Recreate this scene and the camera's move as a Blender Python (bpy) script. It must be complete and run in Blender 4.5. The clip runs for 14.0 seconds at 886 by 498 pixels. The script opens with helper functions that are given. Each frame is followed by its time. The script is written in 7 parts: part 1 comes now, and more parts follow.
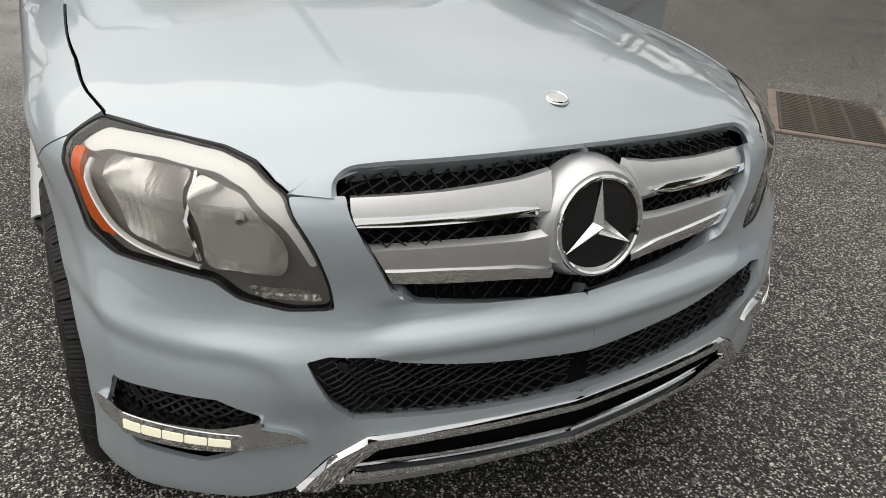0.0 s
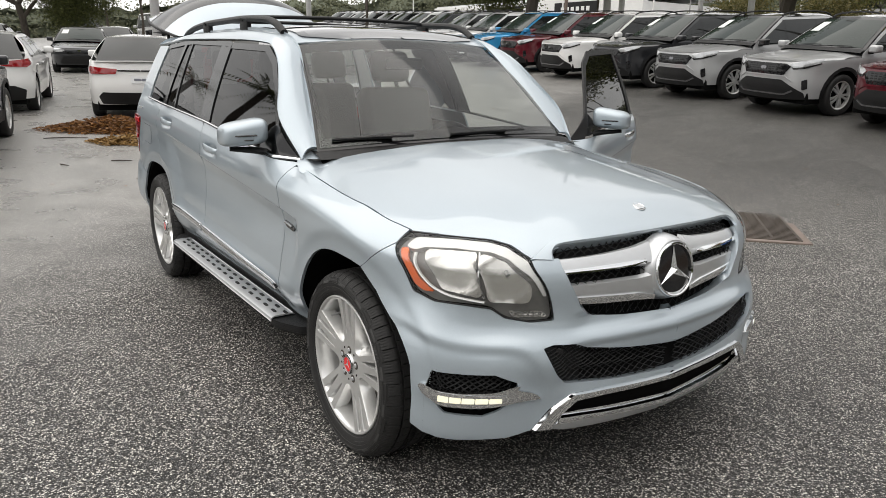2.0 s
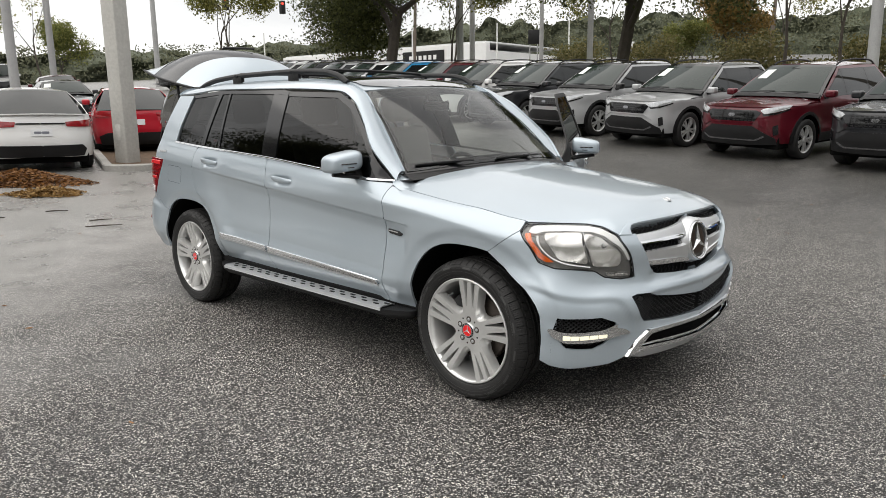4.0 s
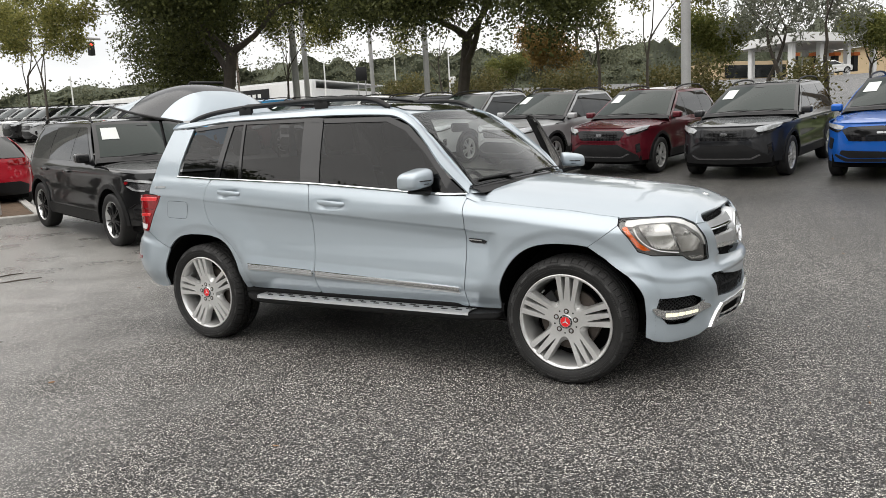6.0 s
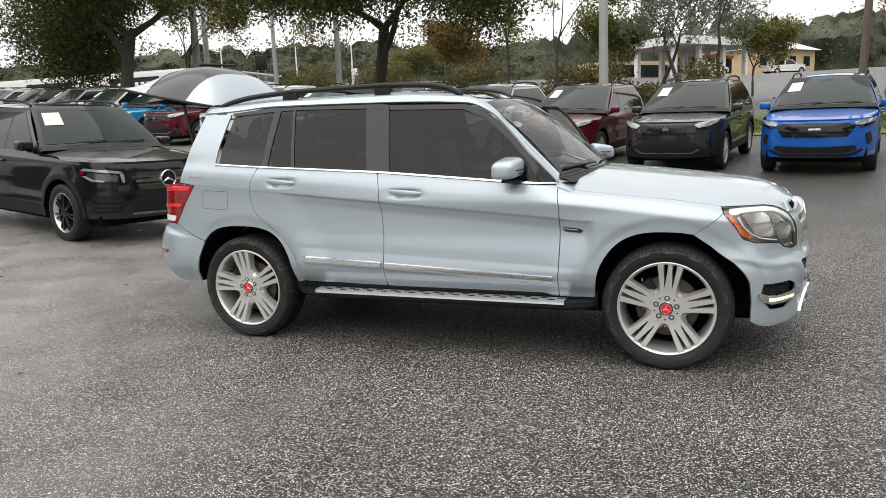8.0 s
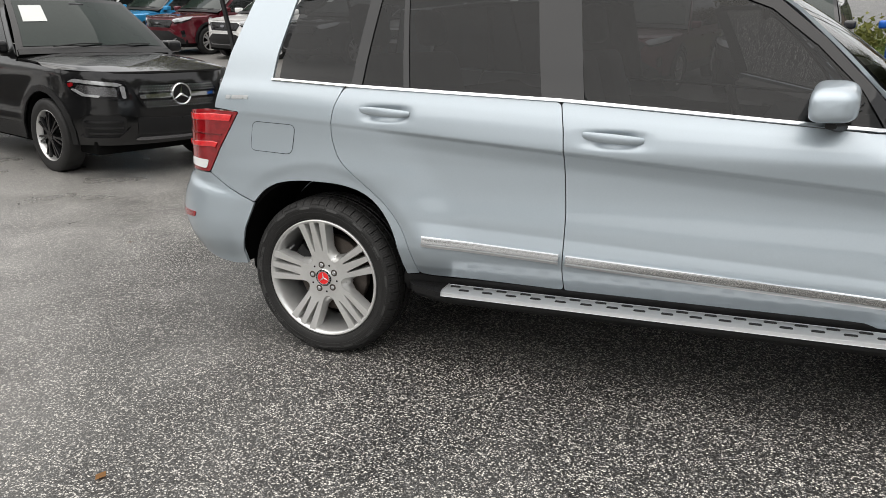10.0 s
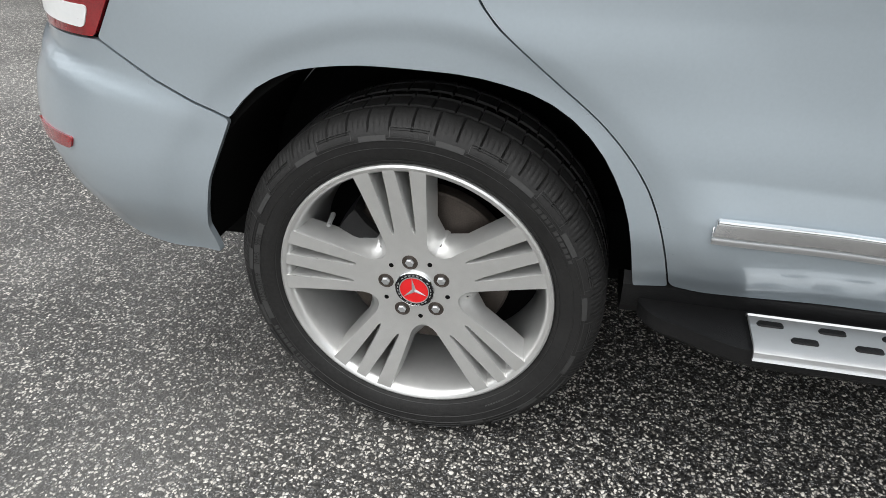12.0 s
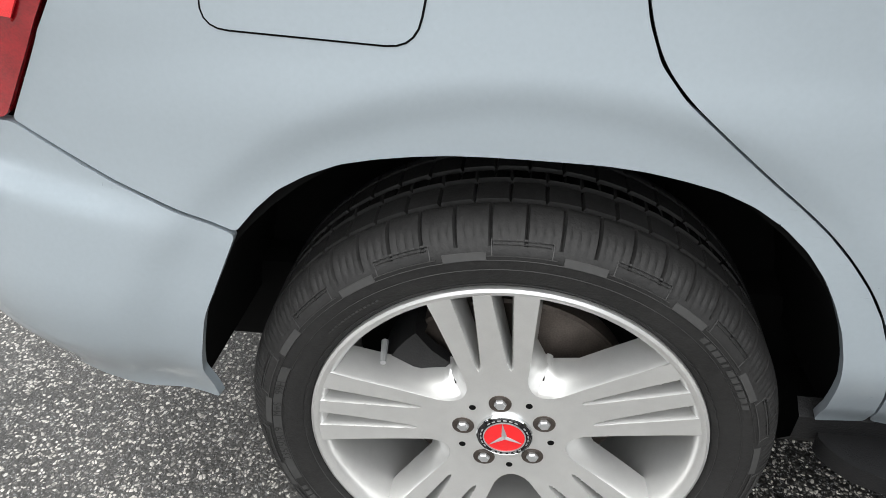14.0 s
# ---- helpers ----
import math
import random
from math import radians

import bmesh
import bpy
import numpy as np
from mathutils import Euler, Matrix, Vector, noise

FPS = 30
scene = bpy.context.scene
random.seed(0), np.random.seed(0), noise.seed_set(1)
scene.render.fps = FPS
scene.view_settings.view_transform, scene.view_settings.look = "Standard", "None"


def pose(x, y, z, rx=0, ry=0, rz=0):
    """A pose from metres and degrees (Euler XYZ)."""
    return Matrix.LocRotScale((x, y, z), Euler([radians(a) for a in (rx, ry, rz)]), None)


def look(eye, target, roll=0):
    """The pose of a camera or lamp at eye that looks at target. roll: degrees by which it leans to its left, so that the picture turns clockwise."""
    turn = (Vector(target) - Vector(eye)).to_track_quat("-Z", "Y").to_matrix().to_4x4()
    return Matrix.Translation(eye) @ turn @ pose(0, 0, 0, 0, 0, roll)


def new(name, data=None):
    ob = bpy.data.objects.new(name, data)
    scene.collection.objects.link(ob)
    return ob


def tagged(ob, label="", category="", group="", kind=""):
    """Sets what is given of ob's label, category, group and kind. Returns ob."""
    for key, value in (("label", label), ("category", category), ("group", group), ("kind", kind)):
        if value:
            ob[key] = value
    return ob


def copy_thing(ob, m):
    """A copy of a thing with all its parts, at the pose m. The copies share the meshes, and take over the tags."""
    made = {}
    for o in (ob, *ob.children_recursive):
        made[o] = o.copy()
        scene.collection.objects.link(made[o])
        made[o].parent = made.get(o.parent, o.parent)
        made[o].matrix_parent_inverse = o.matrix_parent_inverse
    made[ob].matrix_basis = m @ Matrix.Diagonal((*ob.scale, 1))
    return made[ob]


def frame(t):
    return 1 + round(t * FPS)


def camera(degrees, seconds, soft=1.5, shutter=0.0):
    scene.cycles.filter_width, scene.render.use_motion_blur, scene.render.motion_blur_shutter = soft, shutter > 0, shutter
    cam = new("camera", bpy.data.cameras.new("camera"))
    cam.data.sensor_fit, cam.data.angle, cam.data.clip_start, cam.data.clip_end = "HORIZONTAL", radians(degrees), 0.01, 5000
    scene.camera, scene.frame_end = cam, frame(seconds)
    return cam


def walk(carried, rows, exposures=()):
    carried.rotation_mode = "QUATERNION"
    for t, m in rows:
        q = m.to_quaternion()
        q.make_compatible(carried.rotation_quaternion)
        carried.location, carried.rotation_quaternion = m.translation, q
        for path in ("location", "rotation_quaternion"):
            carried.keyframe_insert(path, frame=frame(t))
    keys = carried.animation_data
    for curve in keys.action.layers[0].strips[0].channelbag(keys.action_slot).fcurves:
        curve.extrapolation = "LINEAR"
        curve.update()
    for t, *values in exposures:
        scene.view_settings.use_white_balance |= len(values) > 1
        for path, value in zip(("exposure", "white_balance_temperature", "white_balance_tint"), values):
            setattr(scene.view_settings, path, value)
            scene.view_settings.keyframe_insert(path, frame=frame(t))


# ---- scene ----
cam = camera(63.0, 14.0, soft=0.75)
PATH = [
    (0, (3.04, -0.822, 1.292), (1.467, 0.035, 0.402), 3.7),
    (0.5, (3.234, -1.102, 1.37), (1.613, -0.219, 0.599), 2.3),
    (1, (3.432, -1.368, 1.403), (1.789, -0.433, 0.749), 1.4),
    (1.5, (3.567, -1.661, 1.427), (1.933, -0.658, 0.857), 0.9),
    (2, (3.653, -1.989, 1.447), (2.047, -0.909, 0.943), 0.5),
    (2.5, (3.75, -2.285, 1.444), (2.184, -1.126, 0.989), 0.2),
    (3, (3.788, -2.619, 1.439), (2.276, -1.38, 1.016), -0.0),
    (3.2, (3.783, -2.793, 1.445), (2.299, -1.52, 1.026), -0.1),
    (5.3, (3.136, -4.099, 1.364), (1.992, -2.49, 1.048), -2.3),
    (5.5, (3.021, -4.198, 1.37), (1.919, -2.559, 1.057), -2.6),
    (6, (2.742, -4.481, 1.363), (1.744, -2.774, 1.06), -3.2),
    (6.5, (2.453, -4.681, 1.362), (1.555, -2.919, 1.065), -3.5),
    (7, (2.156, -4.797, 1.372), (1.346, -2.993, 1.075), -3.5),
    (7.5, (1.9, -4.934, 1.384), (1.149, -3.106, 1.075), -3.0),
    (7.7, (1.819, -4.953, 1.387), (1.081, -3.121, 1.07), -2.8),
    (9.8, (0.38, -3.643, 1.344), (-0.344, -1.853, 0.822), -0.7),
    (10, (0.238, -3.476, 1.325), (-0.484, -1.692, 0.778), -0.9),
    (10.5, (-0.143, -3.093, 1.315), (-0.827, -1.324, 0.68), -1.0),
    (11, (-0.491, -2.688, 1.269), (-1.114, -0.944, 0.513), -1.1),
    (11.5, (-0.835, -2.326, 1.209), (-1.337, -0.614, 0.305), -0.7),
    (12, (-1.069, -1.956, 1.132), (-1.458, -0.304, 0.075), -0.2),
    (12.5, (-1.23, -1.665, 1.067), (-1.523, -0.077, -0.113), 0.6),
    (13, (-1.314, -1.579, 1.032), (-1.519, -0.026, -0.212), 1.7),
    (13.5, (-1.316, -1.561, 1.027), (-1.494, 0.002, -0.208), 1.7),
    (14, (-1.384, -1.543, 1.117), (-1.573, 0.083, -0.032), -0.1),
]
EXPOSURE = [(0, -0.02, 6800, 10), (1, 0.20, 6700, 10), (3, 0.28, 6600, 10), (5.5, 0.32, 6550, 10), (7.5, 0.34, 6550, 10), (10, 0.34, 6550, 10), (11, 0.32, 6450, 10), (12, 0.47, 6300, 9), (13, 0.66, 6250, 9), (13.5, 0.74, 6250, 9), (14, 0.88, 6300, 9)]
walk(cam, [(t, look(eye, target, roll)) for t, eye, target, roll in PATH], EXPOSURE)

# ---- overcast daylight ----
SUN_EL, SUN_AZ = radians(70), radians(152)
world = bpy.data.worlds.new("sky")
scene.world = world
world.use_nodes = True
wt = world.node_tree
wt.nodes.clear()
w_out, w_bg, w_mix = wt.nodes.new("ShaderNodeOutputWorld"), wt.nodes.new("ShaderNodeBackground"), wt.nodes.new("ShaderNodeMix")
w_sky = wt.nodes.new("ShaderNodeTexSky")
w_sky.sky_type, w_sky.sun_disc, w_sky.sun_elevation, w_sky.sun_rotation = "NISHITA", False, SUN_EL, SUN_AZ
w_sky.air_density, w_sky.dust_density = 1.0, 4.0
w_noise, w_ramp, w_co = wt.nodes.new("ShaderNodeTexNoise"), wt.nodes.new("ShaderNodeValToRGB"), wt.nodes.new("ShaderNodeTexCoord")
w_map = wt.nodes.new("ShaderNodeMapping")
w_map.inputs["Scale"].default_value = (1, 1, 2.6)
w_noise.inputs["Scale"].default_value, w_noise.inputs["Detail"].default_value, w_noise.inputs["Roughness"].default_value = 2.3, 6, 0.55
w_ramp.color_ramp.elements[0].position, w_ramp.color_ramp.elements[0].color = 0.34, (5.9, 5.95, 6.0, 1)
w_ramp.color_ramp.elements[1].position, w_ramp.color_ramp.elements[1].color = 0.72, (9.2, 9.1, 8.9, 1)
w_mix.data_type = "RGBA"
w_mix.inputs["Factor"].default_value = 0.9
wt.links.new(w_co.outputs["Generated"], w_map.inputs["Vector"])
wt.links.new(w_map.outputs["Vector"], w_noise.inputs["Vector"])
wt.links.new(w_noise.outputs["Fac"], w_ramp.inputs["Fac"])
wt.links.new(w_sky.outputs["Color"], w_mix.inputs["A"])
wt.links.new(w_ramp.outputs["Color"], w_mix.inputs["B"])
wt.links.new(w_mix.outputs["Result"], w_bg.inputs["Color"])
w_bg.inputs["Strength"].default_value = 0.134
wt.links.new(w_bg.outputs["Background"], w_out.inputs["Surface"])
sun_data = bpy.data.lights.new("sun", "SUN")
sun_data.energy, sun_data.angle, sun_data.color = 2.0, radians(100), (1.0, 0.97, 0.92)
sun = new("sun", sun_data)
sun.matrix_world = look((0, 0, 40), (5, 14, 0))


# ---- materials ----
def mat(name, color, rough=0.5, metal=0.0, spec=0.5, vary=0.12, scale=6.0, bump=0.0, bump_scale=80.0, coat=0.0, rough_vary=0.0, emit=0.0, second=None, per_piece=0.0):
    """Principled material: two scales of colour noise, fine relief, optional clear coat."""
    m = bpy.data.materials.new(name)
    m.use_nodes = True
    t = m.node_tree
    p = t.nodes["Principled BSDF"]
    co = t.nodes.new("ShaderNodeTexCoord")
    big, small = t.nodes.new("ShaderNodeTexNoise"), t.nodes.new("ShaderNodeTexNoise")
    big.inputs["Scale"].default_value, small.inputs["Scale"].default_value = scale, scale * 14
    big.inputs["Detail"].default_value, small.inputs["Detail"].default_value = 3, 2
    add = t.nodes.new("ShaderNodeMath")
    add.operation = "ADD"
    t.links.new(co.outputs["Object"], big.inputs["Vector"])
    t.links.new(co.outputs["Object"], small.inputs["Vector"])
    half = t.nodes.new("ShaderNodeMath")
    half.operation, half.inputs[1].default_value = "MULTIPLY", 0.5
    t.links.new(big.outputs["Fac"], add.inputs[0])
    t.links.new(small.outputs["Fac"], add.inputs[1])
    t.links.new(add.outputs[0], half.inputs[0])
    src = half.outputs[0]
    if per_piece:
        info = t.nodes.new("ShaderNodeObjectInfo")
        mx = t.nodes.new("ShaderNodeMix")
        mx.inputs["Factor"].default_value = per_piece
        t.links.new(src, mx.inputs["A"])
        t.links.new(info.outputs["Random"], mx.inputs["B"])
        src = mx.outputs["Result"]
    ramp = t.nodes.new("ShaderNodeValToRGB")
    lo = second or tuple(c * (1 - vary) for c in color)
    hi = color if second else tuple(min(1, c * (1 + vary)) for c in color)
    ramp.color_ramp.elements[0].position, ramp.color_ramp.elements[0].color = (0.3 if not per_piece else 0.1), (*lo, 1)
    ramp.color_ramp.elements[1].position, ramp.color_ramp.elements[1].color = (0.7 if not per_piece else 0.9), (*hi, 1)
    t.links.new(src, ramp.inputs["Fac"])
    t.links.new(ramp.outputs["Color"], p.inputs["Base Color"])
    p.inputs["Roughness"].default_value, p.inputs["Metallic"].default_value = rough, metal
    p.inputs["Specular IOR Level"].default_value = spec
    p.inputs["Coat Weight"].default_value, p.inputs["Coat Roughness"].default_value = coat, 0.04
    if rough_vary:
        rr = t.nodes.new("ShaderNodeMapRange")
        rr.inputs["To Min"].default_value, rr.inputs["To Max"].default_value = max(0.02, rough - rough_vary), min(1, rough + rough_vary)
        t.links.new(big.outputs["Fac"], rr.inputs["Value"])
        t.links.new(rr.outputs["Result"], p.inputs["Roughness"])
    if bump:
        bn, b = t.nodes.new("ShaderNodeTexNoise"), t.nodes.new("ShaderNodeBump")
        bn.inputs["Scale"].default_value, bn.inputs["Detail"].default_value = bump_scale, 3
        t.links.new(co.outputs["Object"], bn.inputs["Vector"])
        t.links.new(bn.outputs["Fac"], b.inputs["Height"])
        b.inputs["Strength"].default_value, b.inputs["Distance"].default_value = bump, 0.004
        t.links.new(b.outputs["Normal"], p.inputs["Normal"])
    if emit:
        p.inputs["Emission Color"].default_value, p.inputs["Emission Strength"].default_value = (*color, 1), emit
    return m


def glass(name, tint, rough=0.0, ior=1.55):
    """Thin pane: tinted see-through with a mirror gloss that grows towards grazing views."""
    m = bpy.data.materials.new(name)
    m.use_nodes = True
    t = m.node_tree
    t.nodes.clear()
    out, mix, tr, gl, fr = [t.nodes.new("ShaderNode" + n) for n in ("OutputMaterial", "MixShader", "BsdfTransparent", "BsdfGlossy", "Fresnel")]
    tr.inputs["Color"].default_value = (*tint, 1)
    gl.inputs["Roughness"].default_value = rough
    fr.inputs["IOR"].default_value = ior
    t.links.new(fr.outputs[0], mix.inputs[0])
    t.links.new(tr.outputs[0], mix.inputs[1])
    t.links.new(gl.outputs[0], mix.inputs[2])
    t.links.new(mix.outputs[0], out.inputs["Surface"])
    return m


def asphalt():
    """Coarse wet asphalt: pale and dark stones in a black binder, damp dark patches that shine."""
    m = bpy.data.materials.new("asphalt")
    m.use_nodes = True
    t = m.node_tree
    p = t.nodes["Principled BSDF"]
    co = t.nodes.new("ShaderNodeTexCoord")

    def node(kind, **inputs):
        n = t.nodes.new("ShaderNode" + kind)
        for k, v in inputs.items():
            n.inputs[k].default_value = v
        return n

    def ramp(src, *stops):
        r = t.nodes.new("ShaderNodeValToRGB")
        while len(r.color_ramp.elements) < len(stops):
            r.color_ramp.elements.new(0.5)
        for e, (pos, v) in zip(r.color_ramp.elements, stops):
            e.position, e.color = pos, (v if isinstance(v, tuple) else (v, v, v)) + (1,)
        t.links.new(src, r.inputs["Fac"])
        return r.outputs["Color"]

    def mixed(fac, a, b, blend="MIX"):
        x = t.nodes.new("ShaderNodeMix")
        x.data_type, x.blend_type = "RGBA", blend
        if isinstance(fac, float):
            x.inputs["Factor"].default_value = fac
        else:
            t.links.new(fac, x.inputs["Factor"])
        t.links.new(a, x.inputs["A"])
        t.links.new(b, x.inputs["B"])
        return x.outputs["Result"]

    warp = node("TexNoise", Scale=60.0, Detail=2.0)
    t.links.new(co.outputs["Object"], warp.inputs["Vector"])
    wv = t.nodes.new("ShaderNodeMix")
    wv.data_type, wv.blend_type = "RGBA", "LINEAR_LIGHT"
    wv.inputs["Factor"].default_value = 0.008
    t.links.new(co.outputs["Object"], wv.inputs["A"])
    t.links.new(warp.outputs["Color"], wv.inputs["B"])
    stones = node("TexVoronoi", Scale=150.0)
    t.links.new(wv.outputs["Result"], stones.inputs["Vector"])
    stones2 = node("TexVoronoi", Scale=260.0)
    t.links.new(wv.outputs["Result"], stones2.inputs["Vector"])
    sep = t.nodes.new("ShaderNodeSeparateColor")
    t.links.new(stones.outputs["Color"], sep.inputs["Color"])
    tone = ramp(sep.outputs[0], (0.0, (0.014, 0.0134, 0.0126)), (0.50, (0.034, 0.032, 0.029)), (0.62, (0.13, 0.123, 0.112)), (0.74, (0.58, 0.553, 0.505)), (1.0, (0.86, 0.83, 0.77)))
    edge = ramp(stones.outputs["Distance"], (0.40, 1.0), (0.56, 0.08))
    sep2 = t.nodes.new("ShaderNodeSeparateColor")
    t.links.new(stones2.outputs["Color"], sep2.inputs["Color"])
    chips = mixed(1.0, ramp(sep2.outputs[0], (0.0, 0.012), (0.55, 0.022), (0.74, 0.10), (0.92, 0.34)), ramp(stones2.outputs["Distance"], (0.30, 1.0), (0.58, 0.12)), "MULTIPLY")
    body = mixed(1.0, mixed(1.0, tone, edge, "MULTIPLY"), chips, "LIGHTEN")
    fine = node("TexNoise", Scale=900.0, Detail=2.0)
    t.links.new(co.outputs["Object"], fine.inputs["Vector"])
    body = mixed(0.5, body, ramp(fine.outputs["Fac"], (0.3, 0.55), (0.7, 1.25)), "MULTIPLY")
    big = node("TexNoise", Scale=0.33, Detail=5.0, Roughness=0.6)
    t.links.new(co.outputs["Object"], big.inputs["Vector"])
    mid = node("TexNoise", Scale=2.2, Detail=4.0)
    t.links.new(co.outputs["Object"], mid.inputs["Vector"])
    body = mixed(1.0, body, ramp(mid.outputs["Fac"], (0.3, 0.80), (0.7, 1.04)), "MULTIPLY")
    clump = node("TexNoise", Scale=42.0, Detail=3.0, Roughness=0.7)
    t.links.new(co.outputs["Object"], clump.inputs["Vector"])
    body = mixed(1.0, body, ramp(clump.outputs["Fac"], (0.36, 0.68), (0.64, 1.24)), "MULTIPLY")
    body = mixed(1.0, body, ramp(big.outputs["Fac"], (0.34, 0.78), (0.68, 1.15)), "MULTIPLY")
    # darker, newer surface along the parked row, with a ragged edge
    place2, rag2, edge2 = t.nodes.new("ShaderNodeSeparateXYZ"), node("TexNoise", Scale=0.5, Detail=4.0), t.nodes.new("ShaderNodeMath")
    t.links.new(co.outputs["Object"], place2.inputs[0])
    t.links.new(co.outputs["Object"], rag2.inputs["Vector"])
    edge2.operation, edge2.inputs[1].default_value = "MULTIPLY_ADD", 3.0
    t.links.new(rag2.outputs["Fac"], edge2.inputs[0])
    t.links.new(place2.outputs[1], edge2.inputs[2])
    newer = node("MapRange")
    newer.inputs["From Min"].default_value, newer.inputs["From Max"].default_value = 5.2, 9.0
    t.links.new(edge2.outputs[0], newer.inputs["Value"])
    body = mixed(1.0, body, ramp(newer.outputs["Result"], (0.0, 1.0), (1.0, 0.60)), "MULTIPLY")
    # a worn and damp stretch along the drive, with a ragged edge; its paler colour also paints the sky sheen
    place = t.nodes.new("ShaderNodeSeparateXYZ")
    t.links.new(co.outputs["Object"], place.inputs[0])
    ragged = node("TexNoise", Scale=0.8, Detail=4.0)
    t.links.new(co.outputs["Object"], ragged.inputs["Vector"])
    edge_ = t.nodes.new("ShaderNodeMath")
    edge_.operation, edge_.inputs[1].default_value = "MULTIPLY_ADD", 5.0
    t.links.new(ragged.outputs["Fac"], edge_.inputs[0])
    lane = t.nodes.new("ShaderNodeMath")
    lane.operation, lane.inputs[1].default_value = "MULTIPLY_ADD", 0.55
    t.links.new(place.outputs[1], lane.inputs[0])
    t.links.new(place.outputs[0], lane.inputs[2])
    t.links.new(lane.outputs[0], edge_.inputs[2])
    wet = node("MapRange")
    wet.inputs["From Min"].default_value, wet.inputs["From Max"].default_value = 0.9, -1.9
    t.links.new(edge_.outputs[0], wet.inputs["Value"])
    rough_ = mixed(wet.outputs["Result"], ramp(big.outputs["Fac"], (0.36, 0.54), (0.66, 0.66)), ramp(mid.outputs["Fac"], (0.3, 0.24), (0.7, 0.38)))
    # pale tone mixed in where the damp surface would mirror the sky
    worn = mixed(1.0, ramp(fine.outputs["Fac"], (0.3, 0.75), (0.7, 1.2)), ramp(mid.outputs["Fac"], (0.3, (0.35, 0.342, 0.325)), (0.7, (0.52, 0.508, 0.485))), "MULTIPLY")
    half_ = t.nodes.new("ShaderNodeMath")
    half_.operation, half_.inputs[1].default_value = "MULTIPLY", 0.34
    t.links.new(wet.outputs["Result"], half_.inputs[0])
    t.links.new(mixed(half_.outputs[0], body, worn), p.inputs["Base Color"])
    rough_ = mixed(newer.outputs["Result"], rough_, ramp(mid.outputs["Fac"], (0.3, 0.34), (0.7, 0.46)))
    t.links.new(rough_, p.inputs["Roughness"])
    p.inputs["Specular IOR Level"].default_value = 0.34
    b = node("Bump", Strength=0.75, Distance=0.004)
    hgt = t.nodes.new("ShaderNodeMath")
    hgt.operation = "SUBTRACT"
    hgt.inputs[0].default_value = 1.0
    t.links.new(stones.outputs["Distance"], hgt.inputs[1])
    soft_ = node("MapRange")
    soft_.inputs["To Min"].default_value, soft_.inputs["To Max"].default_value = 0.75, 0.34
    t.links.new(wet.outputs["Result"], soft_.inputs["Value"])
    t.links.new(soft_.outputs["Result"], b.inputs["Strength"])
    t.links.new(hgt.outputs[0], b.inputs["Height"])
    t.links.new(b.outputs["Normal"], p.inputs["Normal"])
    return m


PAINT = mat("silver_blue_paint", (0.40, 0.457, 0.502), 0.38, 0.42, vary=0.03, scale=180.0, coat=1.0)
TRIM = mat("black_plastic", (0.009, 0.009, 0.0095), 0.5, spec=0.3, vary=0.3, bump=0.25, bump_scale=400.0)
NETBLACK = mat("black_mesh", (0.0045, 0.0045, 0.005), 0.42, spec=0.22, vary=0.2)
GLOSSBLACK = mat("gloss_black", (0.008, 0.008, 0.009), 0.08, vary=0.2)
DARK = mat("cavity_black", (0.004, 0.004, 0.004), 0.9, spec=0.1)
CHROME = mat("chrome", (0.78, 0.79, 0.80), 0.06, 1.0, vary=0.03, scale=20.0)
BRIGHT = mat("polished_trim", (0.70, 0.71, 0.72), 0.16, 1.0, vary=0.03, scale=20.0)
STARMETAL = mat("star_metal", (0.80, 0.81, 0.82), 0.22, 0.85, vary=0.03, scale=20.0)
SATIN = mat("satin_silver", (0.60, 0.61, 0.62), 0.33, 0.75, vary=0.04, scale=40.0)
ALLOY = mat("alloy_paint", (0.70, 0.70, 0.69), 0.32, 0.66, vary=0.05, scale=60.0, coat=0.6)
RUBBER = mat("tyre_rubber", (0.019, 0.0187, 0.0185), 0.58, spec=0.3, vary=0.35, scale=9.0, bump=0.2, bump_scale=300.0)
RUBBER_PALE = mat("raised_rubber", (0.040, 0.0397, 0.0393), 0.6, vary=0.2)
DISC = mat("brake_iron", (0.09, 0.075, 0.065), 0.45, 0.6, vary=0.35, scale=30.0)
TINTED = glass("tinted_glass", (0.085, 0.088, 0.092), rough=0.01, ior=1.42)
CLEAR = glass("windscreen_glass", (0.74, 0.79, 0.76), ior=1.62)
LENS = glass("lamp_lens", (0.94, 0.94, 0.93))
ROOFGLASS = mat("dark_roof_glass", (0.010, 0.011, 0.013), 0.03, vary=0.1, coat=1.0)
AMBER = mat("amber_lens", (0.85, 0.16, 0.02), 0.15, vary=0.15, scale=50.0, coat=1.0)
REDLENS = mat("red_lens", (0.26, 0.005, 0.009), 0.10, vary=0.35, scale=30.0, coat=1.0)
REDCAP = mat("red_enamel", (0.80, 0.012, 0.016), 0.3, vary=0.06, coat=0.5)
LAMPWHITE = mat("daylight_lamp", (1.0, 0.97, 0.74), 0.3, emit=0.3)
SEATCLOTH = mat("grey_leather", (0.16, 0.155, 0.15), 0.55, vary=0.15, bump=0.2)
CREAM = mat("pale_headliner", (0.42, 0.41, 0.38), 0.8, vary=0.1)
ASPHALT = asphalt()


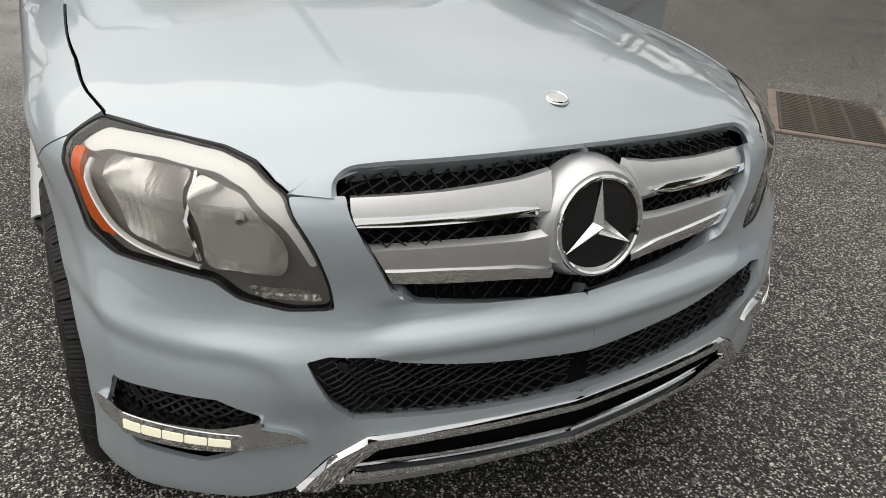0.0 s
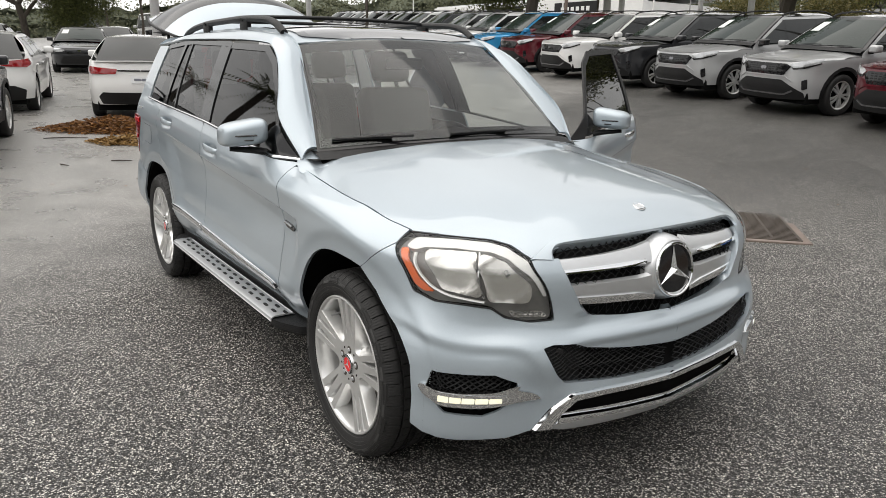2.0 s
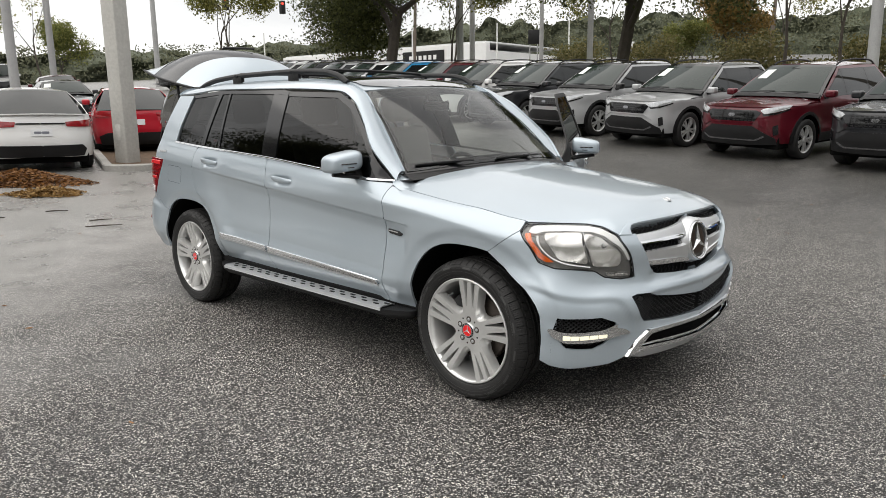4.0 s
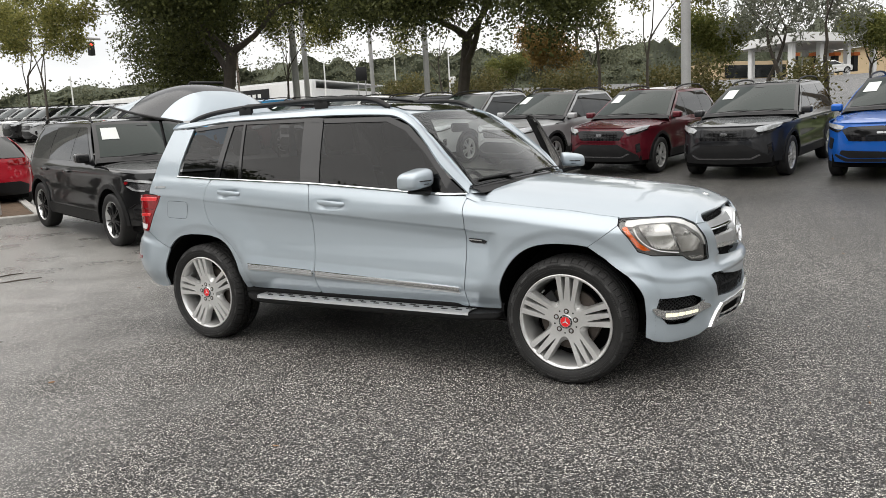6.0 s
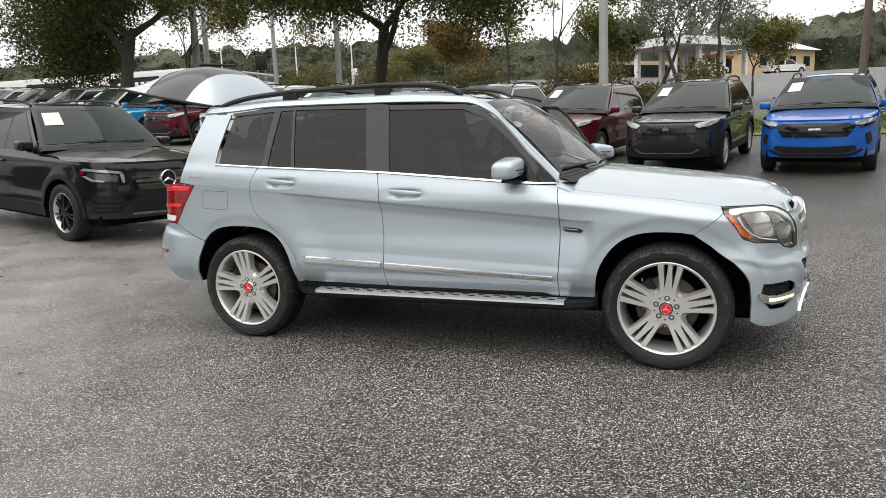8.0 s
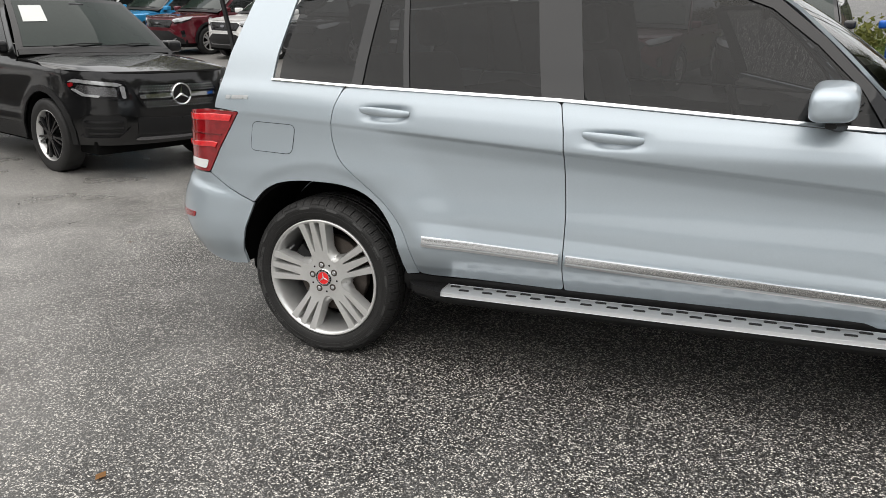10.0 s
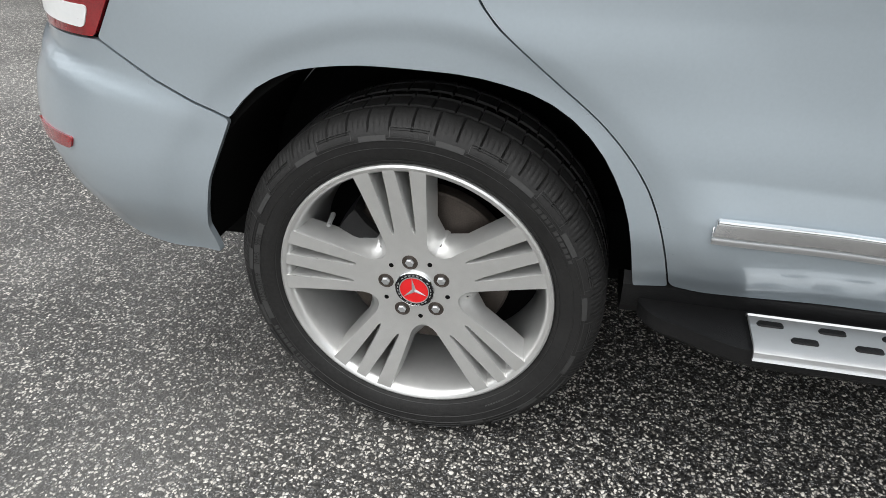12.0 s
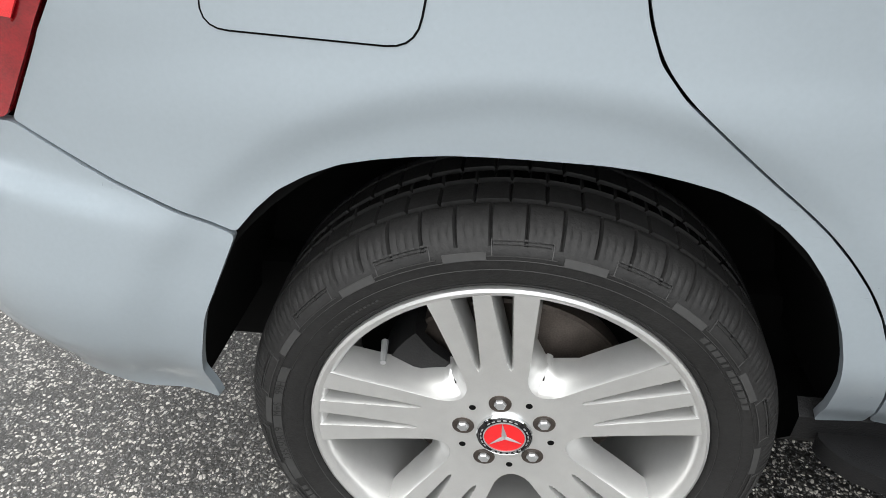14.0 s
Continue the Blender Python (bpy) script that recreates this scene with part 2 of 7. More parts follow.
# ---- the silver car's half body surface: s runs along the flank (there s = x) and on round both corners; z up ----
XF, XR = 1.35, -1.85
WZ = ((.15,.80),(.30,.83),(.40,.850),(.46,.880),(.54,.902),(.64,.899),(.75,.893),(.86,.898),(.94,.904),(1.0,.897),(1.05,.884),(1.10,.864),(1.20,.830),(1.35,.768),(1.50,.697),(1.58,.655),(1.70,.58))
WB = ((.15,.87),(.25,.903),(.31,.910),(.40,.905),(.45,.905),(.54,.906),(.64,.90),(.75,.893),(2.0,.893))
LF = ((.15,.74),(.26,.808),(.31,.828),(.40,.834),(.46,.840),(.53,.842),(.60,.835),(.66,.811),(.76,.777),(.87,.72),(.91,.67),(.97,.60),(1.05,.55))
LR = ((.15,.28),(.30,.345),(.40,.405),(.50,.445),(.60,.46),(.68,.44),(.75,.39),(.90,.36),(1.05,.33),(1.70,.30))
def tab(t, v):
    """Smooth curve through the pairs of t."""
    a = np.array(t, float); x, y = a[:,0], a[:,1]
    d = np.diff(y)/np.diff(x); m = np.r_[d[0], np.where(d[1:]*d[:-1]>0, 2*d[1:]*d[:-1]/(d[1:]+d[:-1]+1e-12), 0), d[-1]]
    v = np.clip(np.asarray(v, float), x[0], x[-1]); i = np.clip(np.searchsorted(x, v)-1, 0, len(x)-2)
    h = x[i+1]-x[i]; u = (v-x[i])/h
    return y[i]*(1+2*u)*(1-u)**2 + m[i]*h*u*(1-u)**2 + y[i+1]*u*u*(3-2*u) + m[i+1]*h*u*u*(u-1)
def step(a, b, v):
    u = np.clip((v-a)/(b-a), 0, 1); return u*u*(3-2*u)
def bow(length, width, n):
    p = np.linspace(np.pi/2, 0, 500)
    x, y = length*np.cos(p)**(2/n), width*np.sin(p)**(2/n)
    return np.r_[0, np.cumsum(np.hypot(np.diff(x), np.diff(y)))], p
AF, AR = bow(.80,.9,2.5), bow(.40,.9,2.8)
SF, SR = XF+AF[0][-1], XR-AR[0][-1]
def S(s, z):
    """Place on the right half of the body (y < 0)."""
    s, z = np.broadcast_arrays(np.asarray(s, float), np.asarray(z, float))
    xs = np.clip(s, -1.7, .8)
    zr = z + (1.10-(1.03+(.75-xs)*.0693))*step(.88, 1.06, z)
    W = tab(WZ, zr)
    wb = tab(WB, z); k = step(1.0,1.45,s)+step(-1.3,-1.75,s)*.8
    W = W+(np.maximum(wb, W)-W)*np.where(z<.75, k, 0)
    W = W - .045*step(.50, .34, z)*step(-1.70, -1.85, s)
    for cx in (1.3775, -1.3775):
        d = np.hypot(s-cx, z-.35)
        W = W + (.013*step(.74, .50, d) - .006*step(.515, .465, d))*step(.95, .8, z)
    q = (.913-.085*s)-z
    sb = -1.02+.42*q
    W = W - (.010*step(0,.012,q)+.009*step(0,.07,q))*step(.34,.03,q)*(.28*step(-1.9,-1.7,s)+.72*step(sb-.12,sb+.12,s))*step(1.01,.93,s)
    q2 = (.600-.047*s)-z
    W = W + .011*np.clip(q2/.07,0,1)*step(.40,.50,z)*step(-.98,-.86,s)*step(.95,.80,s)
    for s0, z0 in ((-1.045, 1.062), (-.155, .988)):
        W = W - .015*np.exp(-((s-s0)/.088)**4-((z-z0)/.027)**4)
    zt = .906+(1.72-np.clip(s,.7,1.9))*.109
    W = W - .10*np.clip((z-(zt-.085))/.085,0,1.2)**2*step(.62,.86,s)
    pf, pr = np.interp(s, AF[0]+XF, AF[1]), np.interp(-s, AR[0]-XR, AR[1])
    nf = 2.5+.8*step(.72,.50,z)
    x = np.where(s>XF, XF+tab(LF,z)*np.cos(pf)**(2/nf), np.where(s<XR, XR-tab(LR,z)*np.cos(pr)**(2/2.8), s))
    y = np.where(s>XF, W*np.sin(pf)**(2/nf), np.where(s<XR, W*np.sin(pr)**(2/2.8), W))
    x = x + np.where(s>XF, .03*np.clip(1-y/.5,0,1)*step(.70,.60,z), 0)
    zc = tab(((1.60,.645),(1.714,.636),(1.80,.620),(1.95,.617),(2.10,.618),(2.177,.606),(2.222,.580),(2.273,.530),(2.33,.47)), s)
    dip = .010*step(0,.036,zc-z)*step(.21,.07,zc-z)*step(1.60,1.78,s)*step(2.32,2.26,s)
    far = np.where(s>XF, 1-dip/.85, 1)
    x, y = np.where(s>XF, XF+(x-XF)*far, x), y*far
    zb = .700+(-1.72-s)*.20
    out = .014*step(0,.045,zb-z)*step(.42,.60,z)*step(-1.68,-1.95,s)
    y = y + np.where(s<-1.6, out*step(-2.5,-2.2,s), 0)
    x = x - np.where(s<XR, out*step(XR,-2.2,s), 0)
    chin = step(2.30,2.42,s)
    x = x - .016*step(.632,.648,z)*step(.694,.676,z)*chin - .015*step(.618,.588,z)*step(.42,.50,z)*chin
    # the lower nose sits back and low under the grille
    set_ = step(1.76, 2.03, x)*step(.80, .63, z)
    x = x - (.050+.018*step(.60, .45, z))*set_
    return np.stack([x, -y, z-.033*set_], -1)


# ---- mesh tools ----
def data(name, verts, faces, smooth=True):
    me = bpy.data.meshes.new(name)
    me.from_pydata([tuple(map(float, v)) for v in verts], [], [tuple(f) for f in faces])
    if smooth:
        me.polygons.foreach_set("use_smooth", [True] * len(me.polygons))
        me.set_sharp_from_angle(angle=radians(38))
    me.update()
    return me


def part(name, shape, material, parent=None, label=""):
    """Link a shape (verts, faces), a bmesh or a mesh as one object under a thing or a part."""
    if isinstance(shape, tuple):
        shape = data(name, *shape)
    elif isinstance(shape, bmesh.types.BMesh):
        bm, shape = shape, bpy.data.meshes.new(name)
        bmesh.ops.recalc_face_normals(bm, faces=bm.faces)
        bm.to_mesh(shape)
        bm.free()
        shape.polygons.foreach_set("use_smooth", [True] * len(shape.polygons))
        shape.set_sharp_from_angle(angle=radians(35))
    if not shape.materials:
        shape.materials.append(material)
    ob = new(name, shape)
    if parent is not None:
        ob.parent = parent
    if label:
        ob["label"] = label
    return ob


def flip(shape):
    """The mirror image across y = 0."""
    v, f = shape
    return [(p[0], -p[1], p[2]) for p in v], [tuple(reversed(q)) for q in f]


def moved(shape, m):
    return [tuple(m @ Vector(p)) for p in shape[0]], shape[1]


def joined(*shapes):
    v, f = [], []
    for a, b in shapes:
        n = len(v)
        v += list(a)
        f += [tuple(i + n for i in q) for q in b]
    return v, f


def sheet(P, closed_u=False, closed_v=False):
    """Quads over a grid of places P[n][m]."""
    P = np.asarray(P, float)
    n, m = P.shape[:2]
    f = []
    for i in range(n if closed_u else n - 1):
        for j in range(m if closed_v else m - 1):
            a, b = (i + 1) % n, (j + 1) % m
            f.append((i * m + j, a * m + j, a * m + b, i * m + b))
    return [tuple(p) for p in P.reshape(-1, 3)], f


def thick(shape, depth):
    """Give an open sheet a rim of that depth, against its normals."""
    v, f = [Vector(p) for p in shape[0]], list(shape[1])
    nrm = [Vector() for _ in v]
    count = {}
    for q in f:
        c = Vector()
        for i in range(1, len(q) - 1):
            c += (v[q[i]] - v[q[0]]).cross(v[q[i + 1]] - v[q[0]])
        for i in q:
            nrm[i] += c
        for a, b in zip(q, q[1:] + q[:1]):
            count[(a, b)] = count.get((a, b), 0) + 1
    low = {}
    out = [tuple(p) for p in v]
    for a, b in list(count):
        if (b, a) not in count:
            for i in (a, b):
                if i not in low:
                    d = nrm[i].normalized() if nrm[i].length > 0 else Vector((0, 0, 1))
                    low[i] = len(out)
                    out.append(tuple(v[i] - d * depth))
            f.append((b, a, low[a], low[b]))
    return out, f


def rounded(pts, r=0.02, n=5, closed=True):
    """The outline with its corners rounded."""
    pts = [np.array(p, float) for p in pts]
    out = []
    for i, p in enumerate(pts):
        if not closed and i in (0, len(pts) - 1):
            out.append(tuple(p))
            continue
        a, b = pts[i - 1] - p, pts[(i + 1) % len(pts)] - p
        la, lb = np.linalg.norm(a), np.linalg.norm(b)
        d = min(r, 0.48 * la, 0.48 * lb)
        p0, p1 = p + a / la * d, p + b / lb * d
        for k in range(n + 1):
            u = k / n
            out.append(tuple((1 - u) ** 2 * p0 + 2 * u * (1 - u) * p + u * u * p1))
    return out


def inset(pts, d):
    """The outline drawn in by d."""
    P = np.array(pts, float)
    area = 0.5 * np.sum(P[:, 0] * np.roll(P[:, 1], -1) - np.roll(P[:, 0], -1) * P[:, 1])
    e0, e1 = P - np.roll(P, 1, 0), np.roll(P, -1, 0) - P
    e0, e1 = e0 / (np.linalg.norm(e0, axis=1)[:, None] + 1e-9), e1 / (np.linalg.norm(e1, axis=1)[:, None] + 1e-9)
    t = e0 + e1
    t /= np.linalg.norm(t, axis=1)[:, None] + 1e-9
    n = np.stack([-t[:, 1], t[:, 0]], 1) * np.sign(area)
    return [tuple(p) for p in P + n * d]


def clip(poly, x0, x1, y0, y1):
    for axis, lim, keep in ((0, x0, 1), (0, x1, -1), (1, y0, 1), (1, y1, -1)):
        out = []
        for i, p in enumerate(poly):
            q = poly[i - 1]
            pin, qin = (p[axis] - lim) * keep >= 0, (q[axis] - lim) * keep >= 0
            if pin != qin:
                u = (lim - q[axis]) / (p[axis] - q[axis])
                c = [q[0] + u * (p[0] - q[0]), q[1] + u * (p[1] - q[1])]
                c[axis] = lim
                out.append(tuple(c))
            if pin:
                out.append(p)
        poly = out
        if not poly:
            break
    return poly


def mesh2d(outline, du, dv):
    """An outline in a plane, filled with small cells: its points and faces."""
    O = np.array(outline, float)
    (u0, v0), (u1, v1) = O.min(0), O.max(0)
    nu, nv = max(1, math.ceil((u1 - u0) / du)), max(1, math.ceil((v1 - v0) / dv))
    us, vs = np.linspace(u0, u1, nu + 1), np.linspace(v0, v1, nv + 1)
    touched = set()
    for a, b in zip(O, np.roll(O, -1, 0)):
        k = 2 + int(5 * max(abs(b[0] - a[0]) / du, abs(b[1] - a[1]) / dv))
        for w in np.linspace(0, 1, k):
            p = a + (b - a) * w
            i, j = (p[0] - u0) / (u1 - u0) * nu, (p[1] - v0) / (v1 - v0) * nv
            for di in (-1e-3, 1e-3):
                for dj in (-1e-3, 1e-3):
                    touched.add((min(nu - 1, max(0, int(i + di))), min(nv - 1, max(0, int(j + dj)))))
    cu, cv = (us[:-1] + us[1:]) / 2, (vs[:-1] + vs[1:]) / 2
    inside = np.zeros((nu, nv), bool)
    for a, b in zip(O, np.roll(O, -1, 0)):
        if a[1] != b[1]:
            hit = (a[1] > cv) != (b[1] > cv)
            xx = a[0] + (cv - a[1]) * (b[0] - a[0]) / (b[1] - a[1])
            inside ^= hit[None, :] & (cu[:, None] < xx[None, :])
    pts, index, faces = [], {}, []

    def at(p):
        k = (round(p[0] * 2e4), round(p[1] * 2e4))
        if k not in index:
            index[k] = len(pts)
            pts.append(p)
        return index[k]

    poly = [tuple(p) for p in O]
    if np.sum(O[:, 0] * np.roll(O[:, 1], -1) - np.roll(O[:, 0], -1) * O[:, 1]) < 0:
        poly.reverse()
    for i in range(nu):
        for j in range(nv):
            if (i, j) in touched:
                c = clip(poly, us[i], us[i + 1], vs[j], vs[j + 1])
                if len(c) > 5:
                    bu, bv = np.linspace(us[i], us[i + 1], 4), np.linspace(vs[j], vs[j + 1], 4)
                    for a in range(3):
                        for e in range(3):
                            ids = []
                            for p in clip(c, bu[a], bu[a + 1], bv[e], bv[e + 1]):
                                k = at(p)
                                if k not in ids:
                                    ids.append(k)
                            if len(ids) > 2:
                                faces.append(tuple(ids))
                    continue
            elif inside[i, j]:
                c = [(us[i], vs[j]), (us[i + 1], vs[j]), (us[i + 1], vs[j + 1]), (us[i], vs[j + 1])]
            else:
                continue
            ids = []
            for p in c:
                k = at(p)
                if k not in ids:
                    ids.append(k)
            if len(ids) > 2:
                faces.append(tuple(ids))
    return pts, faces


def on_body(pts, off=0.0, surf=None):
    """Places on the body surface, off metres proud of it."""
    surf = surf or S
    q = np.array(pts, float)
    p = surf(q[:, 0], q[:, 1])
    if np.ndim(off) or off:
        e = 2e-3
        n = np.cross(surf(q[:, 0] + e, q[:, 1]) - surf(q[:, 0] - e, q[:, 1]), surf(q[:, 0], q[:, 1] + e) - surf(q[:, 0], q[:, 1] - e))
        n /= np.linalg.norm(n, axis=1)[:, None] + 1e-12
        p = p + n * np.reshape(off, (-1, 1))
    return p


def resample(P, n):
    P = np.array(P, float)
    d = np.r_[0, np.cumsum(np.linalg.norm(np.diff(P, axis=0), axis=1))]
    w = np.linspace(0, d[-1], n)
    return np.stack([tab(np.stack([d, P[:, k]], 1), w) for k in range(P.shape[1])], 1)


def dense(o, d=0.02):
    out = []
    for a, b in zip(o, o[1:] + o[:1]):
        k = max(1, int(math.hypot(b[0] - a[0], b[1] - a[1]) / d))
        out += [(a[0] + (b[0] - a[0]) * i / k, a[1] + (b[1] - a[1]) * i / k) for i in range(k)]
    return out


def panel(outline, off=0.0, gap=0.0015, fold=0.012, r=0.012, ds=0.035, dz=0.016, surf=None):
    """A panel of the right flank from its outline in (s, z): curved, with folded edges."""
    o = rounded(outline, r) if r else list(outline)
    if gap:
        o = inset(o, gap)
    if sum(a[0] * b[1] - b[0] * a[1] for a, b in zip(o, o[1:] + o[:1])) < 0:
        o = o[::-1]
    pts, faces = mesh2d(o, ds, dz)
    shape = [tuple(p) for p in on_body(pts, off, surf)], faces
    if not fold:
        return shape
    d = dense(o)
    rim = sheet(np.array([on_body(d, off - fold, surf), on_body(d, off, surf)]), closed_v=True)
    return joined(shape, rim)


SKEW = .085
def along_crease(s, z):
    """The body surface with its height measured from the sloping shoulder line."""
    return S(s, z - SKEW * np.asarray(s, float))
def flank(outline, **k):
    return panel([(s, z + SKEW * s) for s, z in outline], surf=along_crease, **k)


def both(name, shape, material, parent, label=""):
    """The part on the right side and its twin on the left."""
    return part(name, shape, material, parent, label), part(name, flip(shape), material, parent, label)


def tube(path, r, n=10, closed=False, flat=1.0):
    """A round bar along a path; r may change from point to point."""
    P = np.array(path, float)
    r = np.broadcast_to(np.asarray(r, float), len(P))
    rings = []
    for i in range(len(P)):
        if closed:
            t = P[(i + 1) % len(P)] - P[i - 1]
        else:
            t = P[min(i + 1, len(P) - 1)] - P[max(i - 1, 0)]
        t = t / (np.linalg.norm(t) + 1e-9)
        up = np.array((0, 0, 1.0)) if abs(t[2]) < 0.95 else np.array((1.0, 0, 0))
        a = np.cross(t, up)
        a /= np.linalg.norm(a)
        b = np.cross(a, t)
        w = np.linspace(0, 2 * np.pi, n, endpoint=False)
        rings.append(P[i] + r[i] * (np.cos(w)[:, None] * a + flat * np.sin(w)[:, None] * b))
    v, f = sheet(np.array(rings), closed_u=closed, closed_v=True)
    if not closed:
        f = f + [tuple(range(n)), tuple(reversed(range(len(v) - n, len(v))))]
    return v, [tuple(reversed(q)) for q in f]


def lathe(profile, n=48, arc=1.0):
    """Turn (radius, depth) pairs about the y axis; depth is towards -y."""
    w = np.linspace(0, 2 * np.pi * arc, n, endpoint=arc < 1.0)
    R = np.array([[(r * np.cos(a), -d, r * np.sin(a)) for r, d in profile] for a in w])
    return sheet(R, closed_u=arc >= 1.0)


def block(x0, x1, y0, y1, z0, z1, b=0.01, seg=2):
    """A box with rounded edges."""
    bm = bmesh.new()
    bmesh.ops.create_cube(bm, size=1, matrix=Matrix.Translation(((x0 + x1) / 2, (y0 + y1) / 2, (z0 + z1) / 2)) @ Matrix.Diagonal((x1 - x0, y1 - y0, z1 - z0, 1)))
    if b:
        bmesh.ops.bevel(bm, geom=bm.edges[:], offset=b, segments=seg, profile=0.5, affect="EDGES")
    bm.verts.index_update()
    out = [tuple(v.co) for v in bm.verts], [tuple(v.index for v in f.verts) for f in bm.faces]
    bm.free()
    return out


def prism(outline, d0, d1, bevel=0.0, axis="y"):
    """A flat outline (x, z) drawn out from depth d0 to d1 along -y, its front edge chamfered."""
    o = np.array(outline, float)
    if np.sum(o[:, 0] * np.roll(o[:, 1], -1) - np.roll(o[:, 0], -1) * o[:, 1]) < 0:
        o = o[::-1]
    rows = [(o, d0), (o, d1 - bevel)]
    if bevel:
        rows.append((np.array(inset(o, bevel)), d1))
    n = len(o)
    v = [(p[0], -d, p[1]) for q, d in rows for p in q]
    f = []
    for k in range(len(rows) - 1):
        for i in range(n):
            j = (i + 1) % n
            f.append((k * n + i, k * n + j, (k + 1) * n + j, (k + 1) * n + i))
    f.append(tuple(range((len(rows) - 1) * n, len(rows) * n)))
    f.append(tuple(reversed(range(n))))
    return v, f


def ground_z(x, y):
    """Height of the lot: level about the silver car, rising away from the drain."""
    def soft(v, k):
        return np.where(v / k > 30, v, k * np.log1p(np.exp(np.minimum(v / k, 30))))
    far = 40.0
    a = soft(np.asarray(y, float) - 4.6, 0.8)
    b = soft(-np.asarray(x, float) - 3.4, 0.8)
    a, b = np.where(a > far, far + np.clip(a - far, 0, 45) * 1.4 + np.maximum(a - far - 45, 0) * 0.1, a), np.where(b > far, far + (b - far) * 0.55, b)
    x, y = np.asarray(x, float), np.asarray(y, float)
    row = step(6.5, 9.5, y) * (0.03 + 0.17 * step(1.6, -6.0, x)) + 0.05 * step(-4.5, -6.5, x) * step(9.0, 6.0, y)
    return 0.060 * a + 0.045 * b + row


# ---- the lot ----
gx = np.unique(np.r_[np.linspace(-900, -60, 12), np.linspace(-60, -14, 16), np.linspace(-14, 8, 80), np.linspace(8, 60, 14), np.linspace(60, 900, 10)])
gy = np.unique(np.r_[np.linspace(-900, -40, 10), np.linspace(-40, -4, 10), np.linspace(-4, 16, 80), np.linspace(16, 80, 20), np.linspace(80, 900, 12)])
GX, GY = np.meshgrid(gx, gy, indexing="ij")
ground = part("ground", sheet(np.stack([GX, GY, ground_z(GX, GY)], -1)), ASPHALT)
tagged(ground, "coarse grey wet asphalt of a car lot with damp patches", "ground", kind="structure")


# ---- the silver-blue car ----
def thing(name, label, category, group="", at=None):
    ob = new(name)
    ob.empty_display_size = 0.2
    if at is not None:
        ob.matrix_world = at
    return tagged(ob, label, category, group)


suv = thing("parked_suv", "silver-blue metallic SUV with tailgate and driver door open on wet asphalt", "car")

# outlines in (s, z)
_ARCH_F = [(1.521, .761), (1.435, .772), (1.34, .774), (1.252, .766), (1.15, .73), (1.06, .645), (1.005, .53), (.985, .385)]
_ARCH_R = [(-.985, .40), (-1.01, .55), (-1.05, .643), (-1.11, .712), (-1.185, .752), (-1.30, .773), (-1.429, .776), (-1.545, .764), (-1.637, .724), (-1.69, .669)]
_EDGE = [(-.925, .41), (-.95, .52), (-.985, .61), (-1.05, .695), (-1.17, .795), (-1.265, .89), (-1.288, .98), (-1.28, 1.06), (-1.235, 1.163)]
ARCH_F, ARCH_R, DOOR_REAR_EDGE = ([tuple(p) for p in resample(q, k)] for q, k in ((_ARCH_F, 26), (_ARCH_R, 26), (_EDGE, 22)))
fender_top = lambda s: .904 + (1.72 - s) * .109 + .0048 * math.exp(-((s - 1.43) / .13) ** 2)
fender = [(.780, .385), (.795, .70), (.795, .91), (.770, 1.010)] + [(s, fender_top(s)) for s in (.9, 1.05, 1.2, 1.3, 1.4, 1.5, 1.6, 1.65)] + [(1.704, .9040), (1.6955, .868)] + ARCH_F
both("fender", flank(fender, r=0.006, dz=.009, ds=.016), PAINT, suv)
front_door = [(-.323, .40), (-.316, .70), (-.334, 1.02), (-.350, 1.115), (.767, 1.024), (.793, .91), (.793, .70), (.778, .385)]
rear_door = [(-.324, .40), (-.317, .70), (-.335, 1.02), (-.351, 1.115), (-1.232, 1.162)] + list(reversed(DOOR_REAR_EDGE[:-1]))
fd = flank(front_door, dz=.006)
door_r = part("front_door", fd, PAINT, suv)
rear_doors = both("rear_door", flank(rear_door, r=.02, dz=.006, ds=.018), PAINT, suv)
quarter = DOOR_REAR_EDGE + [(-1.575, 1.190), (-1.562, 1.29), (-1.505, 1.528), (-1.715, 1.53), (-1.80, 1.30), (-1.86, 1.075), (-1.735, 1.058), (-1.925, .79), (-1.82, .728)] + list(reversed(ARCH_R))
both("quarter_panel", flank(quarter, r=.008, dz=.009, ds=.016), PAINT, suv)
fb = [(1.5215, .7610), (1.604, .70), (1.668, .61), (1.715, .50), (1.730, .40), (1.730, .30), (1.80, .285), (1.95, .288), (2.16, .302), (2.255, .325), (2.32, .395), (2.40, .438), (2.53, .436), (SF, .427), (SF, .447), (2.60, .455), (2.374, .475), (2.336, .508), (2.292, .555), (2.243, .604), (2.28, .612), (2.36, .608), (2.42, .590), (2.58, .566), (SF, .545), (SF, .653), (2.545, .663), (2.42, .674), (2.385, .682), (2.346, .703), (2.30, .77), (2.268, .845), (2.20, .842), (2.175, .842), (2.222, .76), (2.262, .676), (2.184, .673), (2.095, .684), (2.044, .705), (1.962, .708), (1.848, .708), (1.775, .73), (1.742, .80), (1.6962, .8662)]
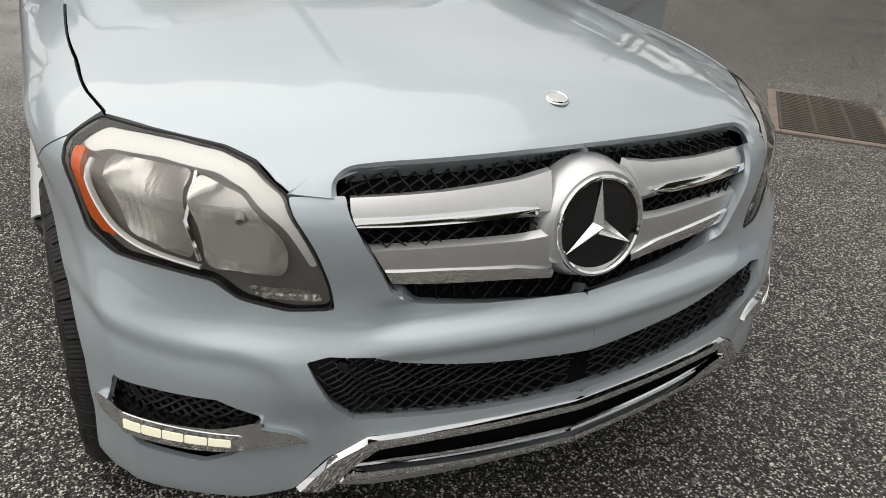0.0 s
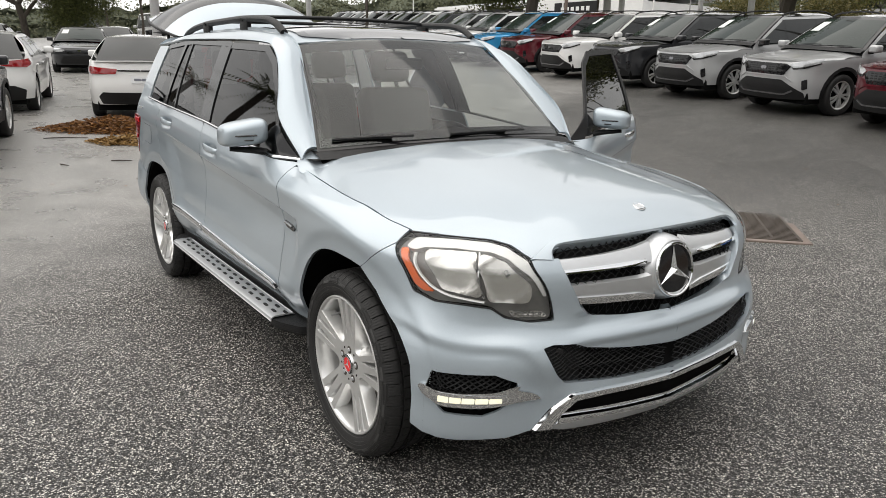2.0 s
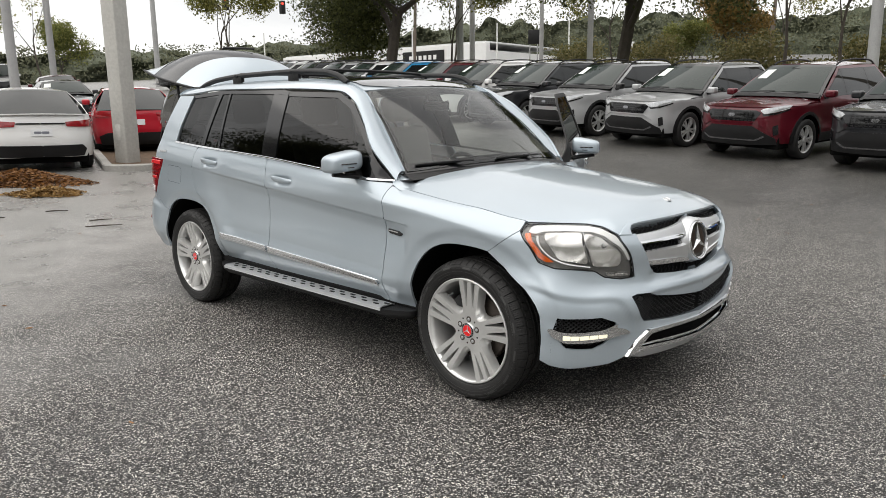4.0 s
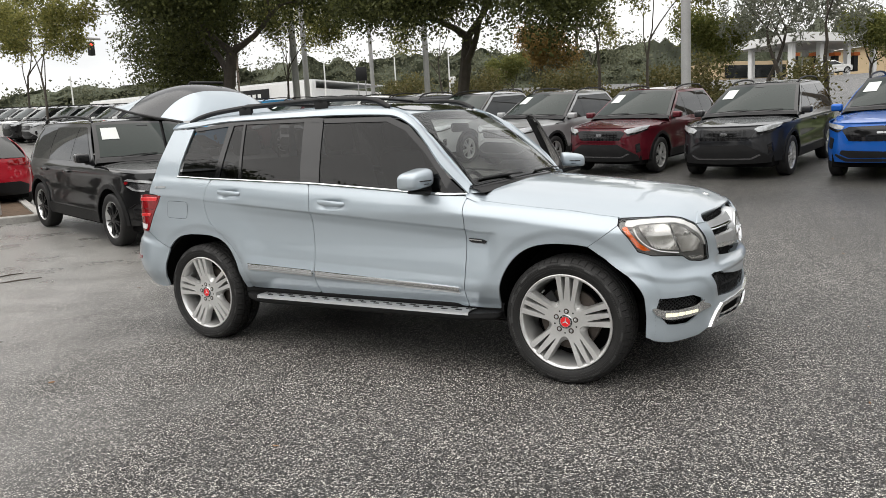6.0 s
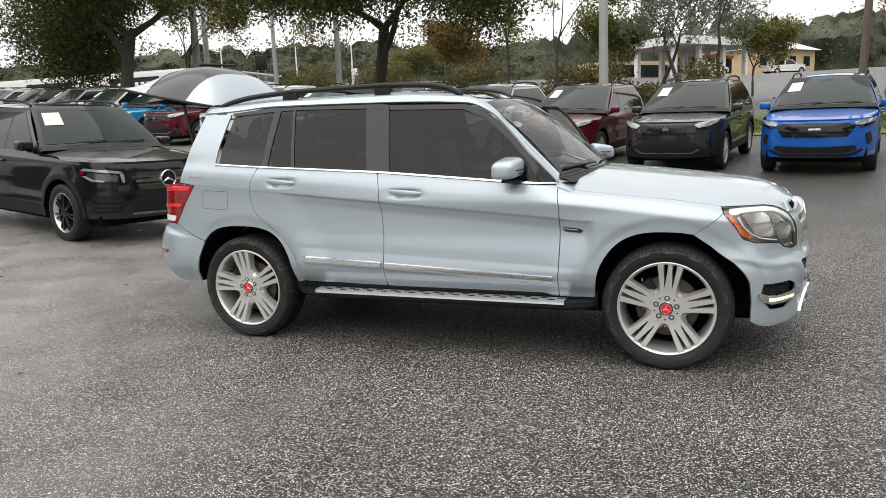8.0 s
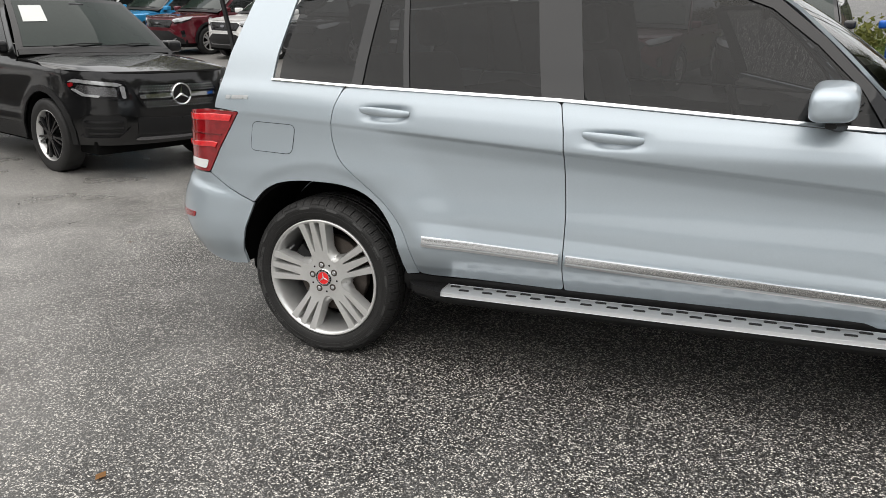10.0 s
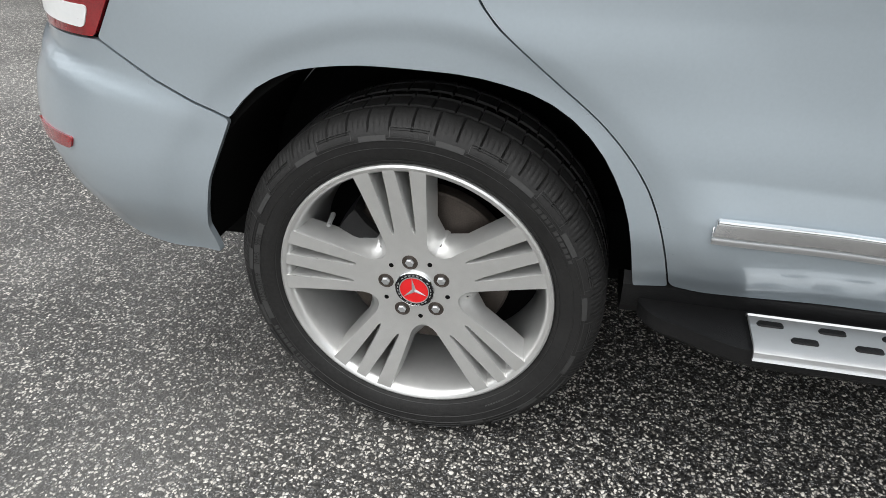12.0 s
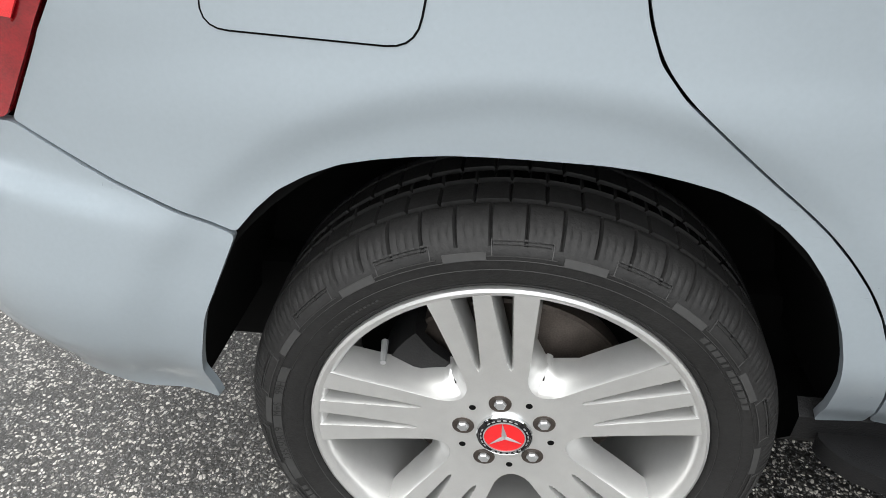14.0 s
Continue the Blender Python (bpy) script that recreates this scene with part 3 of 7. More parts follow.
# the fog-lamp opening is reached by a slit
fog = [(1.83, .512), (1.95, .520), (2.09, .523), (2.18, .495), (2.20, .455), (2.12, .40), (2.06, .378), (1.91, .380), (1.855, .41), (1.80, .445)]
fb_slit = rounded(fb[:6], .004, 2, False) + [(1.80, .2851)] + [(1.80, .445)] + fog + [(1.8002, .2851)] + rounded(fb[7:], .006, 3, False)
both("front_bumper", panel(fb_slit, gap=0.0, r=0, dz=.007, ds=.018), PAINT, suv)
rb = [(-1.69, .667), (-1.745, .55), (-1.775, .44), (-1.768, .376), (-1.85, .362), (-1.95, .378), (-2.10, .415), (-2.4, .42), (SR, .42), (SR, .77), (-2.4, .78), (-2.13, .790), (-1.925, .788), (-1.82, .726)]
both("rear_bumper", panel(rb, r=.01, dz=.009, ds=.02), PAINT, suv)
# near-black inner shell that puts shade behind the gaps and openings
inner = [(-2.25, .42), (-1.80, .42), (-1.75, .56), (-1.69, .69), (-1.55, .79), (-1.37, .80), (-1.2, .79), (-1.06, .69), (-.98, .56), (-.95, .43), (.94, .41), (.985, .56), (1.06, .69), (1.17, .77), (1.35, .80), (1.5, .79), (1.62, .73), (1.69, .64), (1.75, .52), (1.765, .31), (2.2, .32), (SF, .36), (SF, .86), (2.2, .83), (1.75, .84), (.75, .96), (-1.2, 1.1), (-1.85, 1.0), (-2.25, .75)]
both("inner_shell", panel(inner, off=-.045, gap=0, fold=0, r=0, ds=.06, dz=.05), DARK, suv)
# wheel housings
for cx in (1.3775, -1.3775):
    w = np.linspace(radians(3), radians(177), 34)
    def liner_at(y, k, a):
        x, z = cx + k * .432 * math.cos(a), .345 + k * .452 * math.sin(a)
        return x, (float(S(x, max(z, .3))[1]) + .022) if y is None else -y, z
    liner = [[liner_at(y, k, a) for a in w] for y, k in ((None, 1.08), (None, 1.0), (.55, .97))]
    wall = [[(cx + .425 * k * math.cos(a), -.56, .345 + .425 * k * math.sin(a)) for a in w] for k in (1, .02)]
    both("wheel_housing", joined(sheet(liner), sheet(wall)), DARK, suv, "black wheel-arch liner")
# sill
sill = [[(x, -y, z) for y, z in ((.83, .415), (.852, .40), (.850, .36), (.82, .32), (.70, .28), (.3, .26))] for x in np.linspace(-1.0, 1.0, 12)]
both("sill", sheet(sill), TRIM, suv)
part("underbody", block(-1.95, 1.85, -.62, .62, .24, .42, .03), DARK, suv)

# running boards
board = [(-.98, -.845), (-.95, -.90), (-.80, -.965), (.86, -.965), (.99, -.90), (1.0, -.845)]
for side in (1, -1):
    o = rounded([(x, y) for x, y in board], .05, 4)
    lo, hi = [(x, y, .325) for x, y in inset(o, .02)], [(x, y, .372) for x, y in o]
    n = len(o)
    low_edge = [(x, y, .345) for x, y in o]
    f = [(k * n + i, k * n + (i + 1) % n, (k + 1) * n + (i + 1) % n, (k + 1) * n + i) for k in (0, 1) for i in range(n)] + [tuple(range(2 * n, 3 * n)), tuple(reversed(range(n)))]
    shape = lo + low_edge + hi, f
    rb_ob = part("running_board", shape if side > 0 else flip(shape), TRIM, suv)
    deck = [[(x, y, z) for y, z in ((-.868, .374), (-.872, .379), (-.955, .379), (-.967, .374), (-.969, .362))] for x in np.linspace(-.79, .83, 30)]
    deck = thick(sheet(deck), .006)
    deck = (deck[0], [tuple(reversed(q)) for q in deck[1]])
    deck_ob = part("tread_plate", deck if side > 0 else flip(deck), SATIN, rb_ob, "brushed aluminium tread plate")
    stud = rounded([(-.022, -.007), (.022, -.007), (.022, .007), (-.022, .007)], .007, 3)
    m = len(stud)
    sv = [(x, y, 0) for x, y in stud] + [(x * .9, y * .9, .004) for x, y in stud]
    sf = [(i, (i + 1) % m, m + (i + 1) % m, m + i) for i in range(m)] + [tuple(range(m, 2 * m))]
    stud_me = data("rubber_stud", sv, sf)
    stud_me.materials.append(TRIM)
    for row in range(2):
        for k in range(17 - row):
            ob = new("rubber_stud", stud_me)
            ob.parent = deck_ob
            ob.location = (-.755 + k * .097 + row * .0485, side * (-.893 - row * .036), .3785)

# belt line, side trim, handles, fuel flap
belt_path = [(-1.575, 1.184), (-1.24, 1.161), (-.32, 1.112), (.3, 1.062), (.757, 1.026)]


def ribbon(a, b, off, fold, surf=None, n=24, mid=0.004):
    """A narrow moulding between two curves in (s, z), domed across."""
    A, B = np.array(a, float), np.array(b, float)
    if A[:, 1].mean() > B[:, 1].mean():
        A, B = B, A
    def along(P):
        d = np.r_[0, np.cumsum(np.linalg.norm(np.diff(P, axis=0), axis=1))]
        w = np.linspace(0, d[-1], n)
        return np.stack([np.interp(w, d, P[:, 0]), np.interp(w, d, P[:, 1])], 1)
    A, B = along(A), along(B)
    rows = []
    for k, o in ((0, 0), (.12, .8), (.5, 1), (.88, .8), (1, 0)):
        rows.append(on_body(A + (B - A) * k, off + mid * o - (0.004 if k in (0, 1) else 0), surf))
    return thick(sheet(np.array(rows).transpose(1, 0, 2)), fold)


up = lambda path, d: [(s, z + d) for s, z in path]
both("belt_moulding", ribbon(belt_path, up(belt_path, .014), .004, .006), CHROME, suv, "thin bright chrome belt line")
for a, b in (((-.88, .588), (-.330, .563)), ((-.304, .561), (.757, .512))):
    both("side_moulding", ribbon([a, b], [(a[0] - .004, a[1] - .030), (b[0] - .004, b[1] - .028)], .013, .02, n=70, mid=.0015), BRIGHT, suv, "bright metal rubbing strip")
    both("side_moulding_chrome", ribbon([(a[0], a[1] + .001), (b[0], b[1] + .001)], [(a[0], a[1] - .013), (b[0], b[1] - .012)], .019, .012, n=70, mid=.004), CHROME, suv, "chrome strip")
    both("side_moulding_edge", ribbon([(a[0] - .004, a[1] - .0285), (b[0] - .004, b[1] - .0265)], [(a[0] - .004, a[1] - .034), (b[0] - .004, b[1] - .032)], .014, .014, n=70, mid=.003), SATIN, suv, "thin bright lower edge")
both("fuel_flap", panel([(-1.668, 1.022), (-1.456, 1.010), (-1.482, .885), (-1.690, .897)], off=.0015, gap=.0022, fold=.003, r=.03), PAINT, suv)
both("fuel_flap_gap", panel([(-1.668, 1.022), (-1.456, 1.010), (-1.482, .885), (-1.690, .897)], off=.0008, gap=0, fold=0, r=.03), DARK, suv)
HANDLES = []
for s0, z0 in ((-.930, 1.074), (-.040, 1.000)):
    grip_rows = []
    for u in np.linspace(0, 1, 15):
        s = s0 - .225 + .215 * u
        out = .042 * (math.sin(math.pi * min(max((u - .02) / .96, 0), 1)) ** .45) if 0 < u < 1 else .002
        h = .010 + .008 * math.sin(math.pi * u) ** .6
        c = S(s, z0 - .004 - .016 * (u - .5) + .0) * (1, 0, 1) + (0, -.888 - out * .6, 0)
        ring = [(c[0], c[1] + .007 * math.cos(a), c[2] + h * math.sin(a)) for a in np.linspace(0, 2 * np.pi, 10, endpoint=False)]
        grip_rows.append(ring)
    grip = sheet(np.array(grip_rows), closed_v=True)
    HANDLES.append((None, grip))
for o in rear_doors:
    b, g = HANDLES[0]
    if o is rear_doors[1]:
        g = flip(g)
    part("door_handle", g, PAINT, o)
part("door_handle", HANDLES[1][1], PAINT, door_r)

# windows and pillars
WIN_F = [(-.270, 1.122), (-.325, 1.505), (.17, 1.487), (.32, 1.425), (.46, 1.308), (.60, 1.165), (.685, 1.042)]
WIN_R = [(-.425, 1.128), (-.485, 1.520), (-1.005, 1.535), (-.95, 1.157)]
WIN_R2 = [(-.975, 1.158), (-1.025, 1.535), (-1.115, 1.535), (-1.16, 1.165)]
WIN_Q = [(-1.205, 1.175), (-1.165, 1.528), (-1.478, 1.508), (-1.535, 1.29), (-1.548, 1.192)]
win_f = panel(WIN_F, off=-.006, gap=0, fold=0, r=.03, ds=.08, dz=.05)
win_r = part("front_window", win_f, TINTED, door_r, "dark tinted side glass")
for o in rear_doors:
    for w in (WIN_R, WIN_R2):
        g = panel(w, off=-.006, gap=0, fold=0, r=.012, ds=.08, dz=.05)
        part("rear_window", g if o is rear_doors[0] else flip(g), TINTED, o, "dark tinted side glass")
both("quarter_window", panel(WIN_Q, off=-.006, gap=0, fold=0, r=.02, ds=.08, dz=.05), TINTED, suv, "dark tinted side glass")
PILLARS = [[(-.270, 1.118), (-.325, 1.505), (-.485, 1.520), (-.425, 1.122)], [(-.95, 1.15), (-1.005, 1.535), (-1.025, 1.535), (-.975, 1.15)], [(-1.16, 1.158), (-1.115, 1.535), (-1.165, 1.53), (-1.205, 1.165)], [(.685, 1.032), (.60, 1.165), (.46, 1.308), (.487, 1.325), (.625, 1.18), (.757, 1.03)]]
for p in PILLARS[:3]:
    both("door_pillar", panel(p, off=0, gap=0, fold=.01, r=0, dz=.05), GLOSSBLACK, suv, "gloss black window pillar")
front_frame = joined(panel(PILLARS[3], off=0, gap=0, fold=.01, r=0), panel([(-.318, 1.502), (.17, 1.484), (.32, 1.422), (.46, 1.306), (.487, 1.325), (.345, 1.448), (.185, 1.513), (-.325, 1.532)], off=0, gap=0, fold=.01, r=0))
part("window_frame", front_frame, GLOSSBLACK, door_r)
both("window_frame", panel([(-.33, 1.505), (-.405, 1.515), (-1.0, 1.532), (-1.165, 1.528), (-1.48, 1.508), (-1.50, 1.53), (-1.185, 1.553), (-.38, 1.542), (-.325, 1.532)], off=0, gap=0, fold=.01, r=0), GLOSSBLACK, suv)

# roof side and windscreen pillar in one sweep
CANT_A = [(-1.72, 1.53), (-1.49, 1.537), (-1.185, 1.556), (-.38, 1.546), (.183, 1.518), (.34, 1.456), (.48, 1.335), (.62, 1.19), (.765, 1.03)]
CANT_B = [(-1.75, -.57, 1.575), (-1.49, -.575, 1.592), (-1.185, -.58, 1.603), (-.38, -.585, 1.602), (.10, -.575, 1.572), (.25, -.567, 1.523), (.42, -.605, 1.385), (.58, -.65, 1.235), (.752, -.705, 1.075)]


A3 = resample(on_body(CANT_A), 60)
B3 = resample(CANT_B, 60)
rows = []
for k in np.linspace(0, 1, 7):
    bulge = np.array((0, -.35, .8)) * .022 * math.sin(math.pi * k)
    rows.append(A3 * (1 - k) + B3 * k + bulge)
cant = thick(sheet(np.array(rows)), .012)
both("roof_side", (cant[0], cant[1]), PAINT, suv)
# roof: painted edges, large dark glass panel
def roof_z(x, y):
    edge = tab([(-1.80, 1.572), (-1.49, 1.592), (-1.185, 1.603), (-.38, 1.603), (.10, 1.573), (.27, 1.52)], x)
    return edge + .030 * (1 - (np.abs(y) / .575) ** 2.2)
def top_patch(o, off, du=.05, dv=.05, fold=.008):
    pts, faces = mesh2d(o, du, dv)
    q = np.array(pts)
    return thick(([(x, y, float(roof_z(x, y)) + off) for x, y in q], faces), fold)
roof = top_patch([(-1.80, -.572), (.10, -.574), (.26, -.567), (.29, -.3), (.30, 0), (.29, .3), (.26, .567), (.10, .574), (-1.80, .572)], 0)
part("roof", roof, PAINT, suv)
part("roof_glass", top_patch(rounded([(-1.25, -.50), (.20, -.52), (.275, -.3), (.285, 0), (.275, .3), (.20, .52), (-1.25, .50)], .03), .006), ROOFGLASS, suv, "dark panoramic roof glass")
for side in (1, -1):
    rail = resample([(.125, -.572, 1.574), (.02, -.575, 1.625), (-.12, -.575, 1.648), (-.5, -.58, 1.662), (-1.0, -.575, 1.660), (-1.40, -.57, 1.642), (-1.60, -.565, 1.615), (-1.71, -.56, 1.585)], 40)
    t_ = tube(rail, .020, 10, flat=.9)
    ro = part("roof_rail", t_ if side > 0 else flip(t_), TRIM, suv, "matt black roof rail")
    for fx in (-.42, -1.12):
        foot = block(fx - .06, fx + .06, -.592, -.56, 1.59, 1.66, .012)
        part("rail_foot", foot if side > 0 else flip(foot), TRIM, ro)
for cx in (-.42, -1.12):
    bar = resample([(cx, -.60, 1.655), (cx, -.54, 1.672), (cx, 0, 1.682), (cx, .54, 1.672), (cx, .60, 1.655)], 24)
    part("cross_bar", tube(bar, .016, 10, flat=.7), TRIM, suv, "black roof cross bar")

# windscreen with its black border
def screen(u, v):
    """u across from -1 to 1, v from base to top."""
    u, v = np.asarray(u, float), np.asarray(v, float)
    xb, zb = .760 + .150 * (1 - u ** 2), 1.075 + .035 * (1 - u ** 2)
    xt, zt_ = .255 + .055 * (1 - u ** 2), 1.520 + .030 * (1 - u ** 2)
    y = u * (.70 + (.563 - .70) * v)
    b = .020 * np.sin(np.pi * v)
    return np.stack([xb + (xt - xb) * v + b, y, zb + (zt_ - zb) * v + b], -1)
uu, vv = np.meshgrid(np.linspace(-.985, .985, 25), np.linspace(.0, 1, 14))
part("windscreen", sheet(screen(-uu, vv)), CLEAR, suv, "clear front windscreen")
border = []
for us, vs_ in ((np.linspace(-1, 1, 25), (.885, 1.005)), (np.linspace(-1, 1, 25), (-.02, .075))):
    border.append(sheet(screen(*np.meshgrid(us, np.linspace(*vs_, 4))) + np.array((-.003, 0, -.003))))
for us in ((-1, -.955), (.955, 1)):
    border.append(sheet(screen(*np.meshgrid(np.linspace(*us, 3), np.linspace(.05, .9, 14))) + np.array((-.003, 0, -.003))))
part("screen_border", joined(*border), GLOSSBLACK, suv, "black printed screen border")
cowl = [[(x, y, z) for x, z in ((.73 + .15 * (1 - (y / .72) ** 2), 1.066 + .034 * (1 - (y / .72) ** 2)), (.80 + .15 * (1 - (y / .72) ** 2), 1.055 + .034 * (1 - (y / .72) ** 2)), (.86 + .12 * (1 - (y / .72) ** 2), 1.02))] for y in np.linspace(-.72, .72, 20)]
part("cowl", sheet(cowl), TRIM, suv)
corner = np.array([[(.735, -.700, 1.072), (.79, -.66, 1.060), (.88, -.58, 1.045)], [(.752, -.79, 1.036), (.82, -.76, 1.020), (.90, -.70, 1.020)], [tuple(S(.766, 1.016)), (.83, -.815, .995), (.92, -.80, .975)]])
both("cowl_corner", sheet(corner[::-1]), PAINT, suv)
for y0, y1, v1 in ((-.30, -.64, .045), (.34, -.10, .015)):
    a, b = screen(y0 / .7, .02), screen(y1 / .7, v1)
    wip = part("wiper", tube([a + (.03, 0, .012), a * .5 + b * .5 + (.015, 0, .012), b + (.010, 0, .008)], .005, 6), TRIM, suv, "black wiper")
    part("wiper_blade", tube([a * .75 + b * .25 + (.012, 0, .008), b + (.006, 0, .006)], .006, 6), RUBBER, wip)

# bonnet
def hood_z(x, y):
    ay = np.abs(y)
    xf = 1.35 + .72 * np.maximum(1 - (np.minimum(ay, .899) / .9) ** 2.5, 0) ** .4
    xe = x + (2.07 - xf) * np.clip((x - 1.25) / .75, 0, 1)
    zc = tab([(.60, 1.118), (.75, 1.110), (1.0, 1.088), (1.4, 1.045), (1.75, 1.000), (1.88, .976), (1.96, .954), (2.01, .932), (2.05, .908), (2.08, .872), (2.11, .80)], xe)
    crown = .096 * (ay / .8) ** 2.3
    fold_ = .012 * step(.30, .44, ay) * step(.80, 1.2, x) * step(2.05, 1.8, xe) - .008 * step(.62, .56, ay) * 0
    return zc - crown - fold_ * .6
edge_3d = on_body([(s, fender_top(s)) for s in (.9, .975, 1.05, 1.125, 1.2, 1.25, 1.3, 1.35, 1.4, 1.45, 1.5, 1.55, 1.6, 1.65)] + [(1.704, .9040)])
edge_r = [(.76, -.80)] + [(x, y + .0012) for x, y, _ in edge_3d]
front_sz = [(1.713, .9015), (1.83, .8985), (2.0, .894), (2.08, .883), (2.14, .860), (2.172, .848), (2.190, .858), (2.206, .874), (2.224, .885), (2.25, .893), (2.33, .899), (2.44, .902), (2.6, .905), (SF, .907)]
front_r = [tuple(p[:2]) for p in on_body(front_sz)]
rear_r = [(.84, -.60), (.915, -.35), (.945, 0)]
plan = edge_r + front_r + [(x, -y) for x, y in reversed(front_r[:-1])] + [(x, -y) for x, y in reversed(edge_r)] + [(x, -y) for x, y in rear_r[:2]] + [(.945, 0)] + list(reversed(rear_r[:2]))
pts, faces = mesh2d(inset(plan, .002), .024, .03)
lip_right = np.concatenate([on_body(resample(front_sz, 110)), resample(edge_3d, 60)])
lip3 = np.concatenate([lip_right, lip_right * (1, -1, 1)])
lip_gap = lip3[:, 2] - hood_z(lip3[:, 0], lip3[:, 1])


def hood_at(x, y):
    """Bonnet height, drawn down to meet the lamps and the grille."""
    d = np.hypot(lip3[:, 0] - x, lip3[:, 1] - y)
    w_ = np.exp(-(d / .026) ** 2) + 1e-9
    return float(hood_z(x, y) + (lip_gap * w_).sum() / w_.sum() * math.exp(-(d.min() / .080) ** 2) - .002)


hood = [(x, y, hood_at(x, y)) for x, y in pts], faces
hood_ob = part("bonnet", thick(hood, .010), PAINT, suv)
LIP_UP = rounded([(2.168, .845), (2.186, .862), (2.202, .879), (2.221, .890), (2.25, .898), (2.33, .903), (2.44, .906), (2.6, .909), (SF, .911)], .012, 4, False)
LIP_LOW = rounded([(2.256, .840), (2.242, .862), (2.245, .875), (2.260, .881), (2.33, .885), (2.46, .888), (2.6, .890), (SF, .890)], .010, 4, False)
both("bonnet_lip", ribbon(LIP_UP, LIP_LOW, .000, .030, n=90, mid=.005), PAINT, hood_ob, "rounded bonnet front edge")
badge = lathe([(0, .004), (.012, .0038), (.022, .003), (.0255, .001), (.026, 0)], 32)
bm_ = Matrix.Translation((1.940, 0, hood_at(1.940, 0) - .0022)) @ Matrix.Rotation(radians(16), 4, "Y") @ Matrix.Rotation(radians(-90), 4, "X")
part("bonnet_badge", moved(badge, bm_), SATIN, hood_ob, "round enamel badge")
ring = lathe([(.018, .0036), (.0195, .0052), (.0215, .0052), (.0225, .0036)], 32)
part("badge_ring", moved(ring, bm_), CHROME, hood_ob)


# ---- nose of the silver-blue car ----
def net(outline, off, pitch=.034, wire=.0022, slant=.75, surf=None):
    """A diamond net of thin wavy wires inside an outline in (s, z)."""
    O = np.array(outline, float)
    (u0, v0), (u1, v1) = O.min(0), O.max(0)
    def inside(u, v):
        hit = False
        for a, b in zip(O, np.roll(O, -1, 0)):
            if (a[1] > v) != (b[1] > v) and u < a[0] + (v - a[1]) * (b[0] - a[0]) / (b[1] - a[1]):
                hit = not hit
        return hit
    shapes = []
    for sgn in (1, -1):
        lo = u0 - (v1 - v0) / slant if sgn > 0 else u0
        hi = u1 if sgn > 0 else u1 + (v1 - v0) / slant
        for c in np.arange(lo, hi, pitch):
            run = []
            for v in np.arange(v0, v1, .006):
                u = c + sgn * (v - v0) / slant
                if inside(u, v):
                    run.append((u, v))
                elif run:
                    if len(run) > 2:
                        shapes.append(run)
                    run = []
            if len(run) > 2:
                shapes.append(run)
    out = []
    for k, run in enumerate(shapes):
        run = run[::2] + [run[-1]]
        P = on_body(run, off + .004 * np.sin(np.arange(len(run)) * 1.9), surf)
        out.append(tube(P, wire, 4))
    return joined(*out)


GR = [(2.250, .846), (2.30, .77), (2.346, .703), (2.385, .682), (2.42, .674), (2.545, .663), (SF, .653), (SF, .896), (2.6, .894), (2.431, .890), (2.31, .888), (2.244, .880)]
GRN = [(s, z + .024 if z > .86 else z) for s, z in GR]
both("grille_net", net(GRN, -.03, .034, .0018), NETBLACK, suv, "black diamond-mesh grille net")
# near-black sheet paints the deep shade behind the net
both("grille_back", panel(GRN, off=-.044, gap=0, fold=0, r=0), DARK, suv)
lip = rounded(GR, .012, 4, False)
low_, top_ = [p for p in lip if p[1] < .86], [p for p in lip if p[1] >= .88]
both("grille_edge", joined(*[sheet(np.array([on_body(resample(o, 60), 0), on_body(resample(o, 60), -.05)])) for o in (low_, top_)]), PAINT, suv)
BAR_OFF = lambda n: -.030 + .016 * np.linspace(0, 1, n) ** 2
for a, b, ca, cb in (
    ([(2.272, .853), (2.45, .857), (2.585, .864), (2.650, .874)], [(2.29, .797), (2.45, .798), (2.58, .797), (2.640, .792)], [(2.284, .815), (2.45, .817), (2.57, .818), (2.612, .810)], [(2.291, .795), (2.45, .796), (2.56, .797), (2.612, .806)]),
    ([(2.307, .764), (2.45, .766), (2.58, .766), (2.640, .771)], [(2.347, .708), (2.45, .703), (2.60, .700), (2.655, .697)], [(2.334, .728), (2.45, .725), (2.58, .720), (2.652, .709)], [(2.352, .705), (2.45, .700), (2.58, .696), (2.652, .693)]),
):
    bar = both("grille_bar", ribbon(a, b, BAR_OFF(30), .03, mid=.012, n=30), SATIN, suv, "satin silver grille bar")
    for ob, mir in zip(bar, (False, True)):
        strip = ribbon(ca, cb, BAR_OFF(26) + .012, .012, mid=.006, n=26)
        part("chrome_strip", flip(strip) if mir else strip, CHROME, ob, "mirror chrome strip")
ring_m = Matrix.Translation((2.106, 0, .760)) @ Matrix.Rotation(radians(-9), 4, "Y") @ Matrix.Rotation(radians(90), 4, "Z")
hubplate = lathe([(.126, -.05), (.120, -.022), (.114, -.004), (.107, .008), (.101, .013), (.096, .013), (.088, .008)], 64)
hubplate = ([(x, y, z * (.87 if z < -.06 else 1) if abs(z) > .1 or z < -.06 else z) for x, y, z in hubplate[0]], hubplate[1])
em = part("grille_hub", moved(hubplate, ring_m), SATIN, suv, "satin silver emblem surround")
part("emblem_ring", moved(lathe([(.0965, .006), (.0965, .014), (.0938, .019), (.0895, .020), (.086, .017), (.085, .010)], 64), ring_m), CHROME, em, "chrome ring")
part("emblem_dish", moved(lathe([(.087, .010), (.06, .011), (.03, .011), (0, .011)], 48), ring_m), GLOSSBLACK, em, "gloss black disc")


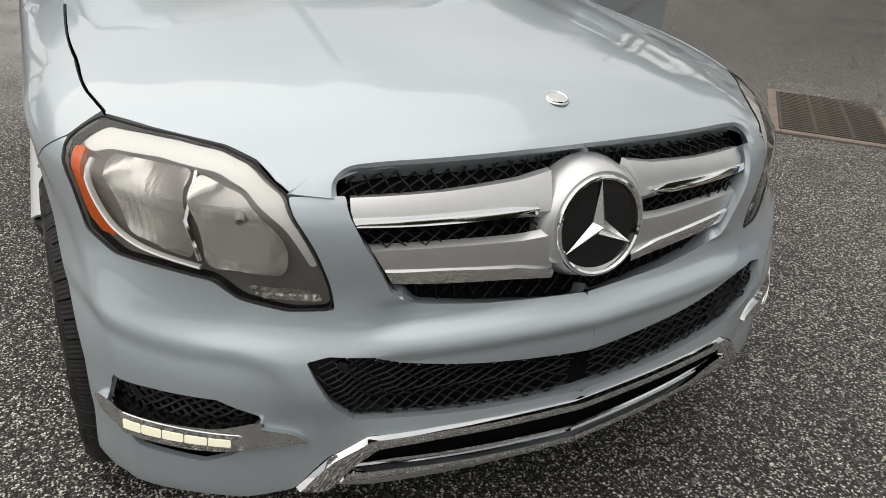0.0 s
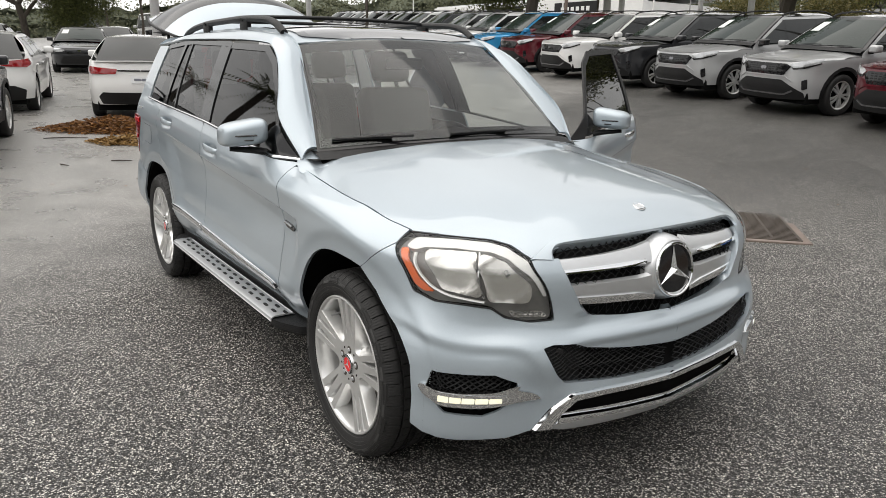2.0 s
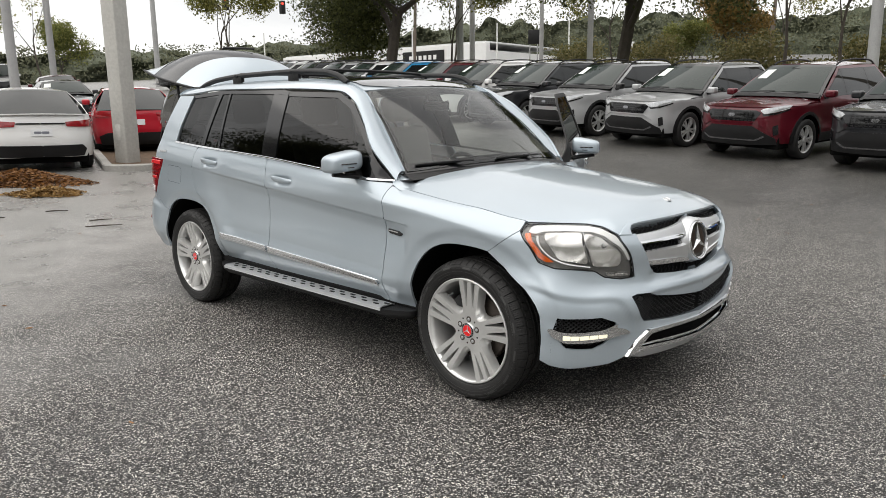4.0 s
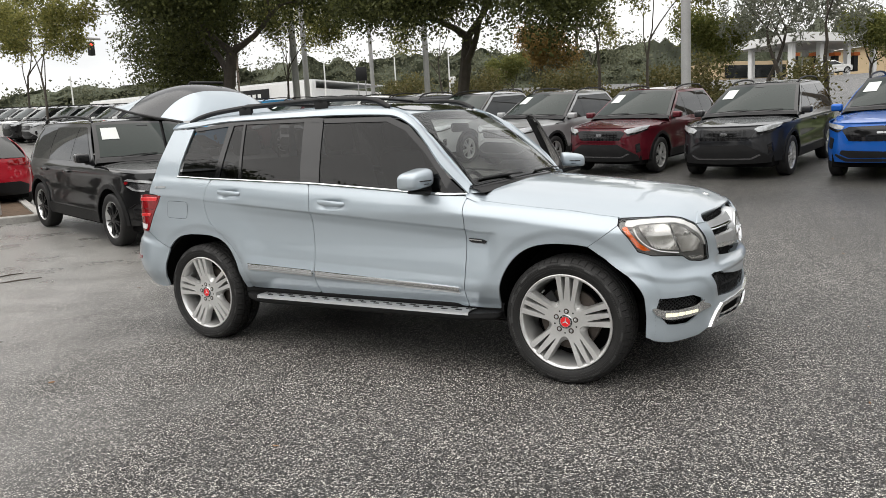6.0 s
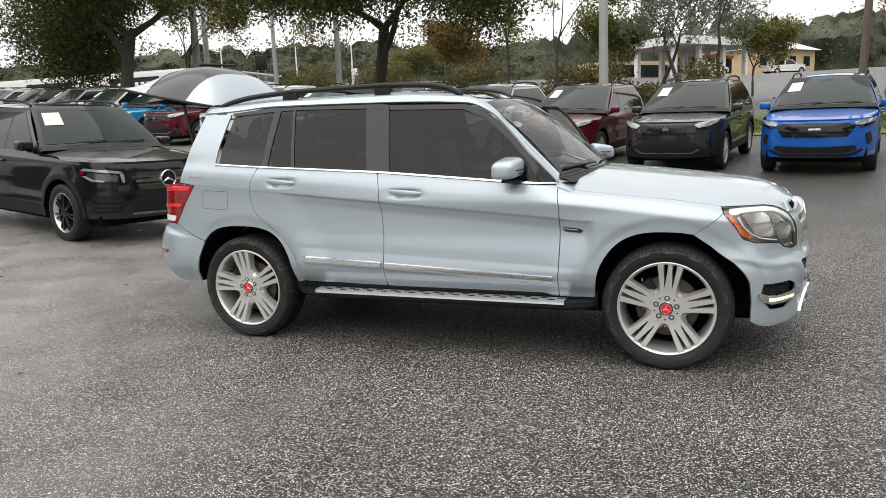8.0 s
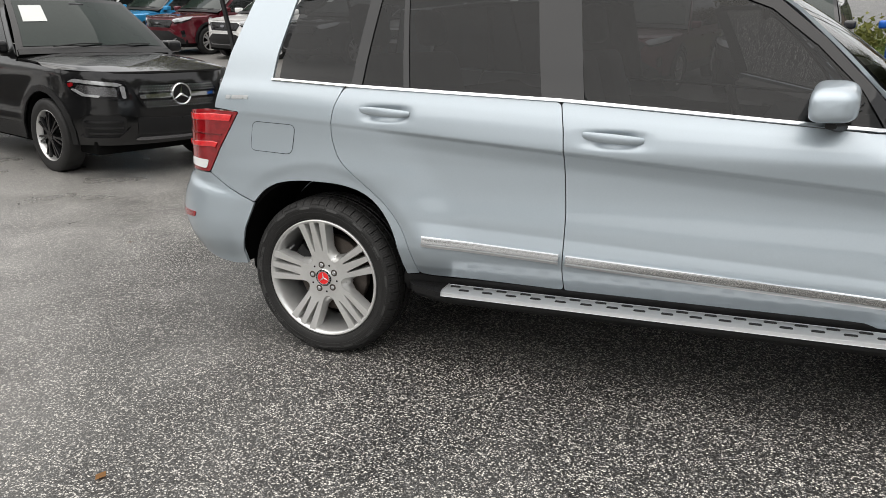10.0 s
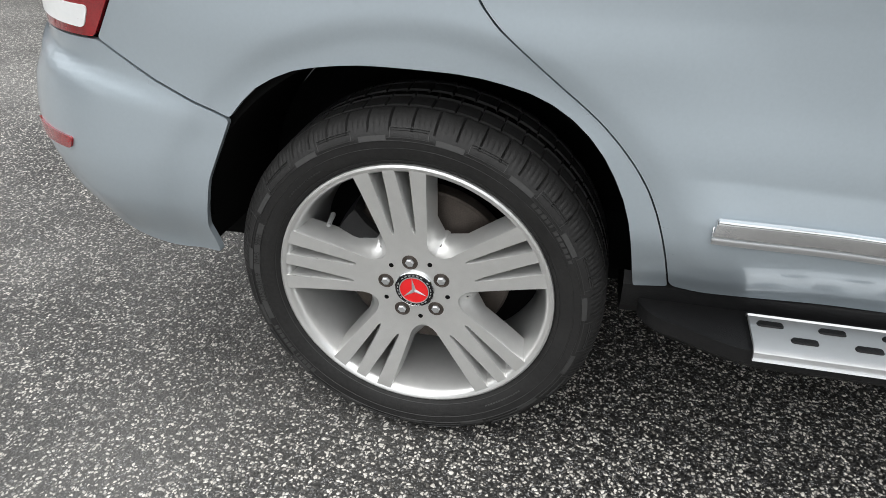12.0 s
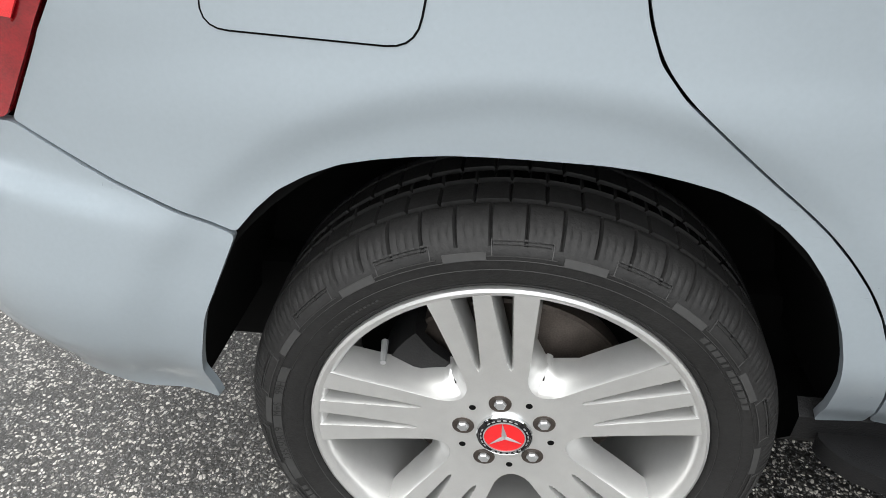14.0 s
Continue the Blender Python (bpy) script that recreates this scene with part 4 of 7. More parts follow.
def star(r, wid, h, base):
    """Three tapering ridged arms, seen from -y."""
    v, f = [(0, -base - h, 0)], []
    for k in range(3):
        a, b = radians(90 + 120 * k), radians(150 + 120 * k)
        v.append((r * math.cos(a), -base - h * .25, r * math.sin(a)))
        v.append((wid * math.cos(b), -base, wid * math.sin(b)))
    for k in range(3):
        tip, nxt, prv = 1 + 2 * k, 2 + 2 * k, 2 + 2 * ((k - 1) % 3)
        f += [(0, tip, nxt), (0, prv, tip)]
    return v, [tuple(reversed(q)) for q in f]


part("emblem_star", (lambda s: (s[0], s[1], False))(moved(star(.0855, .016, .014, .011), ring_m)), STARMETAL, em, "chrome three-armed star")

# head lamps
HL = [(1.699, .866), (1.710, .8995), (1.83, .8965), (2.0, .8925), (2.08, .8815), (2.14, .8575), (2.173, .8435), (2.219, .76), (2.258, .678), (2.184, .676), (2.095, .687), (2.044, .708), (1.962, .711), (1.848, .711), (1.777, .733), (1.745, .80)]
HLDARK = mat("lamp_housing", (0.25, 0.247, 0.242), 0.4, 0.0)
HLGREY = mat("lamp_bowl", (0.66, 0.65, 0.63), 0.22, 0.8, vary=0.14, scale=25.0)
HLPALE = mat("pale_lamp_brow", (0.82, 0.83, 0.83), 0.25, vary=0.04)
lamps = [part("headlight", panel(HL, off=-.026, gap=0, fold=0, r=.02), HLDARK, suv, "clear headlight with pale brow and amber corner"), None]
lamps[1] = part("headlight", flip(panel(HL, off=-.026, gap=0, fold=0, r=.02)), HLDARK, suv, "clear headlight with pale brow and amber corner")


def scooped(outline, base, depth, ds=.006, dz=.010, ribs=0.0):
    """A hollow reflector sunk behind the lens."""
    o = rounded(outline, .02, 4)
    pts, faces = mesh2d(o, ds, dz)
    q = np.array(pts)
    c, e = (q.max(0) + q.min(0)) / 2, (q.max(0) - q.min(0)) / 2
    d = np.clip(1 - (((q - c) / e) ** 2).sum(1), 0, 1)
    off = base - depth * np.sqrt(d) + ribs * np.abs(np.sin(q[:, 0] * 190 + q[:, 1] * 60)) * (d > .02)
    return [tuple(p) for p in on_body(pts, off)], faces


BROW = [(1.732, .868), (1.745, .891), (1.83, .8925), (2.0, .8895), (2.075, .8785), (2.135, .8545), (2.166, .842), (2.222, .740), (2.210, .738), (2.168, .800), (2.10, .848), (2.03, .866), (1.90, .871), (1.80, .869), (1.775, .860), (1.755, .862)]
for i, lamp in enumerate(lamps):
    put = lambda n, s, m, l="": part(n, flip(s) if i else s, m, lamp, l)
    put("lens", panel(HL, off=-.002, gap=.001, fold=0, r=.015), LENS, "clear polycarbonate lens").visible_shadow = False
    put("lamp_brow", panel(BROW, off=-.006, gap=0, fold=.02, r=.018, ds=.010, dz=.006), HLPALE, "pale inner brow")
    put("lamp_trim", tube(on_body(resample([(1.782, .852), (1.792, .81), (1.812, .778), (1.85, .748), (1.91, .730), (2.02, .720)], 20), -.007), .006, 8, flat=.7), HLPALE, "pale lower lamp edge")
    put("turn_signal", panel([(1.720, .862), (1.748, .864), (1.766, .825), (1.798, .772), (1.850, .736), (1.812, .735), (1.778, .754), (1.753, .80)], off=-.008, gap=0, fold=.01, r=.008, ds=.012, dz=.008), AMBER, "amber corner lens")
    put("reflector", scooped([(1.806, .866), (1.985, .866), (2.010, .730), (1.87, .745)], -.008, .016, ribs=.0012), HLGREY, "ribbed grey reflector")
    put("reflector", scooped([(1.993, .864), (2.095, .844), (2.175, .765), (2.17, .720), (2.03, .722)], -.008, .016, ribs=.0012), HLGREY, "ribbed grey reflector")
    put("bulb", tube(on_body([(2.095, .815), (2.098, .80)], (-.020, -.008)), .007, 10), SATIN)
    put("lamp_divider", tube(on_body([(1.988, .865), (1.998, .79), (2.018, .73)], -.010), .005, 6), CHROME)
    put("park_lamp", scooped([(2.10, .702), (2.215, .700), (2.244, .684), (2.125, .686)], -.014, .012, .006, .005, ribs=.006), HLGREY, "ribbed parking lamp")
    put("lamp_seal", tube(on_body(dense(rounded(HL, .015)), -.002), .0024, 6, closed=True), TRIM, "black rubber seal")

# lower intake, fog openings, daylight lamps, chrome lip
IN = [(2.243, .604), (2.28, .612), (2.36, .608), (2.42, .590), (2.58, .566), (SF, .545), (SF, .447), (2.60, .455), (2.374, .475), (2.336, .508), (2.292, .555)]
both("intake_net", net(IN, -.016, .030, .0020, .62), NETBLACK, suv, "black diamond-mesh lower intake")
# black sheet in place of the shade inside the intake
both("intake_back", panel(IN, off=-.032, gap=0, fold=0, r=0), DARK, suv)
IN_SIDE = [(2.247, .603), (2.28, .610), (2.36, .606), (2.43, .585), (2.44, .472), (2.374, .477), (2.338, .51), (2.294, .556)]
side_panels = both("intake_blank", panel(IN_SIDE, off=-.020, gap=0, fold=.01, r=.01), NETBLACK, suv, "black ribbed intake blank")
for i, sp in enumerate(side_panels):
    s_ = lathe([(0, .004), (.008, .004), (.0125, .002), (.0125, -.012)], 16)
    pos = on_body([(2.315, .590)], -.016)[0]
    m_ = Matrix.Translation(pos) @ Matrix.Rotation(radians(62), 4, "Z")
    s_ = moved(s_, m_)
    part("parking_sensor", flip(s_) if i else s_, GLOSSBLACK, sp)
IN_OPEN = dense(IN[6:] + IN[:6])[:-3]
both("intake_edge", sheet(np.array([on_body(IN_OPEN, 0), on_body(IN_OPEN, -.035)])), PAINT, suv)
both("fog_net", net(inset(fog, .004), -.028, .032, .003, .55), TRIM, suv, "black fog-lamp net")
# the fog opening's inner shade, drawn as a black sheet
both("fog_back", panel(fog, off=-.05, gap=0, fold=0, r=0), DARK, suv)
BL = [(1.762, .452), (1.79, .461), (1.84, .455), (1.97, .458), (2.10, .466), (2.17, .486), (2.195, .488), (2.18, .474), (2.245, .458), (2.285, .434), (2.20, .434), (2.06, .413), (1.90, .408), (1.80, .424)]
blades = both("fog_blade", panel(BL, off=.010, gap=0, fold=.03, r=.02, ds=.012, dz=.006), BRIGHT, suv, "bright chrome fog-lamp blade")
for i, bl in enumerate(blades):
    for k in range(5):
        a = 1.880 + k * .050
        c = panel([(a, .442 + k * .001), (a + .047, .443 + k * .001), (a + .047, .424 + k * .002), (a, .422 + k * .002)], off=.0122, gap=0, fold=.004, r=.003, ds=.02, dz=.01)
        part("daylight_lamp", flip(c) if i else c, LAMPWHITE, bl, "lit warm white daytime lamp")
    c = panel([(1.872, .4535), (2.15, .4575), (2.165, .430), (2.10, .418), (1.875, .4105)], off=.0115, gap=0, fold=.004, r=.01)
    part("lamp_bezel", flip(c) if i else c, CHROME, bl)
both("lip_chrome", ribbon([(2.258, .326), (2.325, .395), (2.395, .437), (2.53, .436), (SF, .427)], [(2.335, .322), (2.372, .372), (2.42, .412), (2.53, .414), (SF, .406)], .004, .03, mid=.010, n=40), CHROME, suv, "chrome bumper lip")
both("lip_chrome_low", ribbon([(2.36, .360), (2.45, .357), (2.60, .345), (SF, .335)], [(2.345, .332), (2.45, .335), (2.60, .325), (SF, .314)], .0, .03, mid=.010, n=30), CHROME, suv, "chrome lower lip")
# black sheet for the shade between the chrome lips
both("lip_gap", panel([(2.30, .33), (2.40, .42), (SF, .41), (SF, .27), (2.35, .28)], off=-.03, gap=0, fold=0, r=0), DARK, suv)
both("skid_panel", panel([(2.26, .322), (2.345, .330), (2.45, .333), (2.60, .323), (SF, .312), (SF, .262), (2.6, .27), (2.40, .285)], off=-.018, gap=0, fold=.02, r=.01), SATIN, suv, "silver skid panel")

REDBRIGHT = mat("bright_red_lens", (0.78, 0.030, 0.035), 0.12, vary=0.25, scale=60.0, coat=1.0)
REDBAND = mat("dark_red_seam", (0.13, 0.004, 0.005), 0.2, vary=0.3, scale=40.0, coat=1.0)
# fender badge, tail lamps, reflectors, rear badge
both("fender_vent", panel([(.812, .794), (.90, .788), (.93, .776), (.915, .762), (.83, .768), (.812, .778)], off=.006, gap=0, fold=.008, r=.006, ds=.02, dz=.008), GLOSSBLACK, suv, "small black fender badge with chrome edge")
both("fender_vent_edge", ribbon([(.815, .790), (.90, .784)], [(.815, .782), (.90, .776)], .009, .004, mid=.002), CHROME, suv)
TL = [(-1.735, 1.058), (-1.90, 1.072), (-2.10, 1.06), (-2.22, .98), (-2.20, .80), (-2.10, .792), (-1.927, .790)]
tails = both("tail_light", panel(TL, off=.003, gap=.002, fold=.02, r=.012, ds=.02, dz=.014), REDLENS, suv, "dark red tail light")
for i, tl in enumerate(tails):
    for z0, hgt_ in ((1.015, .032), (.900, .026)):
        s0 = -1.765 - (1.015 - z0) * .78
        c = ribbon([(s0, z0 + hgt_), (-1.90, z0 + hgt_ + .006), (-2.14, z0 + hgt_ - .004)], [(s0 - .020, z0), (-1.90, z0 + .004), (-2.14, z0)], .0042, .003, mid=.002)
        part("lamp_band", flip(c) if i else c, REDBRIGHT, tl, "bright red light band")
    c = ribbon([(-1.828, .962), (-2.13, .972)], [(-1.835, .955), (-2.13, .963)], .0042, .003, mid=.001)
    part("lamp_seam", flip(c) if i else c, REDBAND, tl, "dark red seam")
    c = panel([(-1.925, .845), (-2.08, .850), (-2.10, .815), (-1.945, .806)], off=.005, gap=0, fold=.003, r=.012)
    part("reverse_lamp", flip(c) if i else c, HLPALE, tl, "pale reverse lamp")
both("rear_reflector", panel([(-1.992, .604), (-2.13, .606), (-2.13, .574), (-2.003, .580)], off=.004, gap=0, fold=.006, r=.008), REDLENS, suv, "red bumper reflector")
for k, (w_, sl) in enumerate(((.022, .4), (.030, .2), (.028, -.1), (.022, .1))):
    a = -1.795 + k * .030
    both("rear_badge", panel([(a, 1.128), (a + w_, 1.1275), (a + w_ - .004, 1.112), (a - .004, 1.1125)], off=.004, gap=0, fold=.004, r=.004, ds=.02), SATIN, suv, "raised chrome badge")


# mirrors
def mirror_shell():
    rows = []
    for a in np.sin(np.linspace(-np.pi / 2, np.pi / 2, 27)):
        ring = []
        k = max(1 - abs(a) ** 4.4, 0) ** (1 / 4.4)
        for b in np.linspace(0, 2 * np.pi, 26, endpoint=False):
            cx, cz = math.cos(b), math.sin(b)
            px, pz = abs(cx) ** .62 * (1 if cx > 0 else -1), abs(cz) ** .55 * (1 if cz > 0 else -1)
            y = -.940 - a * .098
            hz = .066 - .010 * (a + 1) * .5
            x = .515 + (.085 if px > 0 else .055) * px * max(k, .02) - .03 * (a + 1) * .5
            z = 1.128 + .012 * a * -1 + hz * pz * max(k, .02) * (1.0 if pz > 0 else .8)
            ring.append((x, y, z))
        rows.append(ring)
    v, f = sheet(np.array(rows), closed_v=True)
    n = 26
    return v, f + [tuple(reversed(range(n))), tuple(range(len(v) - n, len(v)))]


def mirror_parts():
    shell = mirror_shell()
    base = tube([(.545, -.845, 1.048), (.53, -.90, 1.058), (.505, -1.0, 1.066)], (.030, .028, .018), 10, flat=.55)
    line1 = tube([(.598, -.905, 1.128), (.578, -.985, 1.126), (.55, -1.022, 1.124), (.51, -1.033, 1.122)], .004, 6)
    line2 = tube([(.592, -.92, 1.108), (.565, -.995, 1.106), (.53, -1.026, 1.104)], .003, 6)
    glass_ = panel([(0, 0), (1, 0), (1, 1), (0, 1)], gap=0, fold=0, r=.2, ds=.5, dz=.5, surf=lambda s, z: np.stack([.462 + 0 * s, -.865 - .14 * s, 1.088 + .085 * z], -1))
    return shell, base, line1, line2, glass_


def fit_mirror(door, m=None, mirrored=False):
    shapes = mirror_parts()
    if mirrored:
        shapes = [moved(flip(s), m) for s in shapes]
    mo = part("wing_mirror", shapes[0], PAINT, door, "body-coloured wing mirror")
    part("mirror_base", shapes[1], TRIM, mo)
    part("mirror_signal", shapes[2], GLOSSBLACK, mo)
    part("mirror_signal", shapes[3], GLOSSBLACK, mo)
    part("mirror_glass", shapes[4], CHROME, mo)


fit_mirror(door_r)
# the driver door stands open
HINGE = Vector((.785, .875, 0))
OPEN = Matrix.Translation(HINGE) @ Matrix.Rotation(radians(-61), 4, "Z") @ Matrix.Translation(-HINGE)
door_l = part("front_door", moved(flip(fd), OPEN), PAINT, suv, "open driver door")
part("front_window", moved(flip(win_f), OPEN), TINTED, door_l, "dark tinted side glass")
part("window_frame", moved(flip(front_frame), OPEN), TRIM, door_l)
back_frame = panel([(-.262, 1.118), (-.318, 1.525), (-.36, 1.525), (-.315, 1.112)], off=0, gap=0, fold=.03, r=0)
part("door_pillar", moved(flip(back_frame), OPEN), TRIM, door_l)
part("door_handle", moved(flip(HANDLES[1][1]), OPEN), CHROME, door_l)
card = panel([(-.27, .42), (-.28, 1.09), (.74, 1.01), (.76, .42)], off=-.075, gap=0, fold=-.06, r=.03, ds=.08, dz=.05)
part("door_card", moved(flip(card), OPEN), SEATCLOTH, door_l, "dark inner door card")
fit_mirror(door_l, OPEN, True)
part("door_card", panel([(-.27, .42), (-.28, 1.09), (.74, 1.01), (.76, .42)], off=-.075, gap=0, fold=0, r=.03, ds=.08, dz=.05), SEATCLOTH, door_r)


# tailgate, raised
def gate(u, v):
    u, v = np.asarray(u, float), np.asarray(v, float)
    wide = .60 + .06 * np.sin(np.pi * u)
    crown = (.235 * np.sin(np.pi * np.clip(u, 0, 1) ** .80) + .02) * (1 - np.abs(v) ** 2.8)
    return np.stack([-1.765 - .83 * u + 0 * v, wide * v, 1.598 + .17 * u + crown], -1)
def gate_piece(u0, u1, off=0.0, w=1.0, nu=14):
    P = gate(*np.meshgrid(np.linspace(u0, u1, nu), np.linspace(w, -w, 26), indexing="ij")) + np.array((0, 0, off))
    return sheet(P)
GATEGLASS = mat("tailgate_glass", (0.030, 0.031, 0.034), 0.16, vary=0.15)
tg = part("tailgate", joined(gate_piece(0, .24), gate_piece(.66, .95)), PAINT, suv, "raised tailgate")
part("tailgate_trim", gate_piece(.95, 1.0, -.004), GLOSSBLACK, tg, "gloss black lower trim")
part("rear_window", gate_piece(.24, .66, -.004), GATEGLASS, tg, "dark rear window")
part("tailgate_lining", sheet(gate(*np.meshgrid(np.linspace(.02, 1, 12), np.linspace(-.985, .985, 16), indexing="ij")) * np.array((1, .99, .3)) + np.array((0, 0, (1.598 * .7)))), TRIM, tg)
edge_ = [gate(np.linspace(0, 1, 20), np.full(20, v)) for v in (-1, 1)]
for e in edge_:
    part("gate_edge", tube(e + np.array((0, 0, -.006)), .010, 8), TRIM, tg)
part("rear_wiper", tube([gate(.80, .05) + (0, 0, .02), gate(.66, .0) + (0, 0, .045), gate(.42, .28) + (0, 0, .03)], (.016, .012, .008), 8), TRIM, tg, "black rear wiper")
for sy in (-1, 1):
    part("gas_strut", tube([(-2.02, sy * .60, 1.64), (-1.955, sy * .615, 1.36), (-1.92, sy * .63, 1.18)], .011, 8), TRIM, suv, "black gas strut")
for sy in (-1, 1):
    J = np.array([[(-1.715, sy * .60, 1.555), (-1.795, sy * .70, 1.30), (-1.855, sy * .80, 1.075), (-1.93, sy * .83, .79)], [(-1.70, sy * .52, 1.54), (-1.80, sy * .60, 1.30), (-1.90, sy * .68, 1.06), (-2.05, sy * .70, .80)]])
    part("tailgate_jamb", sheet(J if sy < 0 else J[::-1]), PAINT, suv)

# cabin
part("cabin_floor", block(-1.9, .95, -.53, .53, .44, .52, .02), TRIM, suv)
dash = [[(x, y, z) for x, z in ((.34, .72), (.36, .92), (.42, 1.00), (.62, 1.03), (.86, 1.04))] for y in np.linspace(-.76, .76, 14)]
part("dashboard", sheet(dash), TRIM, suv, "dark grey dashboard")
part("headliner", sheet([[(x, y, float(roof_z(x, y)) - .035) for y in np.linspace(.56, -.56, 8)] for x in np.linspace(-1.7, .18, 12)]), CREAM, suv, "pale headliner")
part("firewall", block(.88, .94, -.76, .76, .45, 1.0, .01), DARK, suv)


def seat(x, y, wide, rests):
    so = part("seat", block(x - .24, x + .28, y - wide / 2, y + wide / 2, .56, .74, .06, 3), SEATCLOTH, suv, "grey leather seat")
    back = block(-.07, .07, -wide / 2, wide / 2, 0, .60, .06, 3)
    part("backrest", moved(back, Matrix.Translation((x - .24, y, .70)) @ Matrix.Rotation(radians(-14), 4, "Y")), SEATCLOTH, so)
    for r_ in rests:
        part("headrest", moved(block(-.05, .05, -.13, .13, 0, .19, .045, 3), Matrix.Translation((x - .40, y + r_, 1.315)) @ Matrix.Rotation(radians(-10), 4, "Y")), SEATCLOTH, so)


seat(-.05, -.36, .50, (0,))
seat(-.05, .36, .50, (0,))
seat(-.95, 0, 1.06, (-.36, .36))
wheel_m = Matrix.Translation((.26, .36, .93)) @ Matrix.Rotation(radians(68), 4, "Y")
wv = [tuple(wheel_m @ Vector((.185 * math.cos(a), .185 * math.sin(a), 0))) for a in np.linspace(0, 2 * np.pi, 28, endpoint=False)]
sw = part("steering_wheel", tube(wv, .016, 8, closed=True), TRIM, suv)
part("wheel_boss", moved(block(-.07, .07, -.16, .16, -.03, .02, .02), wheel_m), TRIM, sw)
part("rear_mirror", block(.30, .33, -.11, .11, 1.40, 1.46, .012), GLOSSBLACK, suv)


# ---- wheels of the silver-blue car ----
TYRE_R, RIM_R = .352, .256


def wheel_meshes():
    out = {}
    # tyre: sidewall and shoulder blocks in one turned skin
    n = 864
    prof = [(.252, .072), (.262, .098), (.268, .105), (.280, .1120), (.296, .1165), (.303, .1168), (.313, .1185), (.319, .1178), (.327, .1130), (.334, .1070), (.340, .1000), (.3450, .0920), (.3490, .0825), (.3515, .0720), (.352, .064), (.351, .0625), (.344, .0615), (.344, .0555), (.352, .0545), (.353, .020), (.352, .0195), (.345, .0185), (.345, .0095), (.353, .0085), (.353, -.0085)]
    prof = prof + [(r, -d) for r, d in reversed(prof)]
    rows = []
    for i in range(n):
        a = 2 * np.pi * i / n
        ring = []
        for r, d in prof:
            e = abs(d)
            cut = 0.0
            if .0625 < e < .1085 and r > .331:
                k = i % 16
                cut = .0046 if k == 0 else .0014 if k in (4, 8, 12) and e > .088 else 0
            if r > .35 and e < .055:
                cut = .006 if (i + (8 if d > 0 else 0)) % 16 == 0 else 0
            ring.append(((r - cut) * math.cos(a), -(d - math.copysign(cut * .6, d) if e > .08 else d), (r - cut) * math.sin(a)))
        rows.append(ring)
    out["tyre"] = sheet(np.array(rows), closed_u=True)

    def arc_pad(r0, r1, a0, a1, d0, h, k=8):
        P0 = [[(r * math.cos(a), -d, r * math.sin(a)) for a in np.linspace(a0, a1, k)] for r, d in ((r0, d0(r0) - .002), (r0 + .001, d0(r0) + h), (r1 - .001, d0(r1) + h), (r1, d0(r1) - .002))]
        side = [[(r * math.cos(a), -(d0(r) + e), r * math.sin(a)) for r, e in ((r0, -.002), (r0 + .001, h), (r1 - .001, h), (r1, -.002))] for a in (a0, a1)]
        v, f = sheet(np.array(P0))
        m_ = len(v)
        v = v + side[0] + side[1]
        f = f + [(m_, m_ + 1, m_ + 2, m_ + 3), (m_ + 7, m_ + 6, m_ + 5, m_ + 4)]
        return v, f

    wall = lambda r: float(np.interp(r, [.262, .268, .280, .296, .303, .313, .319, .327, .334, .340], [.098, .105, .1120, .1165, .1168, .1185, .1178, .1130, .1070, .1000]))
    h_ = .0016
    frame_ = [arc_pad(.3315, .3325, .05, .25, wall, h_), arc_pad(.3285, .3293, .056, .244, wall, h_), arc_pad(.3175, .3185, .03, .27, wall, h_)]
    frame_ += [arc_pad(.3175, .3325, a, a + .0035, wall, h_, 2) for a in (.046, .2505)]
    out["sidewall_block"] = joined(*frame_)
    out["sidewall_pad"] = arc_pad(.3120, .3225, .272, .425, wall, .0014)
    out["sidewall_line"] = [lathe([(r - .0007, wall(r) - .001), (r, wall(r) + .0012), (r + .0007, wall(r) - .001)], 120) for r in (.2725, .2985, .3125)]
    # maker's name as plain raised bars, at two places
    bars = []
    for a0 in (.66, 3.8):
        for k in range(11):
            w_ = (.026, .030, .030, .024, .012, .030, .028, .026, .030, .024, .022)[k]
            a = a0 - k * .040
            bars.append(arc_pad(.302, .3115, a - w_, a, wall, .0016, 4))
    for a0 in (2.30, 5.4):
        for k in range(14):
            a = a0 - k * .022
            bars.append(arc_pad(.284, .288, a - .014, a, wall, .001, 3))
    out["raised_mark"] = joined(*bars)
    # the markings that can be read
    words = []
    for txt, a in (("235/50R19", 176), ("M+S", 163), ("99H", 155)):
        cu = bpy.data.curves.new("marking", "FONT")
        cu.body, cu.size, cu.align_x = txt, .0155, "CENTER"
        tmp = bpy.data.objects.new("marking", cu)
        scene.collection.objects.link(tmp)
        bpy.context.view_layer.update()
        me = bpy.data.meshes.new_from_object(tmp)
        a = radians(a)
        v = []
        for p in me.vertices:
            b_, r_ = a - p.co.x / .306, .3003 + p.co.y
            v.append((r_ * math.cos(b_), -(wall(r_) + .0026), r_ * math.sin(b_)))
        words.append((v, [tuple(q.vertices) for q in me.polygons]))
        bpy.data.objects.remove(tmp)
        bpy.data.curves.remove(cu)
        bpy.data.meshes.remove(me)
    out["tyre_text"] = joined(*words) + (False,)
    # band behind the letters; its paler rubber colour paints the sheen there
    out["text_band"] = arc_pad(.2992, .3122, radians(148), radians(190), wall, .0016, 40)
